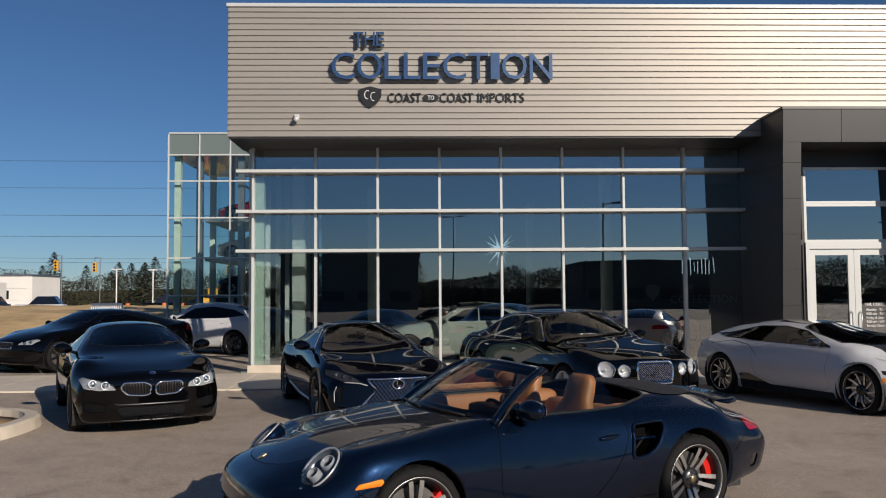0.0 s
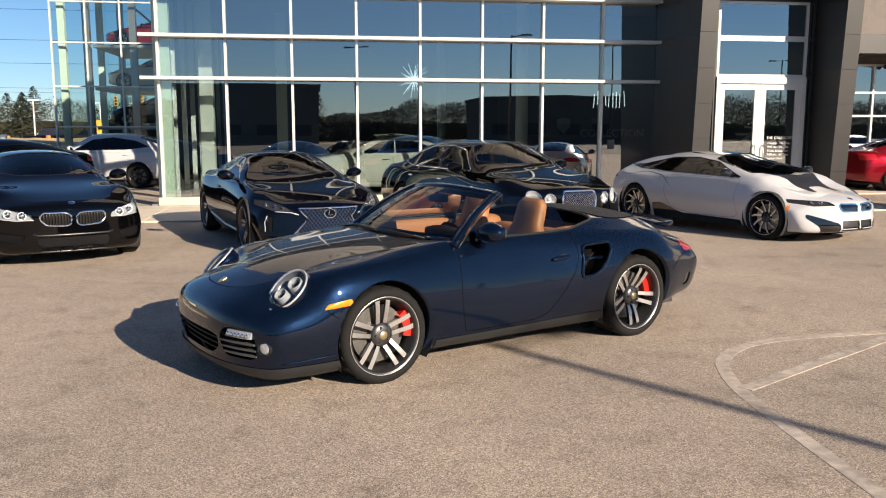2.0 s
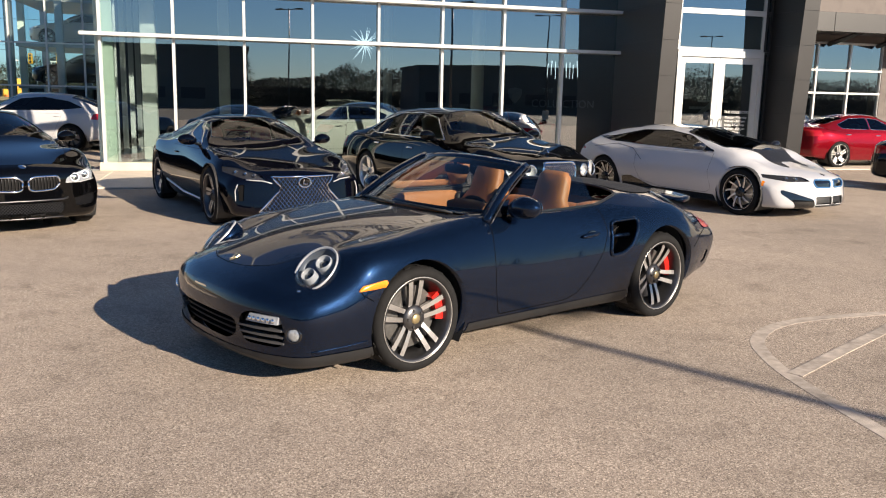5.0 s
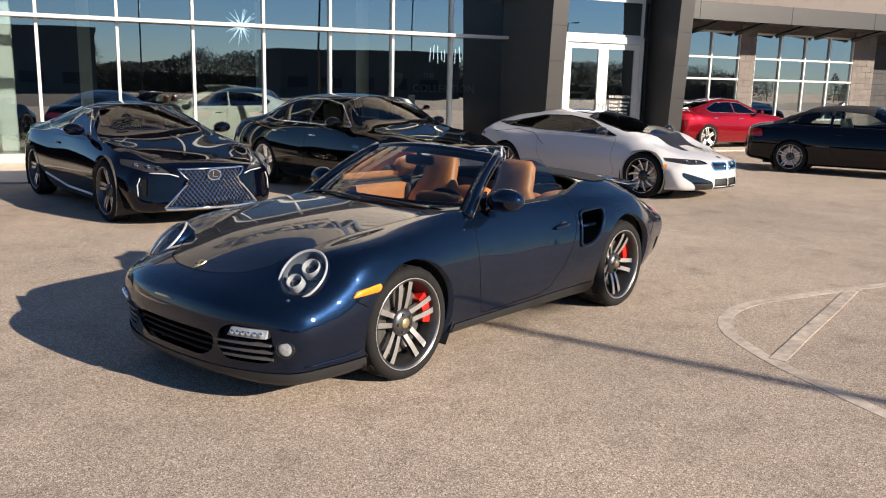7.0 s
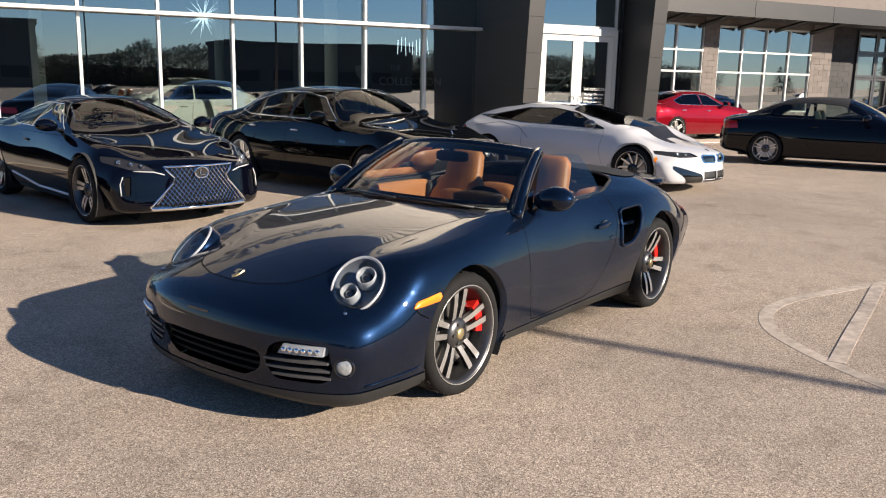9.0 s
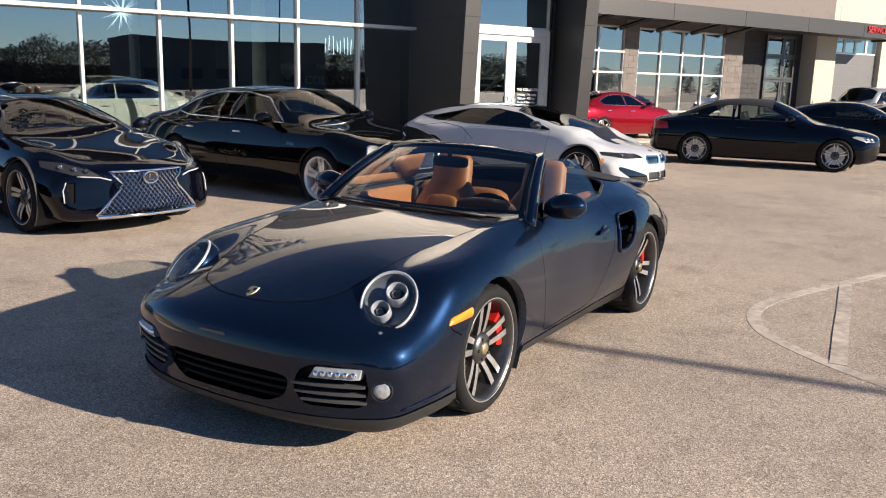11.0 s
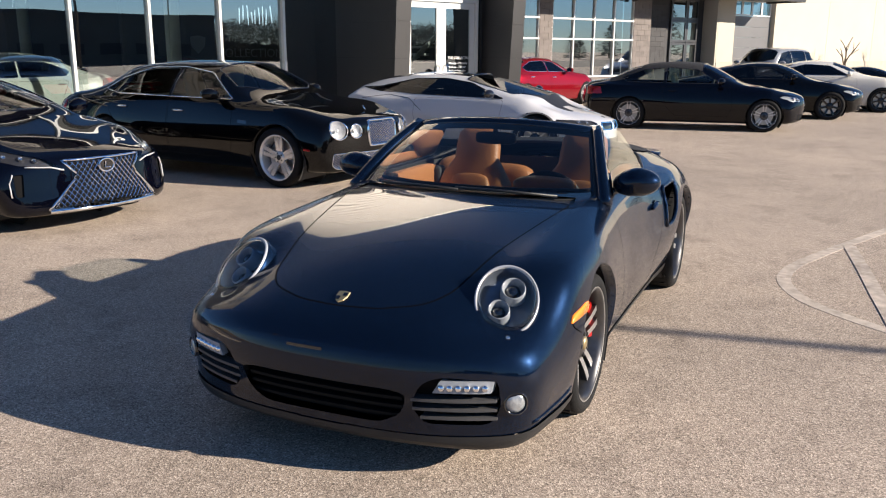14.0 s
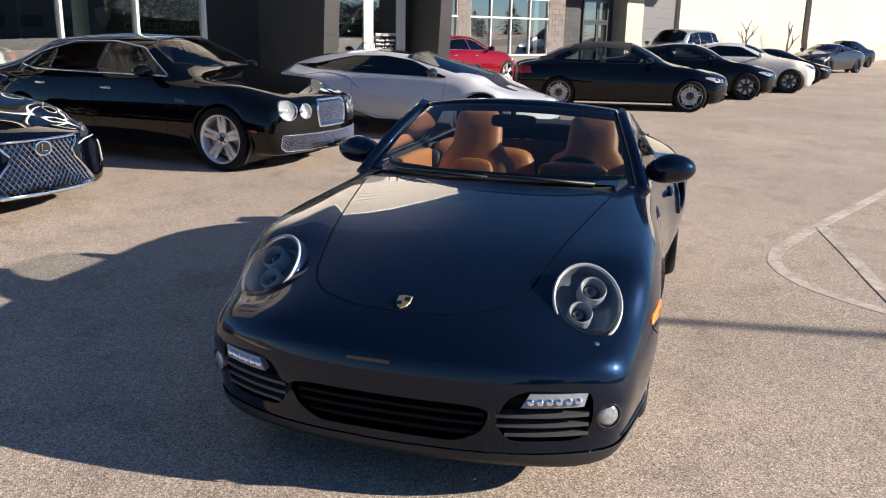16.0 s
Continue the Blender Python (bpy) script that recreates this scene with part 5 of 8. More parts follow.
def build_roadster():
    h = Vector((-0.897, -0.4415, 0)).normalized()
    r = Vector((h.y, -h.x, 0))
    c = Vector((-0.318, 6.198, 0))
    car = thing("convertible_sports_car", Matrix(((-h.x, r.x, 0, c.x), (-h.y, r.y, 0, c.y), (0, 0, 1, 0), (0, 0, 0, 1))),
                "dark blue metallic convertible, top down, tan leather seats", "car")
    sk = Skin(ROADSTER, per=6, step=0.04)
    for s in (-1, 1):
        sk.arch(0, 0.335, 0.365, s)
        sk.arch(2.35, 0.345, 0.378, s)
    # open cockpit and the folded top behind it
    pit = rounded([(0.72, -0.60), (0.60, -0.3), (0.56, 0.0), (0.60, 0.3), (0.72, 0.60), (1.0, 0.715), (1.75, 0.715), (2.08, 0.62), (2.12, 0.3), (2.12, -0.3), (2.08, -0.62), (1.75, -0.715), (1.0, -0.715)], 0.06)
    sk.drop(sk.cut(pit, "z", 1, (0.7, 2)))
    boot = rounded([(2.14, -0.62), (2.14, 0.62), (2.45, 0.64), (2.72, 0.5), (2.8, 0.0), (2.72, -0.5), (2.45, -0.64)], 0.12)
    sk.take(sk.seam(sk.cut(boot, "z", 1, (0.7, 2))), "folded_top_cover", M_SOFTTOP, car, "dark blue cloth cover of the folded top", 0.006)
    part("cockpit_seal", tube(sk.line(pit, "z", 1, 0.002, True), 0.011, 6), M_BLACKPL, car, smooth=True)
    # bonnet
    bonnet = rounded([(0.42, -0.62), (0.0, -0.545), (-0.4, -0.47), (-0.64, -0.42), (-0.75, -0.345), (-0.82, -0.18), (-0.835, 0), (-0.82, 0.18), (-0.75, 0.345), (-0.64, 0.42), (-0.4, 0.47), (0.0, 0.545), (0.42, 0.62), (0.40, 0.3), (0.385, 0), (0.40, -0.3)], 0.05)
    sk.take(sk.seam(sk.cut(bonnet, "z", 1, (0.4, 2)), 0.007), "bonnet", M_BLUE, car, relax=24)
    # cowl and engine lid
    cowl = [(0.43, -0.62), (0.41, -0.3), (0.395, 0), (0.41, 0.3), (0.43, 0.62), (0.56, 0.60), (0.50, 0.3), (0.48, 0), (0.50, -0.3), (0.56, -0.60)]
    sk.take(sk.cut(cowl, "z", 1, (0.6, 2)), "cowl", M_BLACKPL, car, "black plastic cowl", -0.012)
    lid = rounded([(2.86, -0.47), (2.88, 0.47), (3.2, 0.44), (3.2, -0.44)], 0.05)
    sk.take(sk.seam(sk.cut(lid, "z", 1, (0.5, 2))), "engine_lid", M_BLUE, car)
    # doors
    for s in (-1, 1):
        door = rounded([(0.645, 0.94), (0.62, 0.70), (0.615, 0.45), (0.66, 0.255), (1.30, 0.265), (1.42, 0.30), (1.55, 0.43), (1.66, 0.58), (1.72, 0.72), (1.70, 0.95)], 0.03)
        d = sk.take(sk.seam(sk.cut(door, "y", s, (-1, -0.66) if s < 0 else (0.66, 1)), 0.006), "door", M_BLUE, car)
        p, n = sk.hit("y", s, 1.55, 0.708)
        hb = ellipsoid((0, 0, 0), (0.095, 0.018, 0.019))
        hb.transform(Matrix.Translation(p + Vector((0, s * 0.008, 0))) @ pose(0, 0, 0, 0, -4, 0))
        part("door_handle", hb, M_BLUE, d, smooth=True)
        # flat black disc paints the shade of the body-coloured hollow behind the handle
        rc = ellipsoid((0, 0, 0), (0.05, 0.004, 0.032))
        rc.transform(Matrix.Translation(p + Vector((0.02, s * 0.0, 0))))
        part("handle_recess", rc, M_GLOSSBLK, d, smooth=True)
        lk = ellipsoid((0, 0, 0), (0.012, 0.01, 0.012))
        lk.transform(Matrix.Translation(p + Vector((0.095, s * 0.0, 0))))
        part("lock", lk, M_BLUE, d, smooth=True)
        # air intake ahead of the rear wheel
        duct = rounded([(1.765, 0.785), (2.03, 0.80), (2.025, 0.74), (1.945, 0.615), (1.85, 0.555), (1.725, 0.545)], 0.035)
        fs = sk.cut(duct, "y", s, (-1, -0.6) if s < 0 else (0.6, 1))
        sk.drop(fs)
        part("intake_lip", tube(sk.line(duct, "y", s, 0.002, True, 0.03), 0.014, 8), M_BLUE, car, smooth=True)
        back = [(x, z) for x, z in duct]
        bm = prism([(1.87 + (x - 1.87) * 1.15, 0.65 + (z - 0.65) * 1.12) for x, z in back], s * 0.72, s * 0.70)
        part("intake_duct", bm, M_GLOSSBLK, car)
        for zz in (0.675,):
            p0, p1 = sk.hit("y", s, 1.775, zz)[0], sk.hit("y", s, 1.965, zz + 0.005)[0]
            part("intake_bar", tube([p0 + Vector((0, -s * 0.045, 0)), p1 + Vector((0, -s * 0.05, 0))], 0.014, 8), M_BLUE, car, smooth=True)
        # side marker, sill trim
        mk = [(-0.45, 0.556), (-0.42, 0.588), (-0.265, 0.612), (-0.255, 0.572)]
        sk.take(sk.cut(rounded(mk, 0.012), "y", s, (-1, -0.5) if s < 0 else (0.5, 1)), "side_marker", M_AMBER, car, "amber side marker lamp", 0.006, 0.01)
        sill = [(0.40, 0.13), (0.41, 0.235), (1.2, 0.24), (1.97, 0.255), (1.98, 0.13)]
        sk.take(sk.cut(sill, "y", s, (-1, -0.6) if s < 0 else (0.6, 1)), "sill_trim", M_GREYLIP, car, "dark plastic sill", 0.004)
        # head lamps: silver ring, domed lens, two projectors in a bowl
        nn = Vector((-0.65, s * 0.25, 0.72)).normalized()
        out = Vector((0.24, s, 0.0))
        out = (out - nn * out.dot(nn)).normalized()
        up = nn.cross(out) * (1 if s < 0 else -1)
        if up.z < 0:
            up = -up
        cen = sk.hit("z", 1, -0.578, s * 0.628)[0] + nn * 0.017
        sk.drop(sk.cut(oval(-0.575, s * 0.628, 0.110, 0.116, 30, 0, 2.0), "z", 1, (0.4, 0.95)))

        def dome(steps, cap=True):
            rr = []
            for q, lift in steps:
                rr.append([cen + out * (0.122 * q * math.cos(t)) + up * (0.150 * q * math.sin(t) * (1.06 if math.sin(t) < 0 else 1.0)) + nn * lift for t in (math.tau * i / 40 for i in range(40))])
            bm = loft(rr, caps=False)
            if cap:
                bm.verts.ensure_lookup_table()
                bm.faces.new(list(bm.verts)[-40:])
            return bm
        lamp = sheet("headlight", dome(((0.965, 0.004), (0.93, 0.014), (0.84, 0.026), (0.68, 0.036), (0.45, 0.043), (0.2, 0.046), (0.05, 0.0465))), M_LENS, car, tuple(nn), "clear oval headlight with twin projectors")
        lamp.visible_shadow = False
        part("headlight_ring", dome(((1.05, -0.004), (1.05, 0.003), (1.03, 0.008), (0.99, 0.008), (0.96, 0.002), (0.955, -0.02)), cap=False), M_SILVERRING, car, "silver headlight ring", True)
        part("headlight_surround", dome(((1.10, -0.10), (1.10, -0.03), (1.085, -0.012), (1.055, -0.003)), cap=False), M_BLUE, car, smooth=True)
        part("reflector", dome(((0.955, 0.0), (0.90, -0.035), (0.72, -0.052), (0.3, -0.06), (0.05, -0.06))), M_BOWL, lamp, smooth=True)
        zax = nn.to_track_quat("Z", "Y").to_matrix().to_4x4()
        for du, dv, rad in ((0.022, 0.050, 0.050), (-0.027, -0.050, 0.044)):
            p = cen + out * du + up * dv - nn * 0.022
            pr = lathe([(rad * 1.06, -0.03), (rad, 0.022), (rad * 0.93, 0.03), (rad * 0.84, 0.022), (rad * 0.66, 0.0), (rad * 0.62, -0.01)], 28, "z")
            pr.transform(Matrix.Translation(p) @ zax)
            part("projector_ring", pr, M_LAMPGREY, lamp, smooth=True)
            pl = lathe([(0, 0.016), (rad * 0.3, 0.013), (rad * 0.55, 0.004), (rad * 0.64, -0.012)], 28, "z")
            pl.transform(Matrix.Translation(p) @ zax)
            part("projector_lens", pl, M_GLOSSBLK, lamp, smooth=True)
        wsh = ellipsoid((0, 0, 0), (0.010, 0.009, 0.007))
        wsh.transform(Matrix.Translation(sk.hit("z", 1, -0.735, s * 0.69)[0]))
        part("lamp_washer", wsh, M_CHROME, car, smooth=True)
        # lower front: daytime lamp, slatted side intake, fog lamp
        side_in = rounded([(s * 0.43, 0.425), (s * 0.50, 0.452), (s * 0.70, 0.440), (s * 0.705, 0.33), (s * 0.67, 0.255), (s * 0.43, 0.255), (s * 0.385, 0.325)], 0.03)
        fs = sk.cut(side_in if s > 0 else side_in[::-1], "x", -1, (-2, -0.45))
        sk.take(fs, "side_intake", M_MESH, car, "black side intake", -0.045)
        for zz, y0 in ((0.358, 0.39), (0.318, 0.392), (0.282, 0.42)):
            bm = bmesh.new()
            a = [sk.hit("x", -1, s * (y0 + (0.69 - y0) * i / 8), zz)[0] for i in range(9)]
            loft([[p + Vector((-0.004, 0, -0.008)), p + Vector((0.04, 0, -0.006)), p + Vector((0.04, 0, 0.006)), p + Vector((-0.004, 0, 0.004))] for p in a], bm=bm)
            bmesh.ops.recalc_face_normals(bm, faces=bm.faces)
            part("intake_slat", bm, M_SLAT, car)
        a = [[sk.hit("x", -1, s * (y0 + (y1 - y0) * i / 8), z)[0] + Vector((dx, 0, 0)) for i in range(9)] for y0, y1, z, dx in ((0.475, 0.675, 0.392, -0.006), (0.50, 0.685, 0.437, -0.003), (0.50, 0.685, 0.437, 0.03), (0.475, 0.675, 0.392, 0.03))]
        bm = loft([[a[j][i] for j in range(4)] for i in range(9)])
        bmesh.ops.recalc_face_normals(bm, faces=bm.faces)
        dl = part("daytime_lamp", bm, M_LAMPGREY, car, "clear strip of daytime lamps")
        for i in range(6):
            p = sk.hit("x", -1, s * (0.505 + 0.030 * i), 0.412)[0]
            e = ellipsoid((0, 0, 0), (0.012, 0.014, 0.014), 10, 6)
            e.transform(Matrix.Translation(p + Vector((-0.003, 0, 0))))
            part("diode", e, M_CHROME, dl, smooth=True)
        p, nn2 = sk.hit("x", -1, s * 0.75, 0.343)
        q = Vector((nn2.x - 0.2, nn2.y, 0)).normalized().to_track_quat("Z", "Y").to_matrix().to_4x4()
        fg = lathe([(0, 0.012), (0.02, 0.011), (0.036, 0.006), (0.042, -0.005), (0.042, -0.03)], 24, "z")
        fg.transform(Matrix.Translation(p) @ q)
        fo = part("fog_lamp", fg, M_FOGLENS, car, "round clear fog lamp", True)
        fr = lathe([(0.042, -0.02), (0.042, 0.01), (0.047, 0.008), (0.05, -0.02)], 24, "z")
        fr.transform(Matrix.Translation(p) @ q)
        part("fog_ring", fr, M_GLOSSBLK, fo, smooth=True)
        # tail lamp
        tl = rounded([(2.98, 0.64), (3.02, 0.715), (3.2, 0.72), (3.34, 0.69), (3.36, 0.62)], 0.03)
        sk.take(sk.cut(tl, "y", s, (-1, -0.3) if s < 0 else (0.3, 1)), "tail_lamp", M_RED_LENS, car, "red tail lamp", 0.005)
        sk.bar("bumper_seam", [(3.0, 0.63), (2.86, 0.60), (2.74, 0.52)], "y", s, 0.003, M_SEAM, car)
        sk.bar("wing_seam", [(-0.44, 0.575), (-0.42, 0.535), (-0.36, 0.5)], "y", s, 0.003, M_SEAM, car)
        sk.bar("bumper_crease", [(-0.72, 0.235), (-0.5, 0.25), (-0.38, 0.262)], "y", s, 0.007, M_BLUE, car)
        rv = rounded([(3.0, 0.34), (3.02, 0.46), (3.1, 0.44), (3.09, 0.35)], 0.02)
        sk.take(sk.cut(rv, "y", s, (-1, -0.3) if s < 0 else (0.3, 1)), "rear_vent", M_GLOSSBLK, car, "", -0.008)
    # middle intake, lip, plate holder strip
    mid = rounded([(-0.375, 0.375), (-0.29, 0.39), (0.29, 0.39), (0.375, 0.375), (0.345, 0.285), (0.26, 0.24), (-0.26, 0.24), (-0.345, 0.285)], 0.03)
    sk.take(sk.cut(mid, "x", -1, (-2, -0.5)), "front_intake", M_MESH, car, "black centre intake", -0.055)
    for zz in (0.272, 0.31, 0.348):
        a = [sk.hit("x", -1, -0.345 + 0.69 * i / 12, zz)[0] for i in range(13)]
        bm = loft([[p + Vector((0.02, 0, -0.01)), p + Vector((0.05, 0, -0.008)), p + Vector((0.05, 0, 0.006)), p + Vector((0.02, 0, 0.002))] for p in a])
        bmesh.ops.recalc_face_normals(bm, faces=bm.faces)
        part("intake_slat", bm, M_MESH, car)
    for s in (-1, 1):
        lip = [(-1.2, 0.05), (-1.2, 0.205), (-0.7, 0.21), (-0.3, 0.222), (-0.28, 0.05)]
        sk.take(sk.cut(lip, "y", s, (-1, -0.001) if s < 0 else (0.001, 1)), "front_lip", M_GREYLIP, car, "dark plastic chin spoiler", 0.006)
    lipf = [(-0.9, 0.05), (-0.9, 0.205), (0.9, 0.205), (0.9, 0.05)]
    sk.take(sk.cut(lipf, "x", -1, (-2, -0.3)), "chin", M_GREYLIP, car, "", 0.006)
    slot = [sk.hit("x", -1, -0.02 + 0.16 * i / 10, 0.505)[0] for i in range(11)]
    bm = loft([[p + Vector((-0.002, 0, -0.006)), p + Vector((0.02, 0, -0.006)), p + Vector((0.02, 0, 0.006)), p + Vector((0.0, 0, 0.005))] for p in slot])
    bmesh.ops.recalc_face_normals(bm, faces=bm.faces)
    part("plate_holder_strip", bm, M_GLOSSBLK, car, smooth=False)
    # crest
    p, nn = sk.hit("z", 1, -0.785, 0.0)
    crest = prism([(-0.026, 0.03), (0, 0.034), (0.026, 0.03), (0.027, 0.0), (0.018, -0.022), (0, -0.036), (-0.018, -0.022), (-0.027, 0.0)], 0.0, 0.005, shrink=0.92)
    crest.transform(Matrix.Translation(p) @ nn.to_track_quat("Y", "Z").to_matrix().to_4x4())
    bd = part("bonnet_badge", crest, M_BADGE, car, "small gold shield badge")
    for dx, dz in ((-0.012, 0.012), (0.012, -0.010)):
        q4 = box(dx - 0.009, dx + 0.009, 0.004, 0.0065, dz - 0.009, dz + 0.009)
        q4.transform(Matrix.Translation(p) @ nn.to_track_quat("Y", "Z").to_matrix().to_4x4())
        part("badge_field", q4, M_GLOSSBLK, bd)
    # rear wing
    wing = []
    for i in range(17):
        y = -0.62 + 1.24 * i / 16
        u = abs(y) / 0.62
        xx, zz = 3.13 - 0.15 * u ** 2, 0.86 - 0.01 * u ** 2
        ch = 0.24 - 0.06 * u ** 3
        dz = -0.055 * max(0, (u - 0.86) / 0.14)
        wing.append([(xx - ch / 2, y, zz - 0.006), (xx, y, zz - 0.022), (xx + ch / 2, y, zz + 0.008 + dz * 0.3), (xx + ch / 2, y, zz + 0.026), (xx + 0.02, y, zz + 0.012), (xx - ch / 2, y, zz + 0.006)])
    bm = loft(wing)
    bmesh.ops.recalc_face_normals(bm, faces=bm.faces)
    rw = part("rear_wing", bm, M_BLUE, car, smooth=True)
    for s in (-1, 1):
        part("wing_strut", tube([(3.05, s * 0.35, 0.78), (3.08, s * 0.35, 0.865)], 0.03, 10), M_GLOSSBLK, rw, smooth=True)
    # windscreen: frame, glass, visor band
    def arc(t, v):
        """t across (-1 left to 1 right), v from sill to header."""
        a = abs(t)
        bx, bz, by = 0.425 + 0.225 * a ** 2.2, 0.898 - 0.022 * a, 0.718
        hx, hz, hy = 1.03 + 0.12 * a ** 2.4, 1.235 - 0.045 * a ** 2.2, 0.55
        y = t * (by + (hy - by) * v)
        bulge = math.sin(v * math.pi) * 0.022
        return Vector((bx + (hx - bx) * v - bulge * 0.5, y, bz + (hz - bz) * v + bulge))
    nu, nv = 24, 10
    gb = bmesh.new()
    loft([[arc(-1 + 2 * i / nu, j / nv) for i in range(nu + 1)] for j in range(nv + 1)], close=False, bm=gb)
    sheet("windscreen", gb, M_SHADESCREEN, car, (-1, 0, 1), "raked windscreen, its tint darkened for the shaded cabin")
    header = [arc(-1 + 2 * i / 20, 1.0) for i in range(21)]
    for s in (-1, 1):
        pil = [arc(s, -0.06 + 1.06 * v / 12) for v in range(13)]
        rings = []
        for i, p in enumerate(pil):
            d = (pil[min(i + 1, 12)] - pil[max(0, i - 1)]).normalized()
            o = Vector((0, s, 0)) - d * d.y * s
            o.normalize()
            n3 = d.cross(o).normalized() * (1 if s < 0 else -1)
            wv = 0.045 - 0.012 * i / 12
            rings.append([p - o * 0.03 + n3 * 0.008, p + o * wv * 0.5 + n3 * 0.016, p + o * wv + n3 * -0.004, p + o * wv * 0.6 - n3 * 0.03, p - o * 0.025 - n3 * 0.022])
        bm = loft(rings)
        bmesh.ops.recalc_face_normals(bm, faces=bm.faces)
        part("windscreen_pillar", bm, M_BLUE, car, smooth=True)
        part("pillar_trim", tube([p + Vector((-0.012, -s * 0.032, 0.004)) for p in pil], 0.008, 6), M_BLACKPL, car, smooth=True)
        part("pillar_edge", tube([p + Vector((0.03, s * 0.028, -0.004)) for p in pil], 0.005, 6), M_GUN, car, smooth=True)
        q3 = bmesh.new()
        loft([[Vector((0.70, s * 0.735, 0.885)), Vector((0.80, s * 0.74, 0.885)), Vector((0.86, s * 0.705, 0.99)), Vector((0.82, s * 0.70, 0.975))], [Vector((0.70, s * 0.72, 0.885)), Vector((0.80, s * 0.72, 0.885)), Vector((0.86, s * 0.69, 0.99)), Vector((0.82, s * 0.685, 0.975))]], bm=q3)
        bmesh.ops.recalc_face_normals(q3, faces=q3.faces)
        part("mirror_base", q3, M_GLOSSBLK, car)
        door_mirror(car, 0.86, s * 0.735, 0.95, s, M_BLUE, 0.97, (0.82, s * 0.715, 0.89))
        # door glass, raised
        pg = bmesh.new()
        g = []
        for j in range(7):
            v = j / 6
            row = []
            for i in range(13):
                u = i / 12
                x0, x1 = 0.80 + 0.34 * v, 1.70 - 0.06 * v ** 3
                row.append(Vector((x0 + (x1 - x0) * u, s * (0.735 - 0.14 * v - 0.015 * v * v), 0.885 + 0.285 * v * (1 - 0.10 * u ** 3))))
            g.append(row)
        loft(g, close=False, bm=pg)
        sheet("door_glass", pg, M_GLASS_CAR, car, (0, s, 0.2), "raised clear door glass")
    rings = []
    for i, p in enumerate(header):
        rings.append([p + Vector((-0.045, 0, -0.02)), p + Vector((-0.02, 0, 0.008)), p + Vector((0.04, 0, 0.012)), p + Vector((0.065, 0, -0.008)), p + Vector((0.06, 0, -0.05)), p + Vector((-0.01, 0, -0.045))])
    bm = loft(rings)
    bmesh.ops.recalc_face_normals(bm, faces=bm.faces)
    part("windscreen_header", bm, M_BLUE, car, smooth=True)
    bb = bmesh.new()
    loft([[arc(-0.96 + 1.92 * i / 20, v) + Vector((0.003, 0, -0.003)) for i in range(21)] for v in (0.84, 1.0)], close=False, bm=bb)
    part("visor_band", bb, M_BLACKPL, car)
    for s in (-1, 1):
        bb = bmesh.new()
        loft([[arc(s * q, 0.02 + 0.9 * j / 10) + Vector((0.004, 0, -0.004)) for q in (0.925, 1.0)] for j in range(11)], close=False, bm=bb)
        part("screen_border", bb, M_BLACKPL, car)
    mb = cushion(0.97, 1.02, -0.12, 0.12, 1.10, 1.165, 0.004)
    mi = part("rear_view_mirror", mb, M_BLACKPL, car, smooth=True)
    part("mirror_stem", tube([(0.99, 0, 1.15), (0.98, 0, 1.20)], 0.015, 8), M_BLACKPL, mi, smooth=True)
    for y0, y1 in ((-0.5, 0.02), (0.0, 0.5)):
        w0 = arc(y0 / 0.7, 0.03) + Vector((-0.02, 0, 0.006))
        mid_p = arc((y0 + y1) / 1.4, 0.05) + Vector((-0.02, 0, 0.008))
        w1 = arc(y1 / 0.7, 0.05) + Vector((-0.02, 0, 0.006))
        part("wiper", tube([w0, mid_p, w1], 0.008, 6), M_BLACKPL, car, smooth=True)
    # cabin
    tub = bmesh.new()
    outl = [(0.5, 0.5), (0.6, 0.69), (1.0, 0.70), (1.7, 0.70), (2.1, 0.62), (2.16, 0.0)]
    pts = [(x, y) for x, y in outl] + [(x, -y) for x, y in outl[::-1][1:]]
    loft([[(x, y, 0.89) for x, y in pts], [(x, y * 0.97, 0.6) for x, y in pts], [(x, y * 0.95, 0.22) for x, y in pts]], bm=tub, caps=False)
    tub.faces.new([v for v in tub.verts][-len(pts):])
    part("cabin_tub", tub, M_CABIN, car)
    for s in (-1, 1):
        bm = cushion(0.66, 1.68, s * 0.665 - 0.04, s * 0.665 + 0.04, 0.42, 0.885, 0.004)
        dc = part("door_card", bm, M_TAN, car, "tan leather door lining", True)
        part("armrest", cushion(0.95, 1.45, s * 0.61 - 0.05, s * 0.61 + 0.05, 0.62, 0.70, 0.01), M_TAN, dc, smooth=True)
        part("grab", cushion(1.52, 1.62, s * 0.61 - 0.03, s * 0.61 + 0.03, 0.60, 0.86, 0.01), M_CABIN, dc, smooth=True)
        part("quarter_trim", cushion(1.68, 2.08, s * 0.60 - 0.09, s * 0.60 + 0.09, 0.5, 0.895, 0.01), M_TAN, car, smooth=True)
        seat_set(car, 1.24, s * 0.36, 0.32, M_TAN, M_TAN, 0.585, 0.5)
        part("rear_seat", cushion(1.86, 2.0, s * 0.26 - 0.2, s * 0.26 + 0.2, 0.45, 0.84, 0.02), M_TAN, car, smooth=True)
    dash = []
    for i in range(17):
        y = -0.66 + 1.32 * i / 16
        hood = 0.035 * math.exp(-((y + 0.36) / 0.17) ** 2)
        a = abs(y) / 0.66
        dash.append([(0.50 + 0.16 * a * a, y, 0.845), (0.66 + 0.04 * a, y, 0.875 + hood), (0.80, y, 0.865 + hood), (0.83, y, 0.80), (0.79, y, 0.66), (0.72, y, 0.5), (0.52, y, 0.5)])
    bm = loft(dash)
    bmesh.ops.recalc_face_normals(bm, faces=bm.faces)
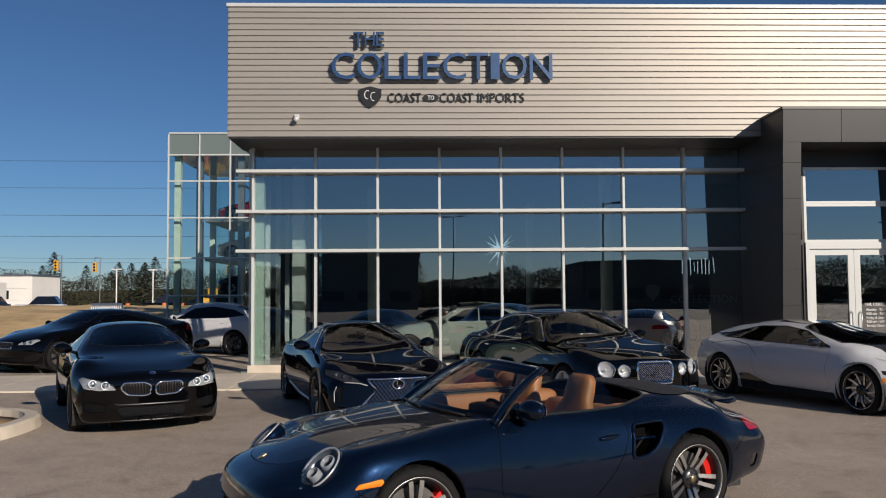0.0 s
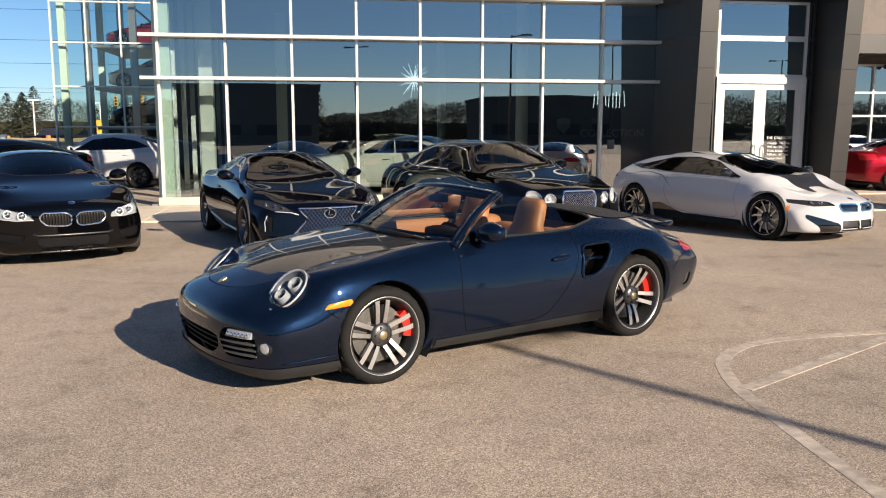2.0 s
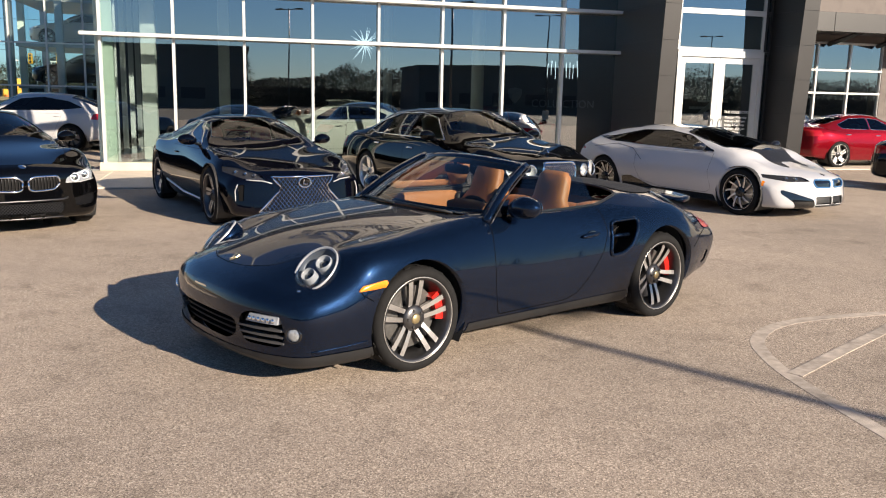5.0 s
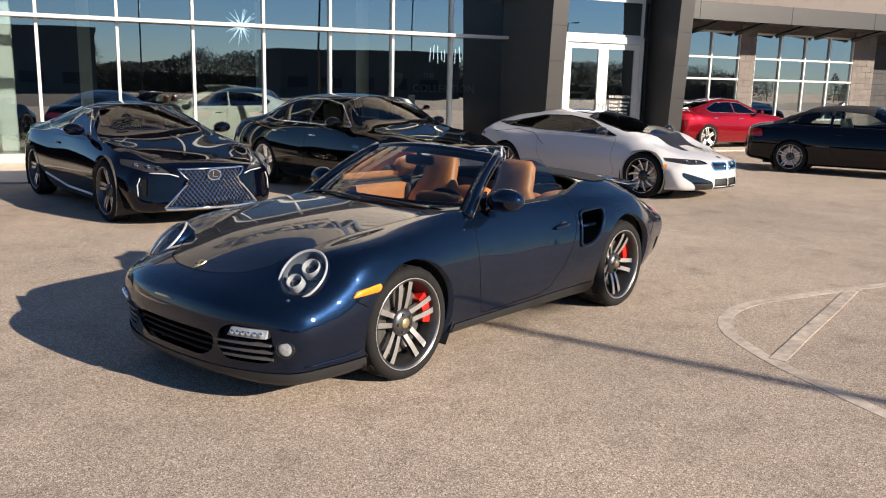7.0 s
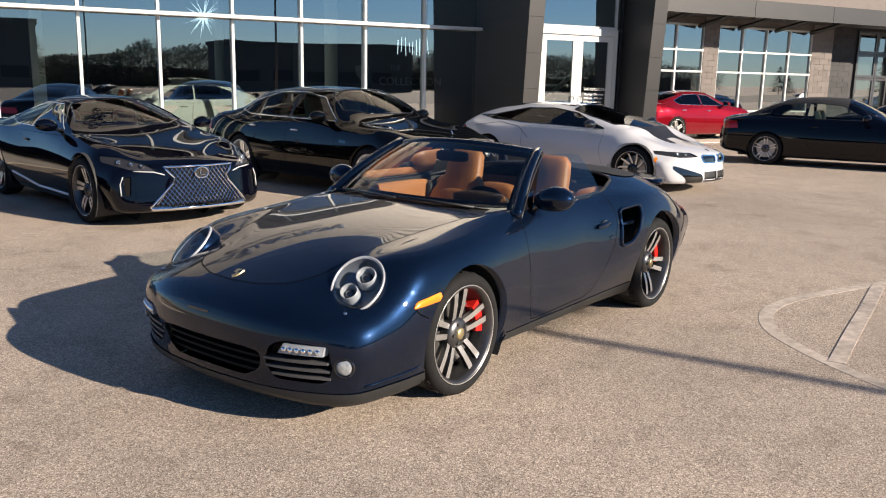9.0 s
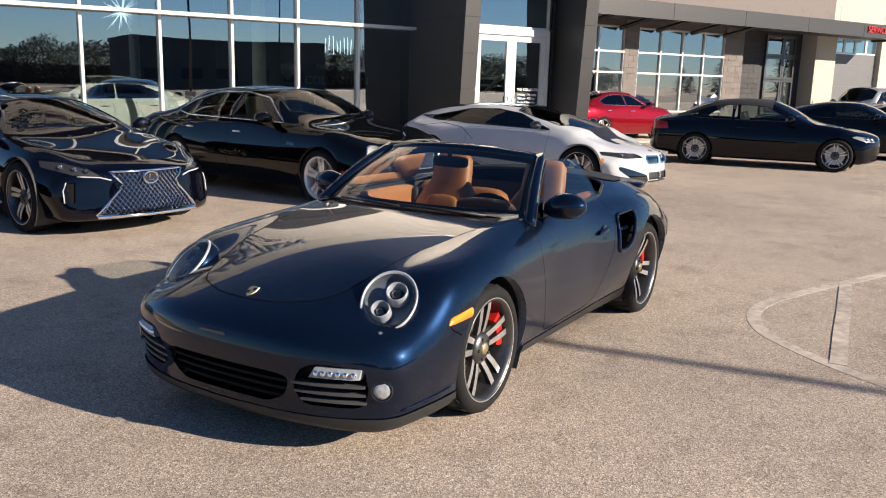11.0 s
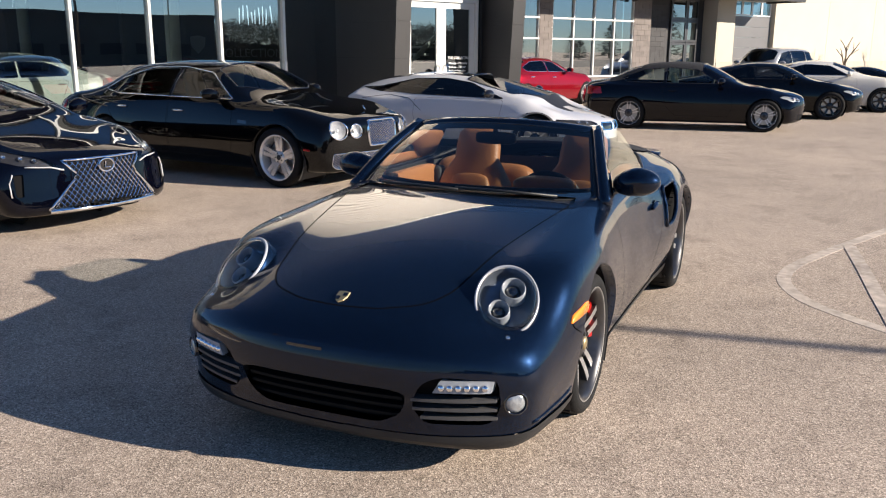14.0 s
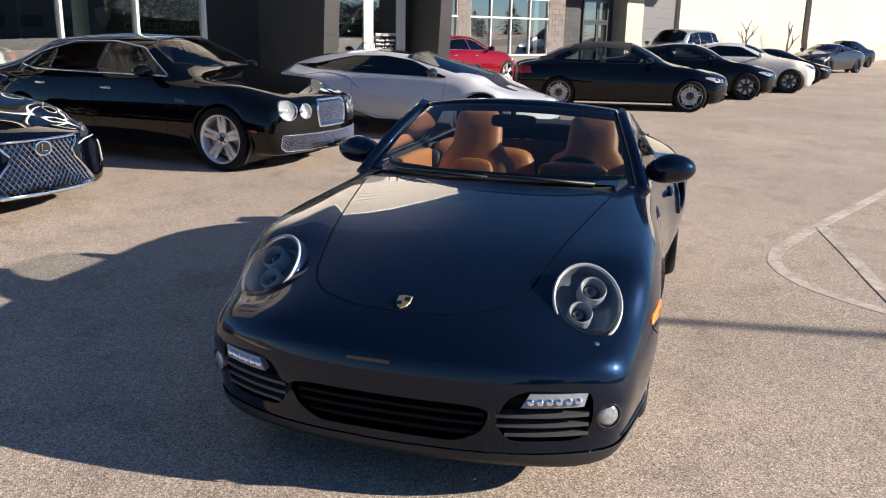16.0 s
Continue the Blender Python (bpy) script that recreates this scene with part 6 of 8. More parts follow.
    part("dashboard", bm, M_TAN, car, "tan leather dashboard", True)
    bm = cushion(0.72, 0.86, -0.52, -0.20, 0.86, 0.945, 0.015)
    part("instrument_hood", bm, M_TAN, car, smooth=True)
    steering_wheel(car, 0.92, -0.36, 0.80, M_CABIN)
    part("console", cushion(0.78, 1.7, -0.09, 0.09, 0.3, 0.60, 0.01), M_CABIN, car, smooth=True)
    part("floor_pan", box(-0.6, 3.1, -0.62, 0.62, 0.15, 0.2), M_CABIN, car)
    for x in (0.0, 2.35):
        for s in (-1, 1):
            bm2 = lathe([(0.0, s * 0.45), (0.375, s * 0.45), (0.388, s * 0.84)], 32)
            bmesh.ops.translate(bm2, verts=bm2.verts, vec=(x, 0, 0.345))
            bmesh.ops.delete(bm2, geom=[f for f in bm2.faces if f.calc_center_median().z < 0.14], context="FACES")
            part("arch_liner", bm2, M_CABIN, car)
    sk.finish("body", [M_BLUE, M_SEAM], car)
    sp = twin_spokes(5, 0.042, 0.027, M_SPOKE, M_GUN, 1.25, 90, dish=0.03)
    sp2 = twin_spokes(5, 0.042, 0.027, M_SPOKE, M_GUN, 1.25, 60, dish=0.045)
    wf = make_wheel("wheel", 0.324, 0.262, 0.235, sp, (M_RUBBER, M_GUN, M_CABIN, M_DARKDISC), M_CALIPER, M_BADGE)
    wr = make_wheel("wheel", 0.333, 0.264, 0.30, sp2, (M_RUBBER, M_GUN, M_CABIN, M_DARKDISC), M_CALIPER, M_BADGE)
    place_wheels(car, wf, 2.35, 1.49 - 0.02 + 0.0, 1.56 - 0.06, 0.324, wr, 0)
    remove_thing(wf)
    remove_thing(wr)
    return car


roadster = build_roadster()

# ---- parked cars: one builder for closed bodies ----
def body_spec(L, wb, ov, W, H, zn=0.72, zcw=0.98, belt=0.93, deck=1.0, tail=0.9, xc=0.45, xh=1.2, xre=2.35, xtb=3.2, roofw=0.56, zb=0.17, bow_f=0.42, bow_r=0.3, pf=None, pr=None, hips=0.0, crown=0.0, fender=0.0):
    """Section tables for a closed car from its main measures."""
    h, xf, xr = W / 2, -ov, L - ov
    xm = (xh + xre) / 2
    return dict(
        xf=xf, xr=xr, bow_f=bow_f, bow_r=bow_r, fade_f=0.9, fade_r=0.9, pow_f=2.3,
        pf=pf or ((0.12, 0.12), (0.22, 0.05), (0.35, 0.01), (0.5, 0.0), (0.6, 0.01), (0.7, 0.04), (0.85, 0.09)),
        pr=pr or ((0.2, 0.10), (0.35, 0.02), (0.55, 0.0), (0.75, 0.03), (0.95, 0.08), (1.1, 0.12)),
        upper=belt + 0.10,
        zb=((xf, zb + 0.02), (0, zb), (wb, zb), (xr, zb + 0.1)),
        wr=((xf, h - 0.11), (0, h - 0.06), (wb * 0.5, h - 0.075), (wb, h - 0.05), (xr, h - 0.12)),
        zr=((xf, zb + 0.11), (0, zb + 0.11), (wb, zb + 0.12), (xr, zb + 0.2)),
        wm=((xf, h - 0.07), (xf + 0.4, h - 0.02), (0, h), (wb * 0.5, h - 0.02), (wb, h + hips), (xr - 0.5, h - 0.03), (xr, h - 0.09)),
        zm=((xf, 0.46), (0, 0.56), (wb * 0.5, 0.56), (wb, 0.62), (xr, 0.66)),
        ws=((xf, h - 0.13), (0, h - 0.08), (wb * 0.5, h - 0.085), (wb, h - 0.07), (xr, h - 0.16)),
        zs=((xf, zn - 0.14), (xf + 0.35, zn - 0.04), (0, zn + 0.06 + fender), (xc + 0.2, belt - 0.09), (wb * 0.6, belt - 0.075), (wb, belt - 0.03 + fender), (xr - 0.4, tail - 0.06), (xr, tail - 0.14)),
        wd=((xf, h - 0.26), (0, h - 0.2), (xc, h - 0.17), (xh, h - 0.125), (wb * 0.7, h - 0.12), (xtb, h - 0.17), (xr, h - 0.27)),
        zd=((xf, zn - 0.08), (xf + 0.25, zn), (0, zn + 0.6 * (zcw - zn) + fender), (xc + 0.1, belt - 0.005), (wb * 0.6, belt + 0.01), (xtb, belt + 0.02), (xr - 0.3, tail), (xr, tail - 0.07)),
        wg=((xf, h * 0.5), (0, h * 0.58), (xc, h - 0.25), (xc + 0.3, h - 0.245), (xh + 0.05, roofw + 0.02), (xm, roofw), (xre, roofw - 0.02), (xtb, roofw - 0.03), (xr, h * 0.5)),
        zg=((xf, zn - 0.065), (xf + 0.2, zn + 0.005), (0, zn + 0.62 * (zcw - zn)), (xc - 0.05, zcw - 0.035), (xc + 0.22, zcw + 0.03), (xh + 0.1, H - 0.115), (xm, H - 0.075), (xre, H - 0.12), (xtb - 0.12, deck + 0.04), (xtb + 0.1, deck - 0.015), (xr - 0.15, tail), (xr, tail - 0.05)),
        wt=((xf, h * 0.25), (0, h * 0.28), (xc, h * 0.34), (xm, roofw * 0.55), (xtb, roofw * 0.5), (xr, h * 0.25)),
        zt=((xf, zn - 0.055), (xf + 0.18, zn + 0.02), (0, zn + 0.68 * (zcw - zn)), (xc - 0.06, zcw), (xc + 0.1, zcw + 0.05), (xh - 0.03, H - 0.045), (xm, H - 0.02), (xre, H - 0.07), (xtb - 0.05, deck + 0.03), (xtb + 0.1, deck), (xr - 0.12, tail + 0.015), (xr, tail - 0.04)),
        zc=((xf, zn - 0.05), (xf + 0.17, zn + 0.025), (0, zn + 0.7 * (zcw - zn) + crown), (xc - 0.07, zcw + 0.01), (xc + 0.08, zcw + 0.06), (xh - 0.06, H - 0.03), (xm, H), (xre, H - 0.05), (xtb - 0.03, deck + 0.035), (xtb + 0.1, deck + 0.006), (xr - 0.1, tail + 0.02), (xr, tail - 0.035)),
    )


def both(poly):
    return ((-1, flip(poly)), (1, poly))


class Car:
    """A parked car under construction: skin, common parts, then its own details."""

    def __init__(self, name, label, pose_m, spec, paint_m, k, per=5, step=0.05):
        self.k, self.paint, self.spec = k, paint_m, spec
        self.car = thing(name, pose_m, label, "car")
        self.sk = Skin(spec, per, step)
        self.W = max(v for _, v in spec["wm"])

    def arches(self, wb, r, hz=0.34, rr=None):
        self.wb = wb
        for s in (-1, 1):
            self.sk.arch(0, hz, r, s)
            self.sk.arch(wb, hz, rr or r, s)
            for x in (0, wb):
                bm = lathe([(0.0, s * 0.42), (r * 1.02, s * 0.42), (r * 1.06, s * (self.W - 0.04))], 28)
                bmesh.ops.translate(bm, verts=bm.verts, vec=(x, 0, hz))
                bmesh.ops.delete(bm, geom=[f for f in bm.faces if f.calc_center_median().z < 0.13], context="FACES")
                part("arch_liner", bm, M_CABIN, self.car)

    def glaze(self, side, screen, rear, glass_side=None, glass=None, chrome=None, split=None):
        """Side windows as outlines in (x, z), windscreen and rear window as outlines in (x, y)."""
        gs, gl = glass_side or M_GLASS_TINT, glass or M_GLASS_CAR
        for s in (-1, 1):
            for poly in side:
                f = self.sk.cut(poly, "y", s, (-1.2, -0.3) if s < 0 else (0.3, 1.2))
                if f:
                    self.sk.take(f, "side_window", gs, self.car, "", -0.004, relax=60, bulge=0.008)
                self.sk.bar("window_trim", poly, "y", s, 0.007, chrome or M_GLOSSBLK, self.car, "", 0.0, True)
        for nm, poly, g in (("windscreen", screen, gl), ("rear_window", rear, gs)):
            if poly:
                f = self.sk.cut(poly, "z", 1, (0.75, 2))
                if f:
                    self.sk.take(f, nm, g, self.car, "", -0.003, relax=400, bulge=0.05)
                self.sk.bar(nm + "_seal", poly, "z", 1, 0.010, M_GLOSSBLK, self.car, "", -0.002, True)

    def doors(self, polys, handles=(), handle_m=None):
        for s in (-1, 1):
            for poly in polys:
                f = self.sk.cut(poly, "y", s, (-1.2, -0.45) if s < 0 else (0.45, 1.2))
                d = self.sk.take(self.sk.seam(f, 0.004), "door", self.paint, self.car)
            for x, z in handles:
                p, n = self.sk.hit("y", s, x, z)
                e = ellipsoid((0, 0, 0), (0.10, 0.016, 0.016), 12, 8)
                e.transform(Matrix.Translation(p + n * 0.008))
                part("door_handle", e, handle_m or self.paint, self.car, smooth=True)

    def bonnet(self, poly):
        self.sk.take(self.sk.seam(self.sk.cut(poly, "z", 1, (0.4, 1.2)), 0.004), "bonnet", self.paint, self.car, relax=40)

    def patch(self, name, poly, axis, side, material, depth=None, push=0.0, label=""):
        f = self.sk.cut(poly, axis, side, depth)
        if f:
            return self.sk.take(f, name, material, self.car, label, push)

    def lamp(self, poly, projectors=(), label="clear headlight", back=None, depth=(-2, 0.2)):
        """Headlights from an outline in (y, z) seen from the front, on both sides."""
        for s, pl in both(poly):
            pl = rounded(pl, 0.012, 2)
            f = self.sk.cut(pl, "x", -1, depth)
            if not f:
                continue
            bowl = bmesh.new()
            vm = {}
            for q in f:
                vs = []
                for v in q.verts:
                    if v not in vm:
                        vm[v] = bowl.verts.new(v.co + Vector((0.045, 0, 0)))
                    vs.append(vm[v])
                bowl.faces.new(vs)
            ln = self.sk.take(f, "headlight", M_LENS, self.car, label, 0.003)
            sheet("reflector", bowl, back or M_LAMPDARK, ln, (-1, 0, 0))
            for y, z, r in projectors:
                p, n = self.sk.hit("x", -1, s * y, z)
                pr = lathe([(0, -0.028), (r * 0.5, -0.024), (r * 0.85, -0.01), (r * 0.9, 0.0), (r, -0.012), (r * 1.08, 0.0), (r * 1.05, 0.04)], 20)
                pr.transform(Matrix.Translation(p + Vector((0.035, 0, 0))) @ pose(0, 0, 0, 0, 0, -90 - s * 14))
                part("projector", pr, M_REFL, ln, smooth=True)

    def mesh_grille(self, name, poly, material, back=-0.03, pitch=0.035, r=0.004, rise=1.0, frame=None, frame_r=0.01, label="", depth=(-2, 0.4), lift=-0.012, straight=False):
        """A recessed dark field with a lattice of bars and a frame."""
        f = self.sk.cut(poly, "x", -1, depth)
        if f:
            self.sk.take(f, name, M_MESH, self.car, label, back)
        y0, y1 = min(p[0] for p in poly), max(p[0] for p in poly)
        z0, z1 = min(p[1] for p in poly), max(p[1] for p in poly)
        lat = bmesh.new()
        span = (z1 - z0) / rise
        n = int((y1 - y0 + span) / pitch) + 2
        for sgn in ((0,) if straight else (-1, 1)):
            for i in range(-1, n + 1):
                start = (y0 + i * pitch) if sgn <= 0 else (y0 - span + i * pitch)
                if sgn < 0:
                    a, b = (start, z0), (start - span, z1)
                elif sgn > 0:
                    a, b = (start, z0), (start + span, z1)
                else:
                    a, b = (start, z0), (start, z1)
                run = []
                steps = 26
                for j in range(steps + 1):
                    u, v = a[0] + (b[0] - a[0]) * j / steps, a[1] + (b[1] - a[1]) * j / steps
                    if self.sk.inside(poly, u, v):
                        p, nn = self.sk.hit("x", -1, u, v)
                        run.append(p + Vector((-lift, 0, 0)))
                    else:
                        if len(run) > 1:
                            tube(run, r, 4, bm=lat)
                        run = []
                if len(run) > 1:
                    tube(run, r, 4, bm=lat)
        g = part("grille_lattice", lat, material, self.car)
        g["kind"] = "stuff"
        if frame:
            self.sk.bar("grille_frame", poly, "x", -1, frame_r, frame, self.car, "", 0.0, True)

    def cabin(self, seat_m, x1=1.35, x2=2.15, z=0.32, dash_x=0.75, dash_z=0.93, wheel_y=-0.37, rows=2, tall=0.62):
        w = self.W
        part("floor_pan", box(-0.5, self.wb + 0.5, -w + 0.25, w - 0.25, 0.2, 0.26), M_CABIN, self.car)
        part("dashboard", cushion(dash_x - 0.3, dash_x + 0.12, -w + 0.22, w - 0.22, 0.55, dash_z, 0.01), M_CABIN, self.car, smooth=True)
        for s in (-1, 1):
            part("door_lining", cushion(dash_x, x2 + 0.4, s * (w - 0.2) - 0.03, s * (w - 0.2) + 0.03, 0.3, 0.88, 0.0), M_CABIN, self.car, smooth=True)
            seat_set(self.car, x1, s * 0.37, z, seat_m, seat_m, tall, 0.52)
        if rows > 1:
            part("rear_bench", cushion(x2 + 0.1, x2 + 0.28, -w + 0.3, w - 0.3, z, z + 0.62, 0.02), seat_m, self.car, smooth=True)
        steering_wheel(self.car, dash_x + 0.2, wheel_y, dash_z - 0.06, M_CABIN)

    def mirrors(self, x, y, z, m=None, size=0.95):
        for s in (-1, 1):
            door_mirror(self.car, x, s * y, z, s, m or self.paint, size)

    def tail(self, poly, axis="y", lens=None, depth=None):
        for s in (-1, 1):
            if axis == "y":
                self.patch("tail_lamp", poly, "y", s, lens or M_RED_LENS, (-1.2, -0.4) if s < 0 else (0.4, 1.2), 0.004, "red tail lamp")

    def done(self, wheel, track, hz, rear=None, mats=None):
        part("under_tray", box(-0.5, self.wb + 0.6, -0.55, 0.55, 0.16, 0.20), M_CABIN, self.car)
        place_wheels(self.car, wheel, self.wb, track, track, hz, rear)
        self.sk.finish("body", [self.paint, M_SEAM], self.car)
        return self.car


M_FACET = mat("faceted_lamp_bowl", (0.48, 0.49, 0.51), 0.25, 0.3, vary=0.3, scale=60, bump=0.6, bscale=70)
M_BRIGHTALLOY = mat("polished_alloy", (0.82, 0.82, 0.82), 0.24, 0.6, vary=0.06, scale=20)
M_REFLW = mat("white_lamp_blade", (0.5, 0.5, 0.51), 0.25, 0.3, coat=0.5)
M_NAVY = paint("black_blue_paint", (0.0009, 0.0011, 0.003), (0.0016, 0.0022, 0.008), 0.0, 0.4)
M_BLACKP = paint("black_paint", (0.0012, 0.0012, 0.0014), (0.002, 0.002, 0.0025), 0.0, 0.4)
M_WHITEP = paint("pearl_white_paint", (0.50, 0.50, 0.515), (0.56, 0.56, 0.58), 0.0, 0.3)
M_REDP = paint("red_paint", (0.15, 0.003, 0.008), (0.24, 0.008, 0.016), 0.25, 0.3)
M_IVORY = paint("ivory_paint", (0.55, 0.53, 0.48), (0.62, 0.60, 0.55), 0.0, 0.3)
M_GREYP = paint("dark_grey_paint", (0.02, 0.023, 0.028), (0.04, 0.045, 0.055), 0.4, 0.3)
M_SILVERP = paint("silver_paint", (0.32, 0.33, 0.34), (0.5, 0.5, 0.52), 0.6, 0.3)

W_MATS = (M_RUBBER, M_ALU, M_CABIN, M_DISC)
W_DARK = (M_RUBBER, M_GUN, M_CABIN, M_DISC)
W_TEN = make_wheel("wheel", 0.355, 0.275, 0.25, twin_spokes(5, 0.036, 0.038, M_ALU, M_GUN, 1.1, 90, 0.05), W_DARK)
W_FIVE = make_wheel("wheel", 0.36, 0.275, 0.26, twin_spokes(5, 0.036, 0.046, M_BRIGHTALLOY, M_ALU, 1.2, 90, dish=0.02), (M_RUBBER, M_BRIGHTALLOY, M_CABIN, M_DISC))
W_TURB = make_wheel("wheel", 0.345, 0.265, 0.20, twin_spokes(10, 0.0, 0.028, M_ALU, M_BLKALLOY, 1.1, 90, 0.09, single=True), (M_RUBBER, M_BLKALLOY, M_CABIN, M_DISC))
W_STAR = make_wheel("wheel", 0.335, 0.250, 0.23, twin_spokes(5, 0.034, 0.017, M_ALU, M_GUN, 1.3, 90), W_DARK)
W_BLACK = make_wheel("wheel", 0.345, 0.26, 0.24, twin_spokes(7, 0.0, 0.04, M_BLKALLOY, M_BLKALLOY, 1.3, 90, single=True), (M_RUBBER, M_BLKALLOY, M_CABIN, M_DISC))


def build_dark_coupe():
    """Black-blue coupe with a spindle mesh grille."""
    sp = body_spec(4.77, 2.87, 0.96, 1.92, 1.345, zn=0.73, zcw=0.96, belt=0.93, deck=1.02, tail=0.98, xc=0.42, xh=1.30, xre=2.2, xtb=3.25, roofw=0.54, zb=0.16, bow_f=0.40,
                   pf=((0.12, 0.06), (0.25, 0.0), (0.4, 0.02), (0.6, 0.05), (0.75, 0.08), (0.85, 0.14)), hips=0.02, fender=0.01)
    c = Car("coupe_car", "glossy black-blue coupe with a chrome-edged mesh grille", car_pose(-1.374, 11.59, -2.229, 14.33, 1, 0.93), sp, M_NAVY, "lc")
    c.arches(2.87, 0.385, 0.36, 0.39)
    c.glaze([rounded([(0.78, 0.955), (1.45, 1.235), (2.0, 1.25), (2.55, 1.14), (2.78, 1.02), (2.3, 0.965)], 0.04)],
            rounded([(0.50, 0.0), (0.56, -0.35), (0.80, -0.66), (1.32, -0.51), (1.24, 0.0), (1.32, 0.51), (0.80, 0.66), (0.56, 0.35)], 0.03),
            rounded([(2.35, -0.46), (2.3, 0), (2.35, 0.46), (3.1, 0.44), (3.16, 0), (3.1, -0.44)], 0.04), chrome=M_CHROME)
    c.doors([rounded([(0.62, 0.90), (0.60, 0.5), (0.66, 0.29), (1.75, 0.29), (1.92, 0.5), (2.05, 0.90)], 0.05)], [(1.8, 0.80)])
    c.bonnet(rounded([(0.40, -0.72), (0.0, -0.66), (-0.5, -0.50), (-0.70, -0.30), (-0.74, 0), (-0.70, 0.30), (-0.5, 0.50), (0.0, 0.66), (0.40, 0.72), (0.36, 0.35), (0.34, 0), (0.36, -0.35)], 0.05))
    c.lamp([(0.44, 0.615), (0.52, 0.675), (0.70, 0.745), (0.84, 0.76), (0.86, 0.69), (0.70, 0.625)], [(0.58, 0.66, 0.022), (0.66, 0.675, 0.022), (0.74, 0.69, 0.022)], "slim triple-projector headlight", M_LAMPDARK)
    for s in (-1, 1):
        c.sk.bar("lamp_blade", [(s * 0.40, 0.575), (s * 0.50, 0.605), (s * 0.68, 0.615)], "x", -1, 0.008, M_REFLW, c.car, "bright silver lamp blade", 0.006)
        c.sk.bar("corner_blade", [(s * 0.77, 0.56), (s * 0.80, 0.48), (s * 0.80, 0.36)], "x", -1, 0.007, M_REFLW, c.car, "", 0.004)
        c.patch("corner_vent", rounded([(s * 0.70, 0.56), (s * 0.77, 0.55), (s * 0.77, 0.36), (s * 0.72, 0.36)], 0.015), "x", -1, M_MESH, (-2, 0.2), -0.015)
        c.sk.bar("sill_blade", [(0.5, 0.25), (1.5, 0.25), (2.3, 0.36)], "y", s, 0.016, M_ALU, c.car)
    spindle = [(-0.40, 0.655), (0.40, 0.655), (0.37, 0.615), (0.30, 0.54), (0.33, 0.48), (0.56, 0.24), (0.52, 0.205), (-0.52, 0.205), (-0.56, 0.24), (-0.33, 0.48), (-0.30, 0.54), (-0.37, 0.615)]
    c.mesh_grille("grille", spindle, M_CHROME, pitch=0.05, r=0.0042, rise=1.3, frame=M_CHROME, frame_r=0.013, label="spindle-shaped mesh grille", lift=-0.006)
    c.sk.bar("grille_sill", [(-0.55, 0.222), (0.55, 0.222)], "x", -1, 0.022, M_CHROME, c.car, "thick chrome lower strip", 0.004)
    p, n = c.sk.hit("x", -1, 0, 0.585)
    e = lathe([(0.062, -0.006), (0.07, -0.014), (0.078, -0.006)], 28)
    e.transform(Matrix.Translation(p) @ pose(0, 0, 0, 0, 0, -90) @ Matrix.Diagonal((1.1, 1, 0.85, 1)))
    b = part("grille_badge", e, M_CHROME, c.car, smooth=True)
    d = lathe([(0.0, -0.004), (0.066, -0.004), (0.066, 0.004)], 24)
    d.transform(Matrix.Translation(p) @ pose(0, 0, 0, 0, 0, -90) @ Matrix.Diagonal((1.1, 1, 0.85, 1)))
    part("badge_plate", d, M_GLOSSBLK, b)
    t = tube([p + Vector((-0.012, 0.012, 0.035)), p + Vector((-0.012, 0.02, -0.02)), p + Vector((-0.012, -0.035, -0.022))], 0.006, 6)
    part("badge_stroke", t, M_CHROME, b)
    c.tail([(3.5, 0.72), (3.62, 0.84), (3.8, 0.83), (3.8, 0.70)])
    c.mirrors(0.86, 0.86, 1.02)
    c.cabin(M_REDLEATHER, 1.4, 2.2, 0.3, 0.82, 0.93)
    return c.done(W_TEN, 1.64, 0.355)


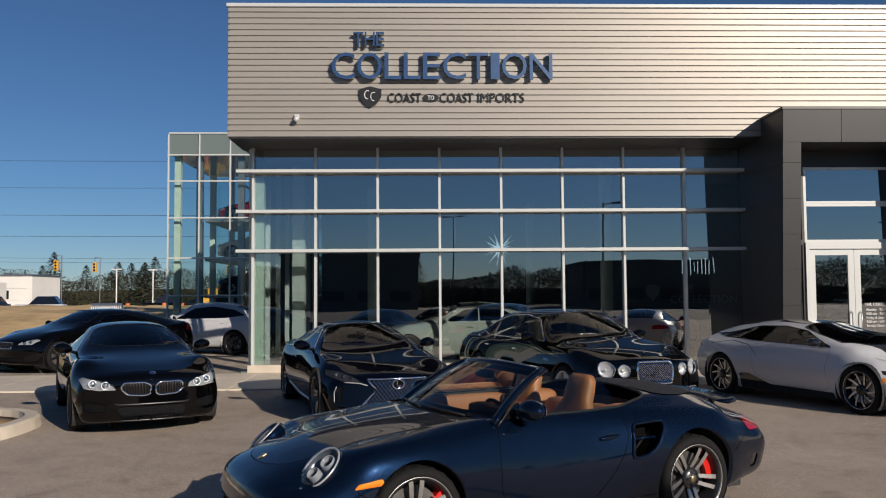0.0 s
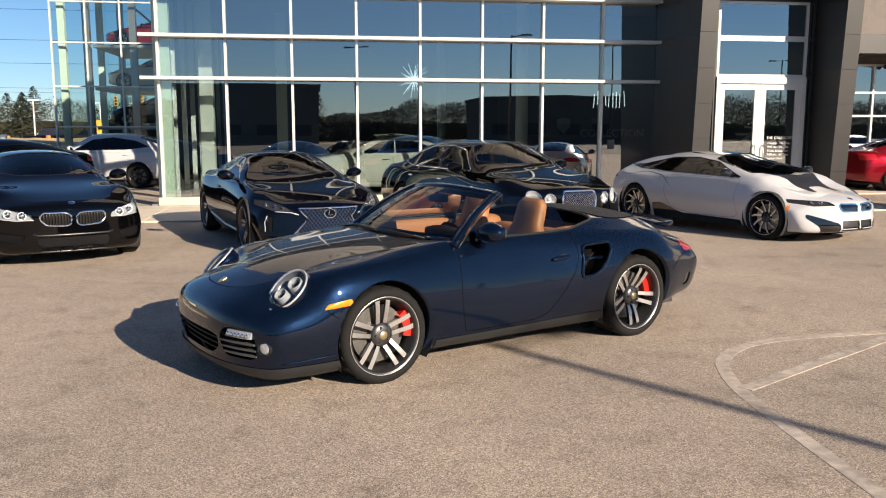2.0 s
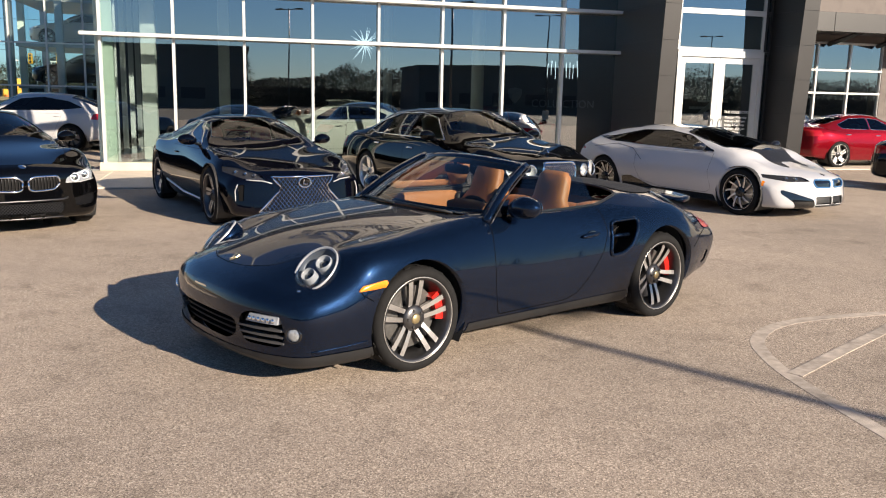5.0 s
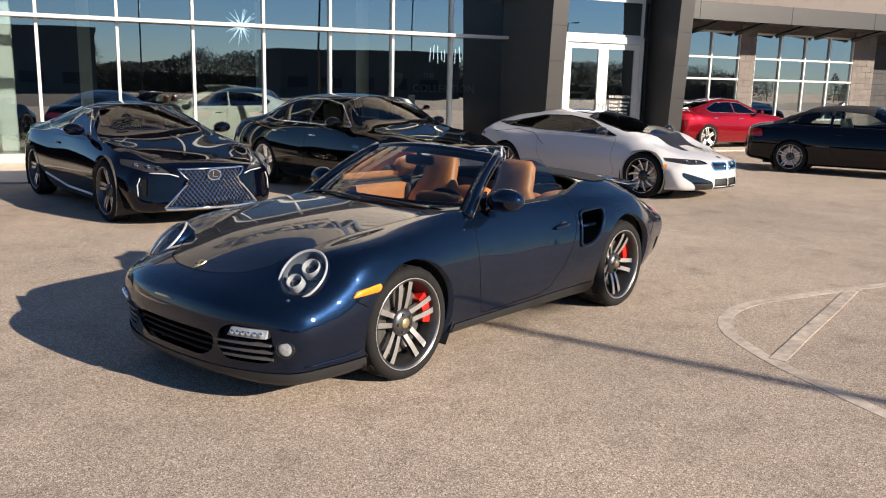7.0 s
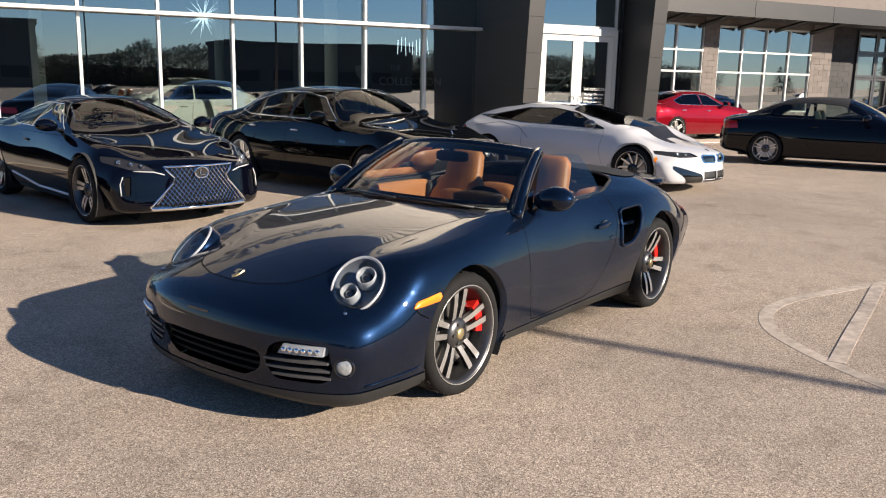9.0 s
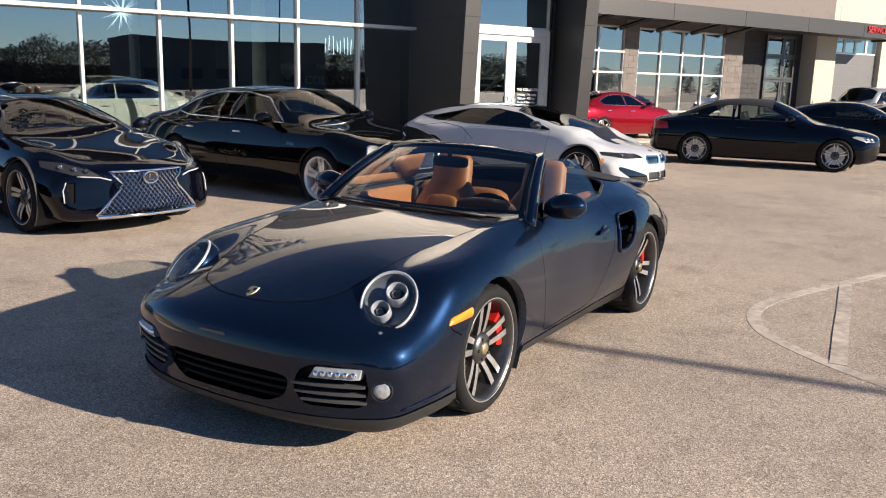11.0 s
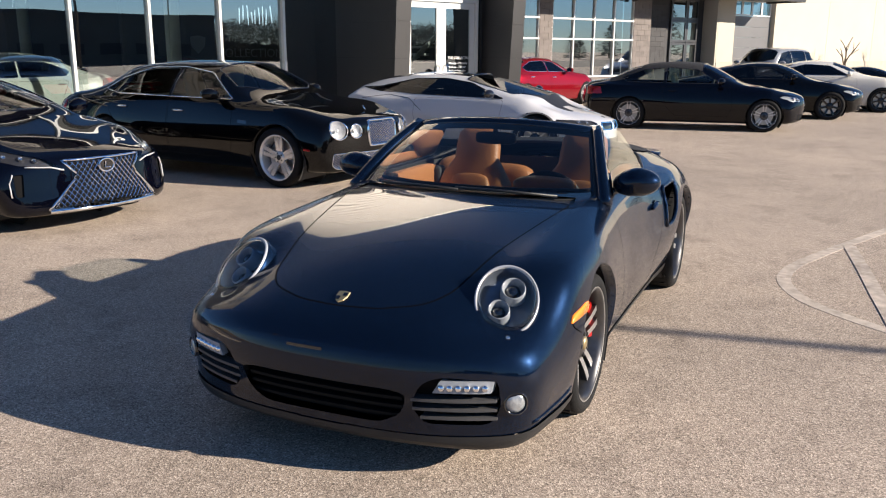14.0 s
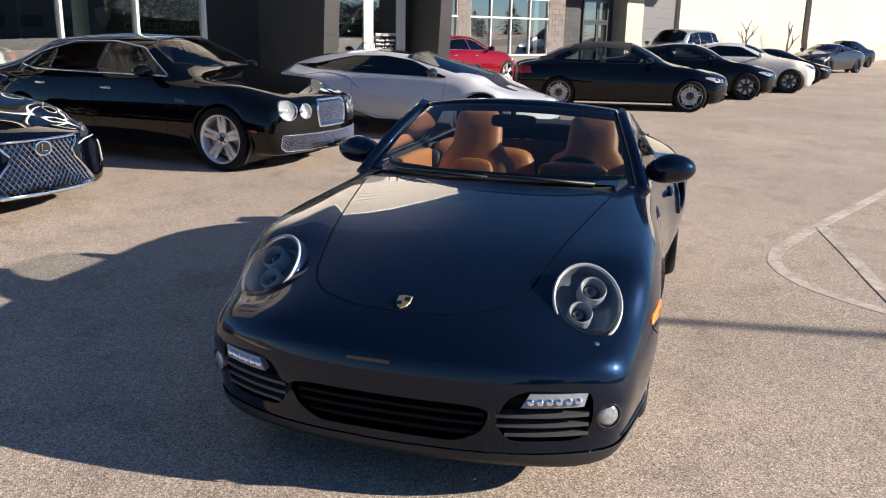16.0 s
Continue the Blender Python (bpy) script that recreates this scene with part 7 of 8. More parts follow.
def build_black_sedan():
    """Long black luxury sedan with round twin lamps."""
    sp = body_spec(5.29, 3.066, 0.90, 1.98, 1.488, zn=0.86, zcw=1.06, belt=1.0, deck=1.10, tail=1.02, xc=0.46, xh=1.22, xre=2.85, xtb=3.62, roofw=0.59, zb=0.19, bow_f=0.30, bow_r=0.26,
                   pf=((0.15, 0.07), (0.3, 0.0), (0.5, 0.0), (0.7, 0.01), (0.85, 0.03), (0.95, 0.06)), hips=0.01, fender=0.0)
    c = Car("luxury_sedan", "long black luxury sedan with chrome window trim and mesh grille", car_pose(2.156, 12.05, 1.151, 14.95, 1, 0.93), sp, M_BLACKP, "fs")
    c.arches(3.066, 0.395, 0.37)
    c.glaze([rounded([(0.80, 1.03), (1.30, 1.325), (1.80, 1.39), (1.86, 1.39), (1.86, 1.04)], 0.03), rounded([(1.90, 1.04), (1.90, 1.385), (2.45, 1.37), (2.95, 1.24), (3.2, 1.09), (2.9, 1.05)], 0.04)],
            rounded([(0.54, 0.0), (0.60, -0.4), (0.83, -0.69), (1.27, -0.56), (1.19, 0.0), (1.27, 0.56), (0.83, 0.69), (0.60, 0.4)], 0.03),
            rounded([(2.9, -0.48), (2.86, 0), (2.9, 0.48), (3.42, 0.46), (3.48, 0), (3.42, -0.46)], 0.04), glass_side=glass_mat("smoked_glass", (0.42, 0.44, 0.45), 1.5))
    c.doors([rounded([(0.74, 0.98), (0.72, 0.5), (0.78, 0.31), (1.86, 0.31), (1.87, 0.98)], 0.04), rounded([(1.89, 0.98), (1.88, 0.31), (2.58, 0.31), (2.72, 0.55), (2.98, 0.80), (3.0, 0.98)], 0.05)], [(1.68, 0.86), (2.72, 0.88)], M_CHROME)
    c.bonnet(rounded([(0.46, -0.74), (0.0, -0.66), (-0.5, -0.50), (-0.72, -0.33), (-0.75, 0), (-0.72, 0.33), (-0.5, 0.50), (0.0, 0.66), (0.46, 0.74), (0.42, 0.35), (0.40, 0), (0.42, -0.35)], 0.04))
    for s in (-1, 1):
        c.sk.bar("window_surround", rounded([(0.78, 1.022), (1.30, 1.333), (1.80, 1.398), (2.45, 1.385), (2.96, 1.248), (3.23, 1.088), (2.9, 1.04), (1.88, 1.03)], 0.04), "y", s, 0.009, M_CHROME, c.car, "chrome window surround", 0.004, True)
    for y, z, r in ((0.70, 0.70, 0.105), (0.475, 0.685, 0.082)):
        for s in (-1, 1):
            pl = oval(s * y, z, r, r, 22)
            f = c.sk.cut(pl, "x", -1, (-2, 0.2))
            p, n = c.sk.hit("x", -1, s * y, z)
            ln = c.sk.take(f, "headlight", M_LENS, c.car, "round clear headlight", 0.006)
            q = lathe([(0.0, 0.03), (r * 0.5, 0.026), (r * 0.9, 0.004), (r * 1.08, -0.012)], 24)
            q.transform(Matrix.Translation(p + Vector((0.012 + abs(0.1 if y > 0.6 else 0.03) * 0.3, 0, 0))) @ pose(0, 0, 0, 0, 0, -90 - s * (34 if y > 0.6 else 16)))
            part("reflector", q, M_FACET, ln, smooth=True)
            e = ellipsoid((0, 0, 0), (0.012, 0.022, 0.022), 14, 10)
            e.transform(Matrix.Translation(p + Vector((0.03, 0, 0))))
            part("projector", e, M_FACET, ln, smooth=True)
            c.sk.bar("headlight_ring", pl, "x", -1, 0.009, M_CHROME, c.car, "", 0.002, True)
    grille = rounded([(-0.27, 0.80), (0.27, 0.80), (0.29, 0.68), (0.27, 0.50), (-0.27, 0.50), (-0.29, 0.68)], 0.04)
    c.mesh_grille("grille", grille, M_CHROME, pitch=0.034, r=0.0038, rise=1.0, frame=M_CHROME, frame_r=0.016, label="chrome mesh grille", lift=-0.004)
    lower = rounded([(-0.78, 0.43), (0.78, 0.43), (0.80, 0.30), (0.74, 0.25), (-0.74, 0.25), (-0.80, 0.30)], 0.02)
    c.mesh_grille("lower_grille", lower, M_CHROME, pitch=0.036, r=0.0036, rise=0.8, frame=M_CHROME, frame_r=0.006, label="wide chrome lower grille", lift=-0.006)
    for s in (-1, 1):
        c.patch("side_marker", rounded([(-0.50, 0.465), (-0.41, 0.47), (-0.41, 0.495), (-0.50, 0.488)], 0.008), "y", s, M_RED_LENS, (-1.2, -0.4) if s < 0 else (0.4, 1.2), 0.003)
        c.patch("wing_vent", rounded([(0.47, 0.74), (0.62, 0.75), (0.62, 0.79), (0.47, 0.78)], 0.01), "y", s, M_GLOSSBLK, (-1.2, -0.4) if s < 0 else (0.4, 1.2), 0.002)
    c.tail([(4.0, 0.75), (4.02, 0.92), (4.3, 0.93), (4.3, 0.75)])
    c.mirrors(1.0, 0.90, 1.09)
    c.cabin(M_CREAM, 1.5, 2.6, 0.38, 0.95, 1.0, tall=0.7)
    mtr = tube([c.sk.hit("z", 1, -0.62, 0)[0] + Vector((0, 0, 0.004)), c.sk.hit("z", 1, -0.60, 0)[0] + Vector((0.01, 0, 0.05))], 0.012, 8, taper=0.6)
    part("bonnet_emblem", mtr, M_CHROME, c.car, smooth=True)
    return c.done(W_FIVE, 1.68, 0.36)


def build_white_hybrid():
    """Low white two-tone sports car with black bonnet panel."""
    sp = body_spec(4.69, 2.80, 0.96, 1.942, 1.295, zn=0.64, zcw=0.925, belt=0.89, deck=1.00, tail=0.93, xc=0.14, xh=1.30, xre=2.62, xtb=3.62, roofw=0.51, zb=0.15, bow_f=0.52,
                   pf=((0.12, 0.02), (0.25, 0.0), (0.4, 0.02), (0.55, 0.04), (0.65, 0.08), (0.75, 0.16)), hips=0.02, fender=0.0)
    c = Car("hybrid_sports_car", "white low sports car with black bonnet panel and scissor doors", car_pose(6.312, 11.79, 5.288, 14.39, 1, 0.93), sp, M_WHITEP, "i8")
    c.arches(2.80, 0.375, 0.345, 0.385)
    c.glaze([rounded([(0.56, 0.915), (1.22, 1.135), (1.70, 1.195), (2.25, 1.18), (2.95, 1.03), (2.2, 0.95)], 0.04)],
            rounded([(0.13, 0.0), (0.20, -0.38), (0.46, -0.70), (0.9, -0.62), (1.34, -0.50), (1.24, 0.0), (1.34, 0.50), (0.9, 0.62), (0.46, 0.70), (0.20, 0.38)], 0.03),
            rounded([(2.45, -0.40), (2.4, 0), (2.45, 0.40), (3.3, 0.38), (3.35, 0), (3.3, -0.38)], 0.04))
    c.doors([rounded([(0.55, 0.90), (0.58, 0.6), (0.50, 0.34), (0.62, 0.28), (1.5, 0.28), (1.95, 0.36), (2.08, 0.6), (2.1, 0.90)], 0.06)])
    c.patch("roof_panel", rounded([(1.30, -0.40), (1.22, 0), (1.30, 0.40), (2.02, 0.38), (2.0, 0), (2.02, -0.38)], 0.03), "z", 1, M_GLOSSBLK, (0.9, 2), 0.002, "gloss black roof")
    c.patch("bonnet_panel", rounded([(0.08, -0.36), (-0.34, -0.31), (-0.38, -0.23), (-0.14, -0.13), (-0.14, 0.13), (-0.38, 0.23), (-0.34, 0.31), (0.08, 0.36), (0.40, 0.62), (0.24, 0.4), (0.17, 0), (0.24, -0.4), (0.40, -0.62)], 0.03), "z", 1, M_BLACKPL, (0.5, 1.2), 0.002, "gloss black bonnet panel")
    c.lamp([(0.42, 0.56), (0.46, 0.615), (0.84, 0.64), (0.86, 0.59), (0.70, 0.55)], [(0.56, 0.585, 0.022), (0.66, 0.59, 0.022)], "slim dark headlight")
    M_KBLUE = mat("blue_grille_rim", (0.10, 0.28, 0.55), 0.2, 0.6)
    for s in (-1, 1):
        kid = rounded([(s * 0.04, 0.575), (s * 0.33, 0.585), (s * 0.38, 0.54), (s * 0.33, 0.475), (s * 0.04, 0.47)], 0.025)
        c.patch("kidney_grille", kid, "x", -1, M_GLOSSBLK, (-2, 0.2), -0.008, "dark kidney grille")
        c.sk.bar("kidney_rim", kid, "x", -1, 0.012, M_KBLUE, c.car, "blue-edged grille rim", 0.0, True)
        c.patch("corner_blade", rounded([(s * 0.34, 0.12), (s * 0.38, 0.30), (s * 0.56, 0.36), (s * 0.80, 0.44), (s * 0.80, 0.38), (s * 0.66, 0.26), (s * 0.60, 0.12)], 0.03), "x", -1, M_GLOSSBLK, (-2, 0.2), 0.003, "black corner blade")
        c.patch("lower_intake", rounded([(s * 0.01, 0.19), (s * 0.01, 0.34), (s * 0.34, 0.34), (s * 0.34, 0.19)], 0.02), "x", -1, M_BLACKPL, (-2, 0.2), -0.02)
        c.patch("sill_panel", rounded([(0.42, 0.12), (0.46, 0.26), (1.7, 0.27), (2.15, 0.42), (2.35, 0.40), (2.35, 0.12)], 0.03), "y", s, M_GLOSSBLK, (-1.2, -0.4) if s < 0 else (0.4, 1.2), 0.003, "black sill")
        c.patch("rear_side_panel", rounded([(2.1, 0.955), (2.8, 0.97), (3.25, 1.03), (2.75, 1.06), (2.4, 1.05)], 0.02), "y", s, M_GLOSSBLK, (-1.2, -0.3) if s < 0 else (0.3, 1.2), 0.003)
        c.patch("side_marker", rounded([(-0.40, 0.47), (-0.36, 0.48), (-0.36, 0.55), (-0.40, 0.54)], 0.008), "y", s, M_AMBER, (-1.2, -0.4) if s < 0 else (0.4, 1.2), 0.003)
        c.sk.bar("haunch_line", [(1.95, 0.70), (2.2, 0.88), (2.6, 0.93), (3.1, 0.86)], "y", s, 0.004, M_SEAM, c.car)
    p, n = c.sk.hit("z", 1, -0.76, 0)
    e = lathe([(0, 0.006), (0.03, 0.006), (0.04, 0.0)], 20, "z")
    e.transform(Matrix.Translation(p) @ n.to_track_quat("Z", "Y").to_matrix().to_4x4())
    part("bonnet_badge", e, M_LAMPDARK, c.car, smooth=True)
    c.tail([(3.35, 0.80), (3.5, 0.90), (3.72, 0.88), (3.72, 0.78)])
    c.mirrors(0.72, 0.90, 0.99, M_GLOSSBLK, 0.85)
    c.cabin(M_CABIN, 1.3, 2.0, 0.26, 0.65, 0.90)
    return c.done(W_TURB, 1.70, 0.345)


def build_black_gran_coupe():
    """Black coupe seen from the front, with twin kidney grilles and lit rings."""
    sp = body_spec(4.90, 2.85, 0.90, 1.90, 1.37, zn=0.80, zcw=0.99, belt=0.93, deck=1.02, tail=0.95, xc=0.45, xh=1.30, xre=2.3, xtb=3.1, roofw=0.54, zb=0.15, bow_f=0.36,
                   pf=((0.12, 0.06), (0.25, 0.0), (0.45, 0.0), (0.6, 0.0), (0.72, 0.02), (0.85, 0.08)), fender=0.02)
    c = Car("black_coupe", "black coupe with twin chrome-framed kidney grilles", car_pose(-4.54, 11.2, -5.78, 13.75, 1, 0.92), sp, M_BLACKP, "m6")
    c.arches(2.85, 0.375, 0.35)
    c.glaze([rounded([(0.82, 0.965), (1.45, 1.25), (2.05, 1.28), (2.7, 1.12), (2.9, 1.0), (2.3, 0.975)], 0.04)],
            rounded([(0.53, 0.0), (0.59, -0.38), (0.83, -0.66), (1.34, -0.52), (1.26, 0.0), (1.34, 0.52), (0.83, 0.66), (0.59, 0.38)], 0.03),
            rounded([(2.45, -0.46), (2.4, 0), (2.45, 0.46), (2.98, 0.44), (3.03, 0), (2.98, -0.44)], 0.04))
    c.doors([rounded([(0.66, 0.91), (0.64, 0.5), (0.70, 0.28), (1.85, 0.28), (2.0, 0.5), (2.12, 0.91)], 0.05)], [(1.9, 0.80)])
    c.bonnet(rounded([(0.42, -0.72), (0.0, -0.66), (-0.5, -0.55), (-0.70, -0.38), (-0.75, 0), (-0.70, 0.38), (-0.5, 0.55), (0.0, 0.66), (0.42, 0.72), (0.38, 0.35), (0.36, 0), (0.38, -0.35)], 0.05))
    M_RING = glow_mat("lit_lamp_ring", (0.95, 0.97, 1.0), 0.2)
    c.lamp([(0.44, 0.585), (0.46, 0.64), (0.62, 0.70), (0.80, 0.735), (0.85, 0.70), (0.80, 0.60), (0.60, 0.575)], [(0.56, 0.635, 0.042), (0.70, 0.655, 0.042)], "headlight with lit rings", M_LAMPGREY)
    for s in (-1, 1):
        for y, z in ((0.56, 0.635), (0.70, 0.655)):
            p, n = c.sk.hit("x", -1, s * y, z)
            rg = tube([p + Vector((0.0 + 0.03 * (y > 0.6), 0.046 * math.cos(t), 0.046 * math.sin(t))) for t in (math.tau * i / 20 for i in range(21))], 0.004, 6)
            part("lamp_ring", rg, M_RING, c.car, smooth=True)
        kid = rounded([(s * 0.03, 0.635), (s * 0.10, 0.665), (s * 0.35, 0.665), (s * 0.385, 0.60), (s * 0.31, 0.515), (s * 0.08, 0.50), (s * 0.03, 0.53)], 0.03)
        c.mesh_grille("kidney_grille", kid, M_BLKALLOY, pitch=0.034, r=0.006, straight=True, frame=M_CHROME, frame_r=0.013, label="kidney grille with black bars", lift=-0.01)
        c.mesh_grille("corner_intake", rounded([(s * 0.54, 0.40), (s * 0.80, 0.44), (s * 0.82, 0.36), (s * 0.78, 0.31), (s * 0.56, 0.30)], 0.02), M_BLKALLOY, pitch=0.034, r=0.0035, label="side intake mesh", lift=-0.012)
    c.mesh_grille("lower_intake", rounded([(-0.40, 0.37), (0.40, 0.37), (0.42, 0.30), (0.36, 0.22), (-0.36, 0.22), (-0.42, 0.30)], 0.03), M_GUN, pitch=0.034, r=0.0035, label="wide lower mesh intake", lift=-0.012)
    c.sk.bar("intake_edge", [(-0.46, 0.41), (-0.40, 0.395), (0.40, 0.395), (0.46, 0.41)], "x", -1, 0.012, M_GUN, c.car, "", 0.004)
    c.sk.bar("splitter_edge", [(-0.40, 0.195), (0.40, 0.195)], "x", -1, 0.010, M_GUN, c.car, "", 0.004)
    for s in (-1, 1):
        c.sk.bar("lamp_base_strip", [(s * 0.44, 0.585), (s * 0.62, 0.578), (s * 0.80, 0.602)], "x", -1, 0.006, M_REFLW, c.car, "", 0.004)
    p, n = c.sk.hit("z", 1, -0.80, 0)
    e = lathe([(0, 0.007), (0.03, 0.006), (0.04, 0.0)], 20, "z")
    e.transform(Matrix.Translation(p) @ n.to_track_quat("Z", "Y").to_matrix().to_4x4())
    part("bonnet_badge", e, M_CHROME, c.car, smooth=True)
    c.tail([(3.6, 0.70), (3.62, 0.84), (3.9, 0.84), (3.9, 0.70)])
    c.mirrors(0.90, 0.85, 1.03)
    c.cabin(M_TAN, 1.42, 2.2, 0.3, 0.85, 0.96)
    return c.done(W_BLACK, 1.63, 0.35)


def plain_car(name, label, m, paint_m, wheel, dims, side, screen_in=0.0, roof_m=None, chrome=None, lamp=None, grille=None, seat=None, glass=None, doors=2, tail_poly=None, wb=2.8, hz=0.335, arch=0.365, tan=None, step=0.085, per=4):
    """A parked car with fewer details, for those that stand farther off."""
    sp = body_spec(wb=wb, **dims)
    c = Car(name, label, m, sp, paint_m, "p", per, step)
    c.arches(wb, arch, hz)
    xc, xh, xre, xtb, rw, W = (dims[k] for k in ("xc", "xh", "xre", "xtb", "roofw", "W"))
    h = W / 2
    c.glaze(side, [(xc + 0.08, 0.0), (xc + 0.14, -0.38), (xc + 0.37, -h + 0.29), (xh + 0.04, -rw + 0.03), (xh - 0.04, 0.0), (xh + 0.04, rw - 0.03), (xc + 0.37, h - 0.29), (xc + 0.14, 0.38)],
            [(xre + 0.14, -rw + 0.09), (xre + 0.1, 0), (xre + 0.14, rw - 0.09), (xtb - 0.12, rw - 0.1), (xtb - 0.07, 0), (xtb - 0.12, -rw + 0.1)], glass_side=glass, chrome=chrome)
    b = dims["belt"]
    if doors == 2:
        c.doors([rounded([(xc + 0.22, b - 0.03), (xc + 0.2, 0.5), (xc + 0.26, 0.30), (xc + 1.35, 0.30), (xc + 1.55, 0.5), (xc + 1.65, b - 0.03)], 0.05)], [(xc + 1.42, b - 0.12)], chrome)
    else:
        c.doors([rounded([(xc + 0.22, b - 0.03), (xc + 0.2, 0.5), (xc + 0.26, 0.30), (xc + 1.2, 0.30), (xc + 1.22, b - 0.03)], 0.04), rounded([(xc + 1.24, b - 0.03), (xc + 1.23, 0.30), (xc + 1.85, 0.30), (xc + 2.0, 0.55), (xc + 2.2, b - 0.03)], 0.04)], [(xc + 1.05, b - 0.12), (xc + 2.05, b - 0.10)], chrome)
    if roof_m:
        c.patch("soft_top", [(xh + 0.06, -rw - 0.06), (xh + 0.02, 0), (xh + 0.06, rw + 0.06), (xtb - 0.02, rw + 0.12), (xtb + 0.02, 0), (xtb - 0.02, -rw - 0.12)], "z", 1, roof_m, (0.9, 2), 0.004, "dark cloth soft top")
    zn = dims["zn"]
    c.lamp(lamp or [(0.42, zn - 0.16), (0.46, zn - 0.10), (0.72, zn - 0.03), (0.80, zn - 0.06), (0.76, zn - 0.15)], [(0.56, zn - 0.115, 0.035), (0.67, zn - 0.10, 0.035)], back=M_LAMPGREY)
    c.mesh_grille("grille", grille or rounded([(-0.32, zn - 0.10), (0.32, zn - 0.10), (0.30, zn - 0.24), (-0.30, zn - 0.24)], 0.03), M_GUN, pitch=0.05, r=0.005, frame=M_CHROME, frame_r=0.009, lift=-0.008, straight=True)
    c.patch("lower_intake", rounded([(-0.62, 0.36), (0.62, 0.36), (0.58, 0.24), (-0.58, 0.24)], 0.03), "x", -1, M_MESH, (-2, 0.2), -0.02)
    xr = dims["L"] - dims["ov"]
    tz = dims["tail"]
    c.tail(tail_poly or [(xr - 0.5, tz - 0.22), (xr - 0.46, tz - 0.08), (xr - 0.15, tz - 0.06), (xr - 0.15, tz - 0.24)])
    c.mirrors(xc + 0.45, h - 0.08, b + 0.085)
    c.cabin(seat or M_CABIN, xc + 0.98, xc + 1.75, 0.3, xc + 0.42, b, rows=2)
    return c.done(wheel, W - 0.26, hz)


build_dark_coupe()
build_black_sedan()
build_white_hybrid()
build_black_gran_coupe()
HEAD = Vector((0.549, -0.836, 0))


def row_pose(fx, fy, wb, h=HEAD, side=1, half=0.86):
    return car_pose(fx, fy, fx - h.x * wb, fy - h.y * wb, side, half)


COUPE = dict(L=4.70, ov=0.85, W=1.80, H=1.415, zn=0.78, zcw=0.98, belt=0.94, deck=1.03, tail=0.96, xc=0.45, xh=1.22, xre=2.2, xtb=3.05, roofw=0.54)
coupe_side = [rounded([(0.86, 0.975), (1.38, 1.26), (2.0, 1.30), (2.02, 0.985)], 0.03), rounded([(2.06, 0.985), (2.06, 1.295), (2.4, 1.25), (2.75, 1.08), (2.7, 0.995)], 0.03)]
long_side = [coupe_side[0], rounded([(2.06, 0.985), (2.06, 1.29), (2.5, 1.25), (2.95, 1.08), (2.85, 0.995)], 0.03)]
plain_car("convertible_car", "dark navy convertible with its cloth top raised", row_pose(13.54, 12.13, 2.76), M_NAVY, W_STAR, dict(COUPE, xre=2.42, xtb=3.22, H=1.42), long_side, roof_m=M_SOFTTOP, seat=M_CREAM, glass=M_GLASS_CAR, wb=2.76, step=0.055, per=5)
fast_side = [rounded([(0.86, 0.975), (1.38, 1.25), (2.0, 1.28), (2.55, 1.14), (2.8, 1.02), (2.3, 0.985)], 0.03)]
plain_car("dark_coupe", "black coupe with tinted windows parked in the row", row_pose(17.95, 12.85, 2.85), M_BLACKP, W_BLACK, dict(COUPE, L=4.68, zn=0.76, H=1.385), fast_side, wb=2.85)
plain_car("ivory_coupe", "ivory white grand touring coupe with dark wheels", row_pose(21.7, 13.2, 2.75), M_IVORY, W_BLACK, dict(COUPE, L=4.8, W=1.94, zn=0.84, zcw=1.02, belt=0.97, deck=1.04, tail=0.98), [rounded([(0.86, 1.0), (1.38, 1.27), (2.0, 1.30), (2.55, 1.16), (2.8, 1.05), (2.3, 1.01)], 0.03)], chrome=M_CHROME, wb=2.75)
plain_car("low_sports_car", "low black sports car parked in the row", row_pose(26.6, 14.4, 2.6), M_BLACKP, W_BLACK, dict(COUPE, L=4.45, H=1.2, zn=0.62, zcw=0.86, belt=0.84, deck=0.95, tail=0.88, xc=0.2, xh=1.0, xre=1.7, xtb=2.9), [rounded([(0.6, 0.87), (1.1, 1.07), (1.6, 1.10), (2.1, 1.0), (2.3, 0.92), (1.9, 0.89)], 0.03)], wb=2.6)
plain_car("grey_coupe", "dark grey coupe parked across the far end", car_pose(36.2, 17.0, 39.0, 16.7, -1, 0.88), M_GREYP, W_BLACK, dict(COUPE, L=4.75, H=1.32), fast_side, wb=2.8)
plain_car("dark_sedan", "black sedan at the far end of the row", car_pose(44.5, 19.0, 47.3, 18.7, -1, 0.88), M_BLACKP, W_BLACK, dict(COUPE, L=4.85, H=1.45), fast_side, wb=2.85)
SEDAN = dict(L=4.67, ov=0.85, W=1.81, H=1.43, zn=0.80, zcw=1.02, belt=0.97, deck=1.10, tail=1.05, xc=0.48, xh=1.28, xre=2.35, xtb=3.15, roofw=0.55)
sedan_side = [rounded([(0.90, 1.0), (1.40, 1.28), (1.75, 1.32), (1.75, 1.01)], 0.03), rounded([(1.79, 1.01), (1.79, 1.32), (2.3, 1.30), (2.75, 1.13), (2.65, 1.03)], 0.03)]
plain_car("red_sedan", "bright red compact sedan on the apron by the wing windows", car_pose(17.55, 20.3, 14.75, 20.15, 1, 0.86) @ pose(0, 0, 0.03), M_REDP, W_TEN, SEDAN, sedan_side, chrome=M_CHROME, doors=4, wb=2.8)
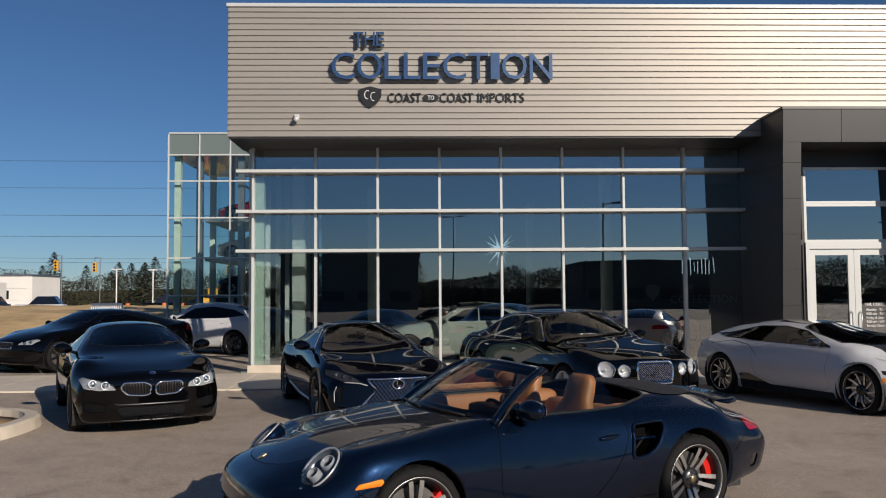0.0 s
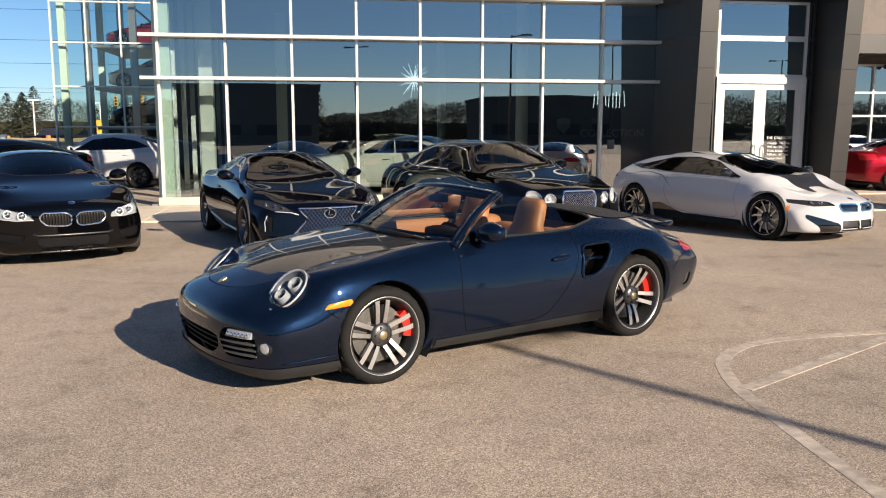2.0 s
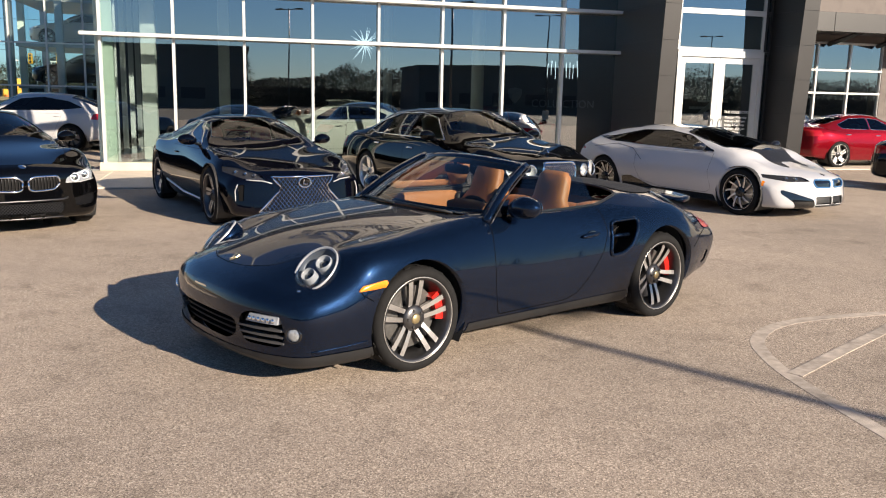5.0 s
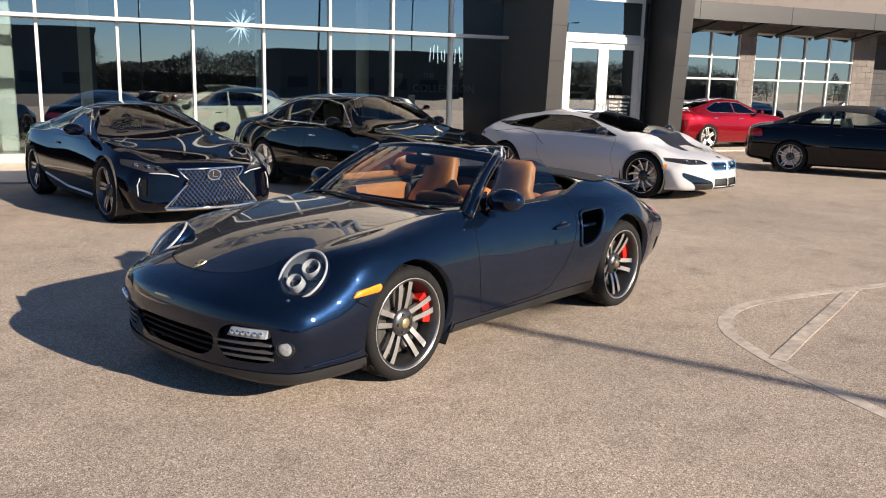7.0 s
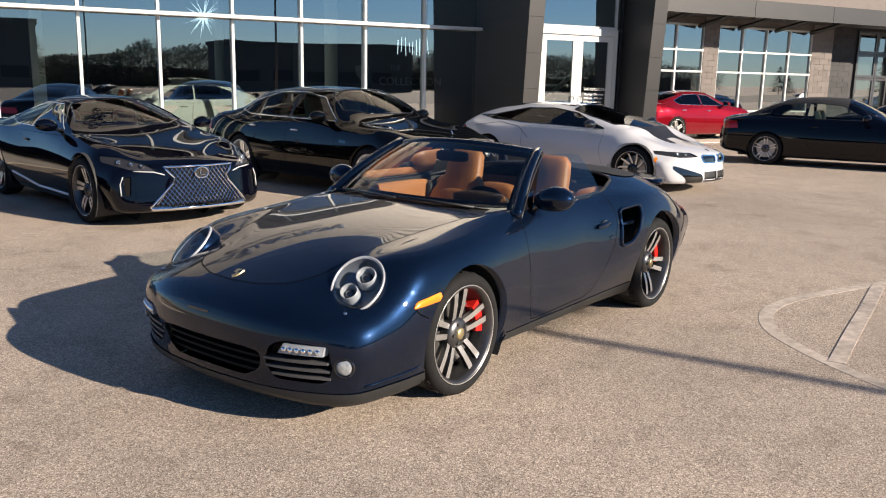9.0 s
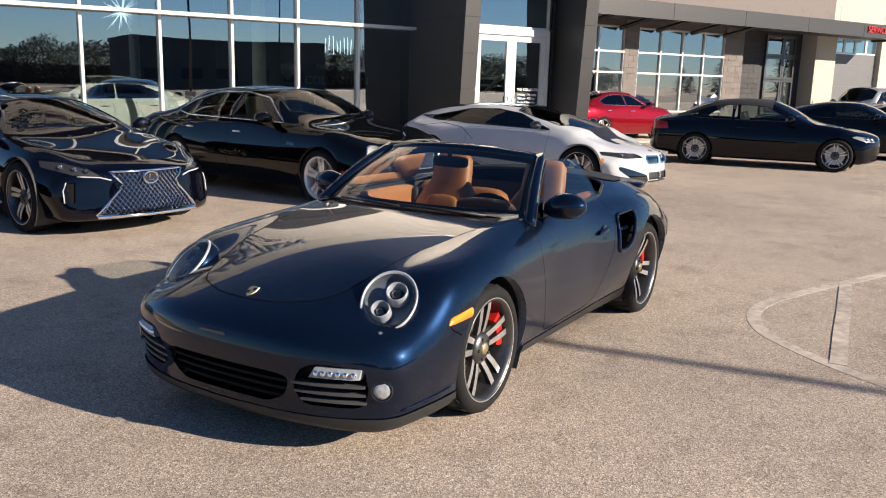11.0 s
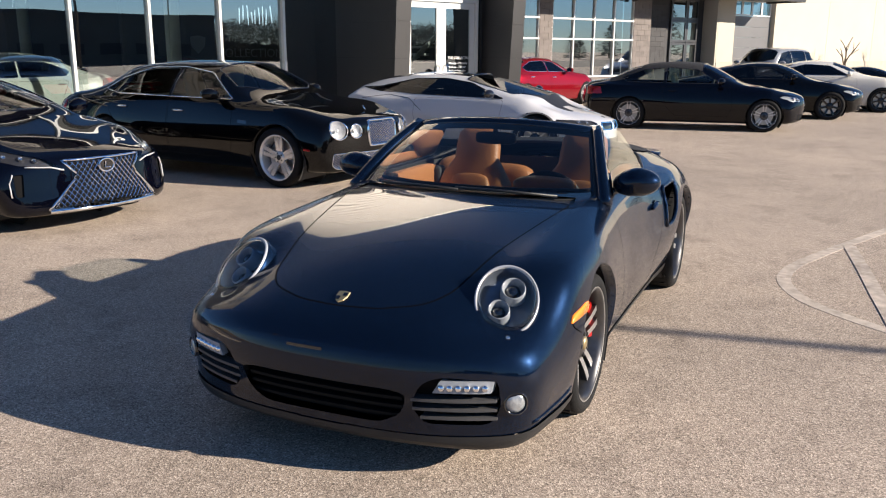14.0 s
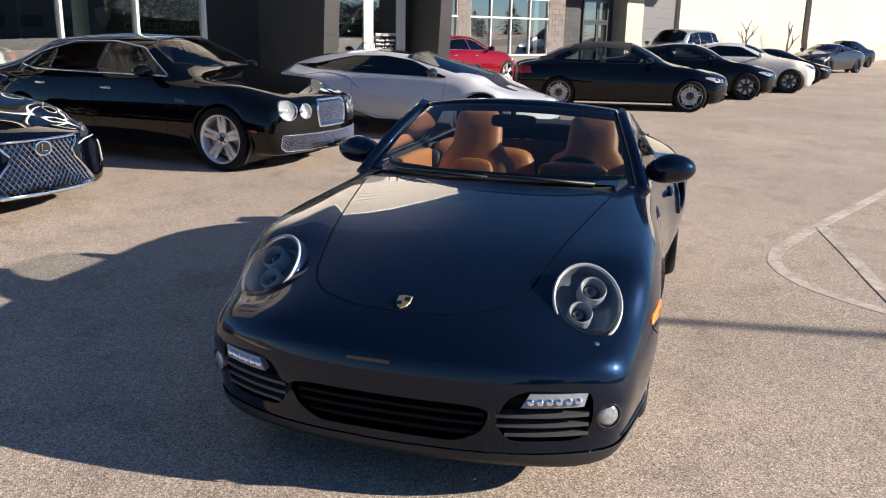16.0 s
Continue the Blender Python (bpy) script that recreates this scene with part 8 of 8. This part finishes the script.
SUV = dict(L=5.0, ov=0.9, W=1.95, H=1.82, zn=1.0, zcw=1.18, belt=1.16, deck=1.25, tail=1.2, xc=0.4, xh=1.05, xre=3.4, xtb=3.85, roofw=0.66, zb=0.24)
suv_side = [rounded([(0.82, 1.2), (1.25, 1.6), (1.8, 1.68), (1.8, 1.21)], 0.03), rounded([(1.84, 1.21), (1.84, 1.68), (2.8, 1.68), (2.8, 1.22)], 0.03), rounded([(2.85, 1.22), (2.85, 1.67), (3.5, 1.6), (3.6, 1.24)], 0.03)]
plain_car("silver_suv", "silver sport utility vehicle with dark windows by the bay wall", car_pose(27.0, 19.6, 30.0, 19.4, -1, 0.93), M_SILVERP, W_TEN, SUV, suv_side, doors=4, wb=2.95, hz=0.38, arch=0.43)
plain_car("white_hatchback", "white sporty hatchback beside the building", car_pose(-8.1, 25.4, -5.4, 24.66, -1, 0.90), M_WHITEP, W_BLACK, dict(SUV, L=4.8, H=1.55, belt=1.03, zcw=1.05, zn=0.85, deck=1.14, tail=1.08, xre=2.6, xtb=3.6, xc=0.45, xh=1.2, roofw=0.56), [rounded([(0.9, 1.06), (1.4, 1.36), (2.0, 1.42), (2.7, 1.32), (3.1, 1.16), (2.5, 1.09)], 0.03)], doors=4, wb=2.85, hz=0.36, arch=0.40)
plain_car("black_sedan", "black sedan with dark wheels parked on the apron", car_pose(-8.15, 19.4, -6.55, 21.8, -1, 0.90) @ pose(0, 0, 0.03), M_BLACKP, W_BLACK, dict(SEDAN, L=5.0, W=1.94, H=1.42, xtb=3.5, xre=2.5), fast_side, doors=4, wb=2.9, hz=0.355, arch=0.39)
plain_car("showroom_car", "cream white car displayed inside the showroom", car_pose(-0.2, 20.9, 2.6, 20.9, -1, 0.90) @ pose(0, 0, 0.06), M_IVORY, W_BLACK, dict(SEDAN, H=1.5), sedan_side, chrome=M_CHROME, doors=4, wb=2.8)
plain_car("red_showroom_car", "red car displayed deeper inside the showroom", car_pose(4.6, 23.6, 7.2, 23.9, -1, 0.86) @ pose(0, 0, 0.06), M_REDP, W_BLACK, COUPE, coupe_side, wb=2.76)
plain_car("red_deck_car", "red sports car on an upper tower deck", car_pose(-8.8, 39.6, -6.1, 39.6, -1, 0.86) @ pose(0, 0, 5.27), M_REDP, W_BLACK, dict(COUPE, L=4.45, H=1.2, zn=0.66, zcw=0.9, belt=0.86, deck=0.95, tail=0.88), fast_side, wb=2.6, step=0.09)
plain_car("white_deck_car", "white car on a middle tower deck", car_pose(-8.8, 39.6, -6.1, 39.6, -1, 0.86) @ pose(0, 0, 3.45), M_IVORY, W_BLACK, COUPE, fast_side, wb=2.7, step=0.09)
plain_car("grey_deck_car", "dark car on the lowest tower deck", car_pose(-8.8, 39.6, -6.1, 39.6, -1, 0.86) @ pose(0, 0, 1.75), M_GREYP, W_BLACK, COUPE, fast_side, wb=2.7, step=0.09)
for w in (W_TEN, W_FIVE, W_TURB, W_STAR, W_BLACK):
    remove_thing(w)

# ---- surroundings: lamp posts, field, far trees, wires ----
M_BARK = mat("grey_brown_bark", (0.10, 0.075, 0.055), 0.9, vary=0.3, scale=6, bump=0.6, bscale=30)
M_NEEDLE = mat("dark_conifer_needles", (0.022, 0.035, 0.016), 0.9, vary=0.4, scale=0.8)
M_TWIG = mat("bare_brown_twigs", (0.14, 0.10, 0.075), 0.95, vary=0.3, scale=0.8)
M_WOODS = mat("winter_woods", (0.07, 0.064, 0.045), 0.95, vary=0.5, scale=0.25)
M_EVERGREEN = mat("evergreen_woods", (0.034, 0.034, 0.018), 0.95, vary=0.6, scale=0.15)
M_YELLOW = mat("signal_yellow", (0.75, 0.36, 0.02), 0.5)
M_WIRE = mat("wire_black", (0.02, 0.02, 0.022), 0.6)
M_STRAW = mat("straw_covered_dirt", (0.50, 0.35, 0.17), 0.95, vary=0.35, scale=1.6, bump=1.0, bscale=9)
M_CULVERT = mat("corrugated_steel", (0.55, 0.56, 0.57), 0.35, 0.9, vary=0.15, scale=3)
M_OFFWHITE = mat("off_white_siding", (0.72, 0.70, 0.66), 0.7, vary=0.06, scale=0.5)
M_SHED = mat("grey_brown_wall", (0.10, 0.10, 0.09), 0.85, vary=0.12, scale=0.6)
M_ORANGE = mat("orange_plastic", (0.70, 0.16, 0.02), 0.5)


def lamp_post(x, y, h, arms=2):
    t = thing("lamp_post", pose(x, y, 0), "dark steel car park lamp post with flat heads", "lamp post", "car park lamp posts")
    part("base", lathe([(0, 0.0), (0.28, 0.0), (0.28, 0.7), (0.24, 0.75), (0, 0.75)], 20, "z"), M_CONC, t)
    part("pole", tube([(0, 0, 0.75), (0, 0, h)], 0.065, 10, taper=0.75), M_GUN, t, smooth=True)
    for k in range(arms):
        a = math.pi * k + 0.6
        c, s = math.cos(a), math.sin(a)
        part("arm", tube([(0, 0, h - 0.1), (0.6 * c, 0.6 * s, h - 0.05)], 0.03, 6), M_GUN, t)
        b3 = box(-0.32, 0.32, -0.16, 0.16, -0.05, 0.05, 0.02)
        b3.transform(pose(0.85 * c, 0.85 * s, h - 0.05, 0, 0, math.degrees(a)))
        part("lamp_head", b3, M_GUN, t)
    return t


_s = Vector((SUN_DIR[0], SUN_DIR[1], 0)).normalized()
LP_H = 6.6
_b = Vector((0.886, 6.45, 0)) + _s * (LP_H / math.tan(radians(SUN_EL)))
lamp_post(_b.x, _b.y, LP_H, 1)
for x, y in ((-14.0, -26.0), (3.0, -34.0), (24.0, -30.0), (-34, -40), (46, -44)):
    lamp_post(x, y, 8.5)


def conifer(h, r, seed):
    rg = random.Random(seed)
    t = thing("conifer_tree", None, "dark evergreen tree on the far side of the field", "tree", "far evergreen trees")
    part("trunk", tube([(0, 0, 0), (0.05, 0, h * 0.5), (0, 0, h * 0.97)], 0.16, 7, taper=0.15), M_BARK, t)
    bm = bmesh.new()
    n = 900
    for i in range(n):
        v = (i + rg.random()) / n
        z = h * (0.1 + 0.9 * v)
        rad = r * (1 - v) ** 0.62 * (0.3 + 0.7 * rg.random() ** 0.5) * (0.8 + 0.25 * math.sin(i * 0.9))
        a = rg.random() * math.tau
        p = Vector((rad * math.cos(a), rad * math.sin(a), z - 0.12 * rad))
        s = rg.uniform(0.3, 0.62) * (1.1 - 0.5 * v)
        d = Vector((math.cos(a), math.sin(a), rg.uniform(-0.5, 0.1))) * s
        w = Vector((-math.sin(a), math.cos(a), rg.uniform(-0.3, 0.3))) * s * 0.55
        vs = [bm.verts.new(q) for q in (p - d * 0.6, p + w, p + d, p - w)]
        bm.faces.new(vs)
    cr = part("crown", bm, M_NEEDLE, t)
    return t


def bare_tree(h, seed):
    rg = random.Random(seed)
    t = thing("bare_tree", None, "leafless brown tree on the skyline", "tree", "far bare trees")
    bm = bmesh.new()
    tw = bmesh.new()

    def grow(p, d, ln, r, lev):
        q = p + d * ln
        if lev < 3:
            tube([p, (p + q) / 2 + Vector((rg.uniform(-1, 1), rg.uniform(-1, 1), 0)) * ln * 0.06, q], r, 5, bm=bm, taper=0.6)
        else:
            w = d.orthogonal().normalized() * max(0.012, r)
            tw.faces.new([tw.verts.new(k) for k in (p - w, p + w, q + w * 0.3, q - w * 0.3)])
        if lev >= 5:
            return
        for _ in range(3 if lev < 2 else (4 if lev < 4 else 3)):
            e = (d + Vector((rg.uniform(-1, 1), rg.uniform(-1, 1), rg.uniform(-0.1, 0.7))) * 0.65).normalized()
            grow(p + (q - p) * rg.uniform(0.55, 1.0), e, ln * rg.uniform(0.55, 0.78), r * 0.55, lev + 1)
    grow(Vector((0, 0, 0)), Vector((0, 0, 1)), h * 0.32, h * 0.018, 0)
    part("limb", bm, M_BARK, t)
    c = part("twigs", tw, M_TWIG, t)
    c["kind"] = "stuff"
    return t


def far_woods(x0, x1, y0, y1, low, high, seed, n=9000, material=None):
    """A belt of winter woods with an uneven top: thousands of small twig and leaf clumps."""
    rn = np.random.default_rng(seed)
    X, Y = rn.uniform(x0, x1, n), rn.uniform(y0, y1, n)
    knots = np.linspace(x0, x1, int((x1 - x0) / 2.6) + 2)
    top = np.interp(X, knots, rn.uniform(low, high, len(knots))) + np.interp(X, knots[::4], rn.uniform(-0.8, 1.4, len(knots[::4])))
    Z = top * rn.random(n) ** 0.75
    size = rn.uniform(0.08, 0.2, n)
    a, b = rn.uniform(0, math.tau, n), rn.uniform(-1, 1, n)
    d = np.stack([np.cos(a), np.sin(a), b], 1) * size[:, None]
    e = np.stack([-np.sin(a), np.cos(a), -b * 0.5 + 0.4], 1) * size[:, None] * 0.5
    P = np.stack([X, Y, Z], 1)
    V = np.stack([P - d, P + e, P + d, P - e], 1).reshape(-1, 3)
    me = bpy.data.meshes.new("far_woods")
    # the dense lower wood behind the clumps
    kt = np.interp(knots, knots[::4], rn.uniform(0.62, 0.86, len(knots[::4]))) * low
    back = np.stack([np.stack([knots, np.full_like(knots, (y0 + y1) / 2), np.zeros_like(knots)], 1), np.stack([knots, np.full_like(knots, (y0 + y1) / 2), kt], 1)], 1).reshape(-1, 3)
    faces = np.arange(4 * n).reshape(-1, 4).tolist() + [[4 * n + 2 * i, 4 * n + 2 * i + 2, 4 * n + 2 * i + 3, 4 * n + 2 * i + 1] for i in range(len(knots) - 1)]
    me.from_pydata(V.tolist() + back.tolist(), [], faces)
    me.materials.append(material or M_WOODS)
    return tagged(new("far_woods", me), "belt of dark brown-green winter woods", "woods", kind="stuff")


far_woods(-105, -8, 140, 156, 4.0, 6.6, 5, 50000, M_EVERGREEN)
far_woods(-90, 120, -96, -76, 3.4, 6.2, 6, 230000)
conifers = [conifer(9.0, 3.0, 1), conifer(10.5, 3.2, 2), conifer(8.0, 3.4, 3)]
bares = [bare_tree(10.0, 4), bare_tree(9.0, 9)]
rg = random.Random(3)
spots = []
for i in range(44):                      # skyline beyond the field
    spots.append((-112 + i * 2.4 + rg.uniform(-1, 1), 150 + rg.uniform(-14, 24), 0 if rg.random() < 0.62 else 1, rg.uniform(0.6, 0.85)))
for i in range(40):                      # across the road, behind the viewer
    spots.append((-130 + i * 7 + rg.uniform(-4, 4), -82 + rg.uniform(-14, 10), 0 if rg.random() < 0.35 else 1, rg.uniform(0.45, 0.72)))
for i in range(14):                      # far right
    spots.append((150 + rg.uniform(-10, 20), -80 + i * 16, 0 if rg.random() < 0.5 else 1, rg.uniform(0.8, 1.2)))
first = {}
for x, y, kind, sc in spots:
    src = rg.choice(conifers if kind == 0 else bares)
    m = pose(x, y, 0, 0, 0, rg.uniform(0, 360))
    if src not in first:
        first[src] = 1
        src.matrix_world = m
        continue
    o = copy_thing(src, m)
    o.scale = (sc * 1.25, sc * 1.25, sc * rg.uniform(0.85, 1.1))

# low buildings across the road
for i, (x, y, w, d, h) in enumerate(((-40, -62, 24, 12, 5.6), (-8, -66, 16, 12, 6.2), (30, -64, 22, 12, 5.0))):
    t = thing("roadside_building", pose(x, y, 0), "low brown commercial building across the road", "building", "buildings across the road")
    part("wall", box(-w / 2, w / 2, -d / 2, d / 2, 0, h), M_SHED, t)
    part("roof_edge", box(-w / 2 - 0.2, w / 2 + 0.2, -d / 2 - 0.2, d / 2 + 0.2, h + 0.002, h + 0.4), M_SHED, t)
    for k in range(int(w / 4)):
        xx = -w / 2 + 2 + k * 4
        part("window", box(xx - 1.2, xx + 1.2, d / 2 + 0.001, d / 2 + 0.06, 1.0, 2.2), M_WIRE, t)

# field on the left: grass verge and straw-covered mound
bm = bmesh.new()
bmesh.ops.create_grid(bm, x_segments=60, y_segments=50, size=1.0)
for v in bm.verts:
    x, y = -38 + v.co.x * 29.4, 52 + v.co.y * 32
    e = min(1, (1 - abs(v.co.x)) * 5) * min(1, max(0, (y - 28.5) / 11.0)) * min(1, (84 - y) / 6)
    n = noise.fractal(Vector((x * 0.13, y * 0.13, 2.0)), 0.9, 2.0, 4)
    v.co = Vector((x, y, 0.02 + e * max(0.0, 0.82 + 0.33 * n + 0.07 * noise.noise(Vector((x * 1.7, y * 1.7, 0))))))
tagged(link_mesh("dirt_mound", bm, M_STRAW, smooth=True), "straw-coloured bare dirt mound beyond the car park", "ground", kind="structure")
bm = bmesh.new()
bmesh.ops.create_grid(bm, x_segments=40, y_segments=6, size=1.0)
for v in bm.verts:
    v.co = Vector((-30 + v.co.x * 20.4, 24.6 + v.co.y * 4.6, 0.035 + 0.02 * noise.noise(Vector((v.co.x * 60, v.co.y * 8, 0)))))
tagged(link_mesh("grass_verge", bm, M_GRASS, smooth=True), "dry winter grass verge", "grass", kind="structure")
bm = bmesh.new()
rg = random.Random(8)
for i in range(5200):
    x, y = rg.uniform(-26, -9.7), rg.uniform(20.1, 25.0)
    a, h = rg.uniform(0, math.tau), rg.uniform(0.04, 0.10)
    w = Vector((math.cos(a), math.sin(a), 0)) * 0.008
    p = Vector((x, y, 0.03))
    bm.faces.new([bm.verts.new(q) for q in (p - w, p + w, p + Vector((rg.uniform(-0.04, 0.04), rg.uniform(-0.04, 0.04), h)))])
tagged(link_mesh("grass", bm, M_GRASS), "short dry grass blades", "grass", kind="stuff")

pipe = thing("culvert_pipe", pose(-16.2, 44.0, 1.10, 0, 0, 12), "ribbed galvanised culvert pipe lying on the mound", "pipe")
prof = []
for i in range(31):
    prof.append((0.28 + 0.012 * math.cos(i * math.pi), -0.75 + 1.5 * i / 30))
prof += [(0.25, 0.75), (0.25, -0.75)]
b3 = lathe(prof, 28, "y", close=True)
b3.transform(pose(0, 0, 0, 0, 0, 90))
part("pipe_wall", b3, M_CULVERT, pipe, smooth=False)

shed = thing("white_building", pose(-62, 118, 0), "low white commercial building beyond the field", "building")
part("wall", box(-13, 8, 0, 9, 0, 4.6), M_OFFWHITE, shed)
part("roof_edge", box(-13.1, 8.1, -0.1, 9.1, 4.602, 4.85), M_STEELPOST, shed)
for k in range(5):
    part("window", box(-11 + k * 3.6, -9.6 + k * 3.6, -0.05, -0.002, 1.4, 2.6), M_GLOSSBLK, shed)
trl = thing("site_trailer", pose(-52, 96, 0), "white site trailer with a red stripe", "trailer")
part("body", box(-8, 4, 0, 2.5, 0.9, 3.4, 0.05), M_OFFWHITE, trl)
part("red_stripe", box(-7.5, -1.5, -0.03, -0.002, 2.1, 2.7), M_REDSIGN, trl)
part("red_stripe", box(0.4, 3.4, -0.03, -0.002, 1.5, 3.0), M_REDSIGN, trl)
for k in (-6, -5, 2):
    part("wheel", lathe([(0, -0.02), (0.45, -0.02), (0.45, 0.25)], 18), M_RUBBER, trl).location = (k, 0.1, 0.45)
for x, y, z in ((-43, 100, 5.4), (-40, 104, 5.3), (-24.5, 108, 5.0), (-21.5, 108, 5.1)):
    t = thing("traffic_signal", pose(x, y, z), "yellow hanging traffic signal head", "traffic light", "traffic signals")
    part("housing", box(-0.22, 0.22, -0.2, 0.2, -0.6, 0.6, 0.03), M_YELLOW, t)
    for k in (-0.36, 0, 0.36):
        l = lathe([(0, -0.24), (0.13, -0.24), (0.15, -0.2)], 14)
        bmesh.ops.translate(l, verts=l.verts, vec=(0, 0, k))
        part("lens", l, M_GLOSSBLK, t)
    part("hanger", tube([(0, 0, 0.6), (0, 0, 1.2)], 0.03, 5), M_WIRE, t)
    part("mast", tube([(0.5, 0.4, -z), (0.5, 0.4, 1.2), (0, 0, 1.2)], 0.06, 6), M_STEELPOST, t)
for x, y, h in ((-33, 92, 4.6), (-30, 95, 4.6), (-24, 98, 4.4), (-20.5, 99, 4.4), (-14, 102, 4.4)):
    t = thing("street_lamp", pose(x, y, 0), "thin pale street lamp far off", "lamp post", "far street lamps")
    part("pole", tube([(0, 0, 0), (0, 0, h)], 0.07, 6), M_OFFWHITE, t)
    part("lamp_head", box(-0.5, 0.5, -0.15, 0.15, h, h + 0.12), M_OFFWHITE, t)
for k, (z, y) in enumerate(((14.9, 75), (12.6, 76), (10.2, 77), (8.4, 79), (7.6, 110), (7.0, 108))):
    pts = [(-90 + 12.5 * i, y, z - 1.1 * (1 - ((i - 6) / 6) ** 2)) for i in range(13)]
    tagged(link_mesh("power_line", tube(pts, 0.015, 4), M_WIRE), "thin black overhead power line", "wire", "power lines")
for x, y, h in ((-90, 77, 16), (60, 77, 16), (-90, 109, 9), (60, 109, 9)):
    t = thing("utility_pole", pose(x, y, 0), "tall wooden utility pole", "pole", "utility poles")
    part("shaft", tube([(0, 0, 0), (0, 0, h)], 0.16, 8, taper=0.7), M_BARK, t)
    part("crossarm", box(-0.12, 0.12, -2.3, 2.3, h - 2.0, h - 1.8), M_BARK, t)
for i in range(7):
    b3 = lathe([(0, 0), (0.28, 0), (0.26, 0.3), (0.22, 0.3), (0.2, 1.0), (0, 1.0)], 14, "z")
    t = tagged(link_mesh("traffic_barrel", b3, M_ORANGE), "orange traffic barrel by the road", "barrel", "traffic barrels")
    t.location = (-29 + i * 2.3 + (i % 3) * 0.4, 84 + (i % 2) * 3, 0)
dig = thing("yellow_loader", pose(-21.5, 88, 0, 0, 0, 20), "small yellow loader at the roadside", "machine")
part("body", box(-1.2, 1.0, -0.6, 0.6, 0.7, 1.5, 0.06), M_YELLOW, dig)
part("cab", box(-0.6, 0.4, -0.5, 0.5, 1.5, 2.5, 0.06), M_YELLOW, dig)
part("bucket", box(1.2, 1.9, -0.8, 0.8, 0.3, 0.9, 0.05), M_YELLOW, dig)
for sx in (-0.8, 0.7):
    for sy in (-0.6, 0.6):
        w = lathe([(0, -0.15), (0.45, -0.15), (0.45, 0.15), (0, 0.15)], 16)
        bmesh.ops.translate(w, verts=w.verts, vec=(sx, sy, 0.45))
        part("wheel", w, M_RUBBER, dig)


def far_car(x, y, turn, material, tall=False):
    """A distant parked car: lower body, glasshouse, wheels."""
    t = thing("distant_car", pose(x, y, 0, 0, 0, turn), "small far-off parked car by the road", "car", "distant parked cars")
    b3 = box(-2.25, 2.25, -0.9, 0.9, 0.35, 0.98, 0.14, seg=3)
    part("body", b3, material, t, smooth=False)
    top = 1.75 if tall else 1.45
    g = loft([[(-0.95, -0.82, 0.97), (1.9, -0.82, 0.97), (1.9, 0.82, 0.97), (-0.95, 0.82, 0.97)], [(-0.25, -0.66, top), (1.35, -0.66, top), (1.35, 0.66, top), (-0.25, 0.66, top)]])
    bmesh.ops.recalc_face_normals(g, faces=g.faces)
    part("glasshouse", g, M_GLOSSBLK, t)
    part("roof", box(-0.2, 1.3, -0.62, 0.62, top + 0.002, top + 0.05, 0.02), material, t)
    for sx in (-1.4, 1.35):
        for sy in (-0.8, 0.8):
            w = lathe([(0, -0.11), (0.33, -0.11), (0.33, 0.11), (0, 0.11)], 16)
            bmesh.ops.translate(w, verts=w.verts, vec=(sx, sy, 0.33))
            part("wheel", w, M_RUBBER, t)


for x, y, a, m, tall in ((-37.5, 84, 10, M_WHITEP, True), (-28.0, 92, 20, M_BLACKP, True), (-24.5, 94, 0, M_GREYP, False), (-21.0, 95, 5, M_WHITEP, True), (-12.0, 92, 10, M_REDP, False), (-8.0, 90, 0, M_GREYP, False), (-46, 90, 0, M_GREYP, True)):
    far_car(x, y, a, m, tall)
# young bare trees by the service wall
for x in (39.0, 44.5):
    t = bare_tree(4.2, int(x))
    for o in [o for o in t.children if o.name.startswith("twigs")]:
        bpy.data.objects.remove(o)
    t.matrix_world = pose(x, 22.2, 0)
    t["label"] = "thin leafless young tree by the wall"
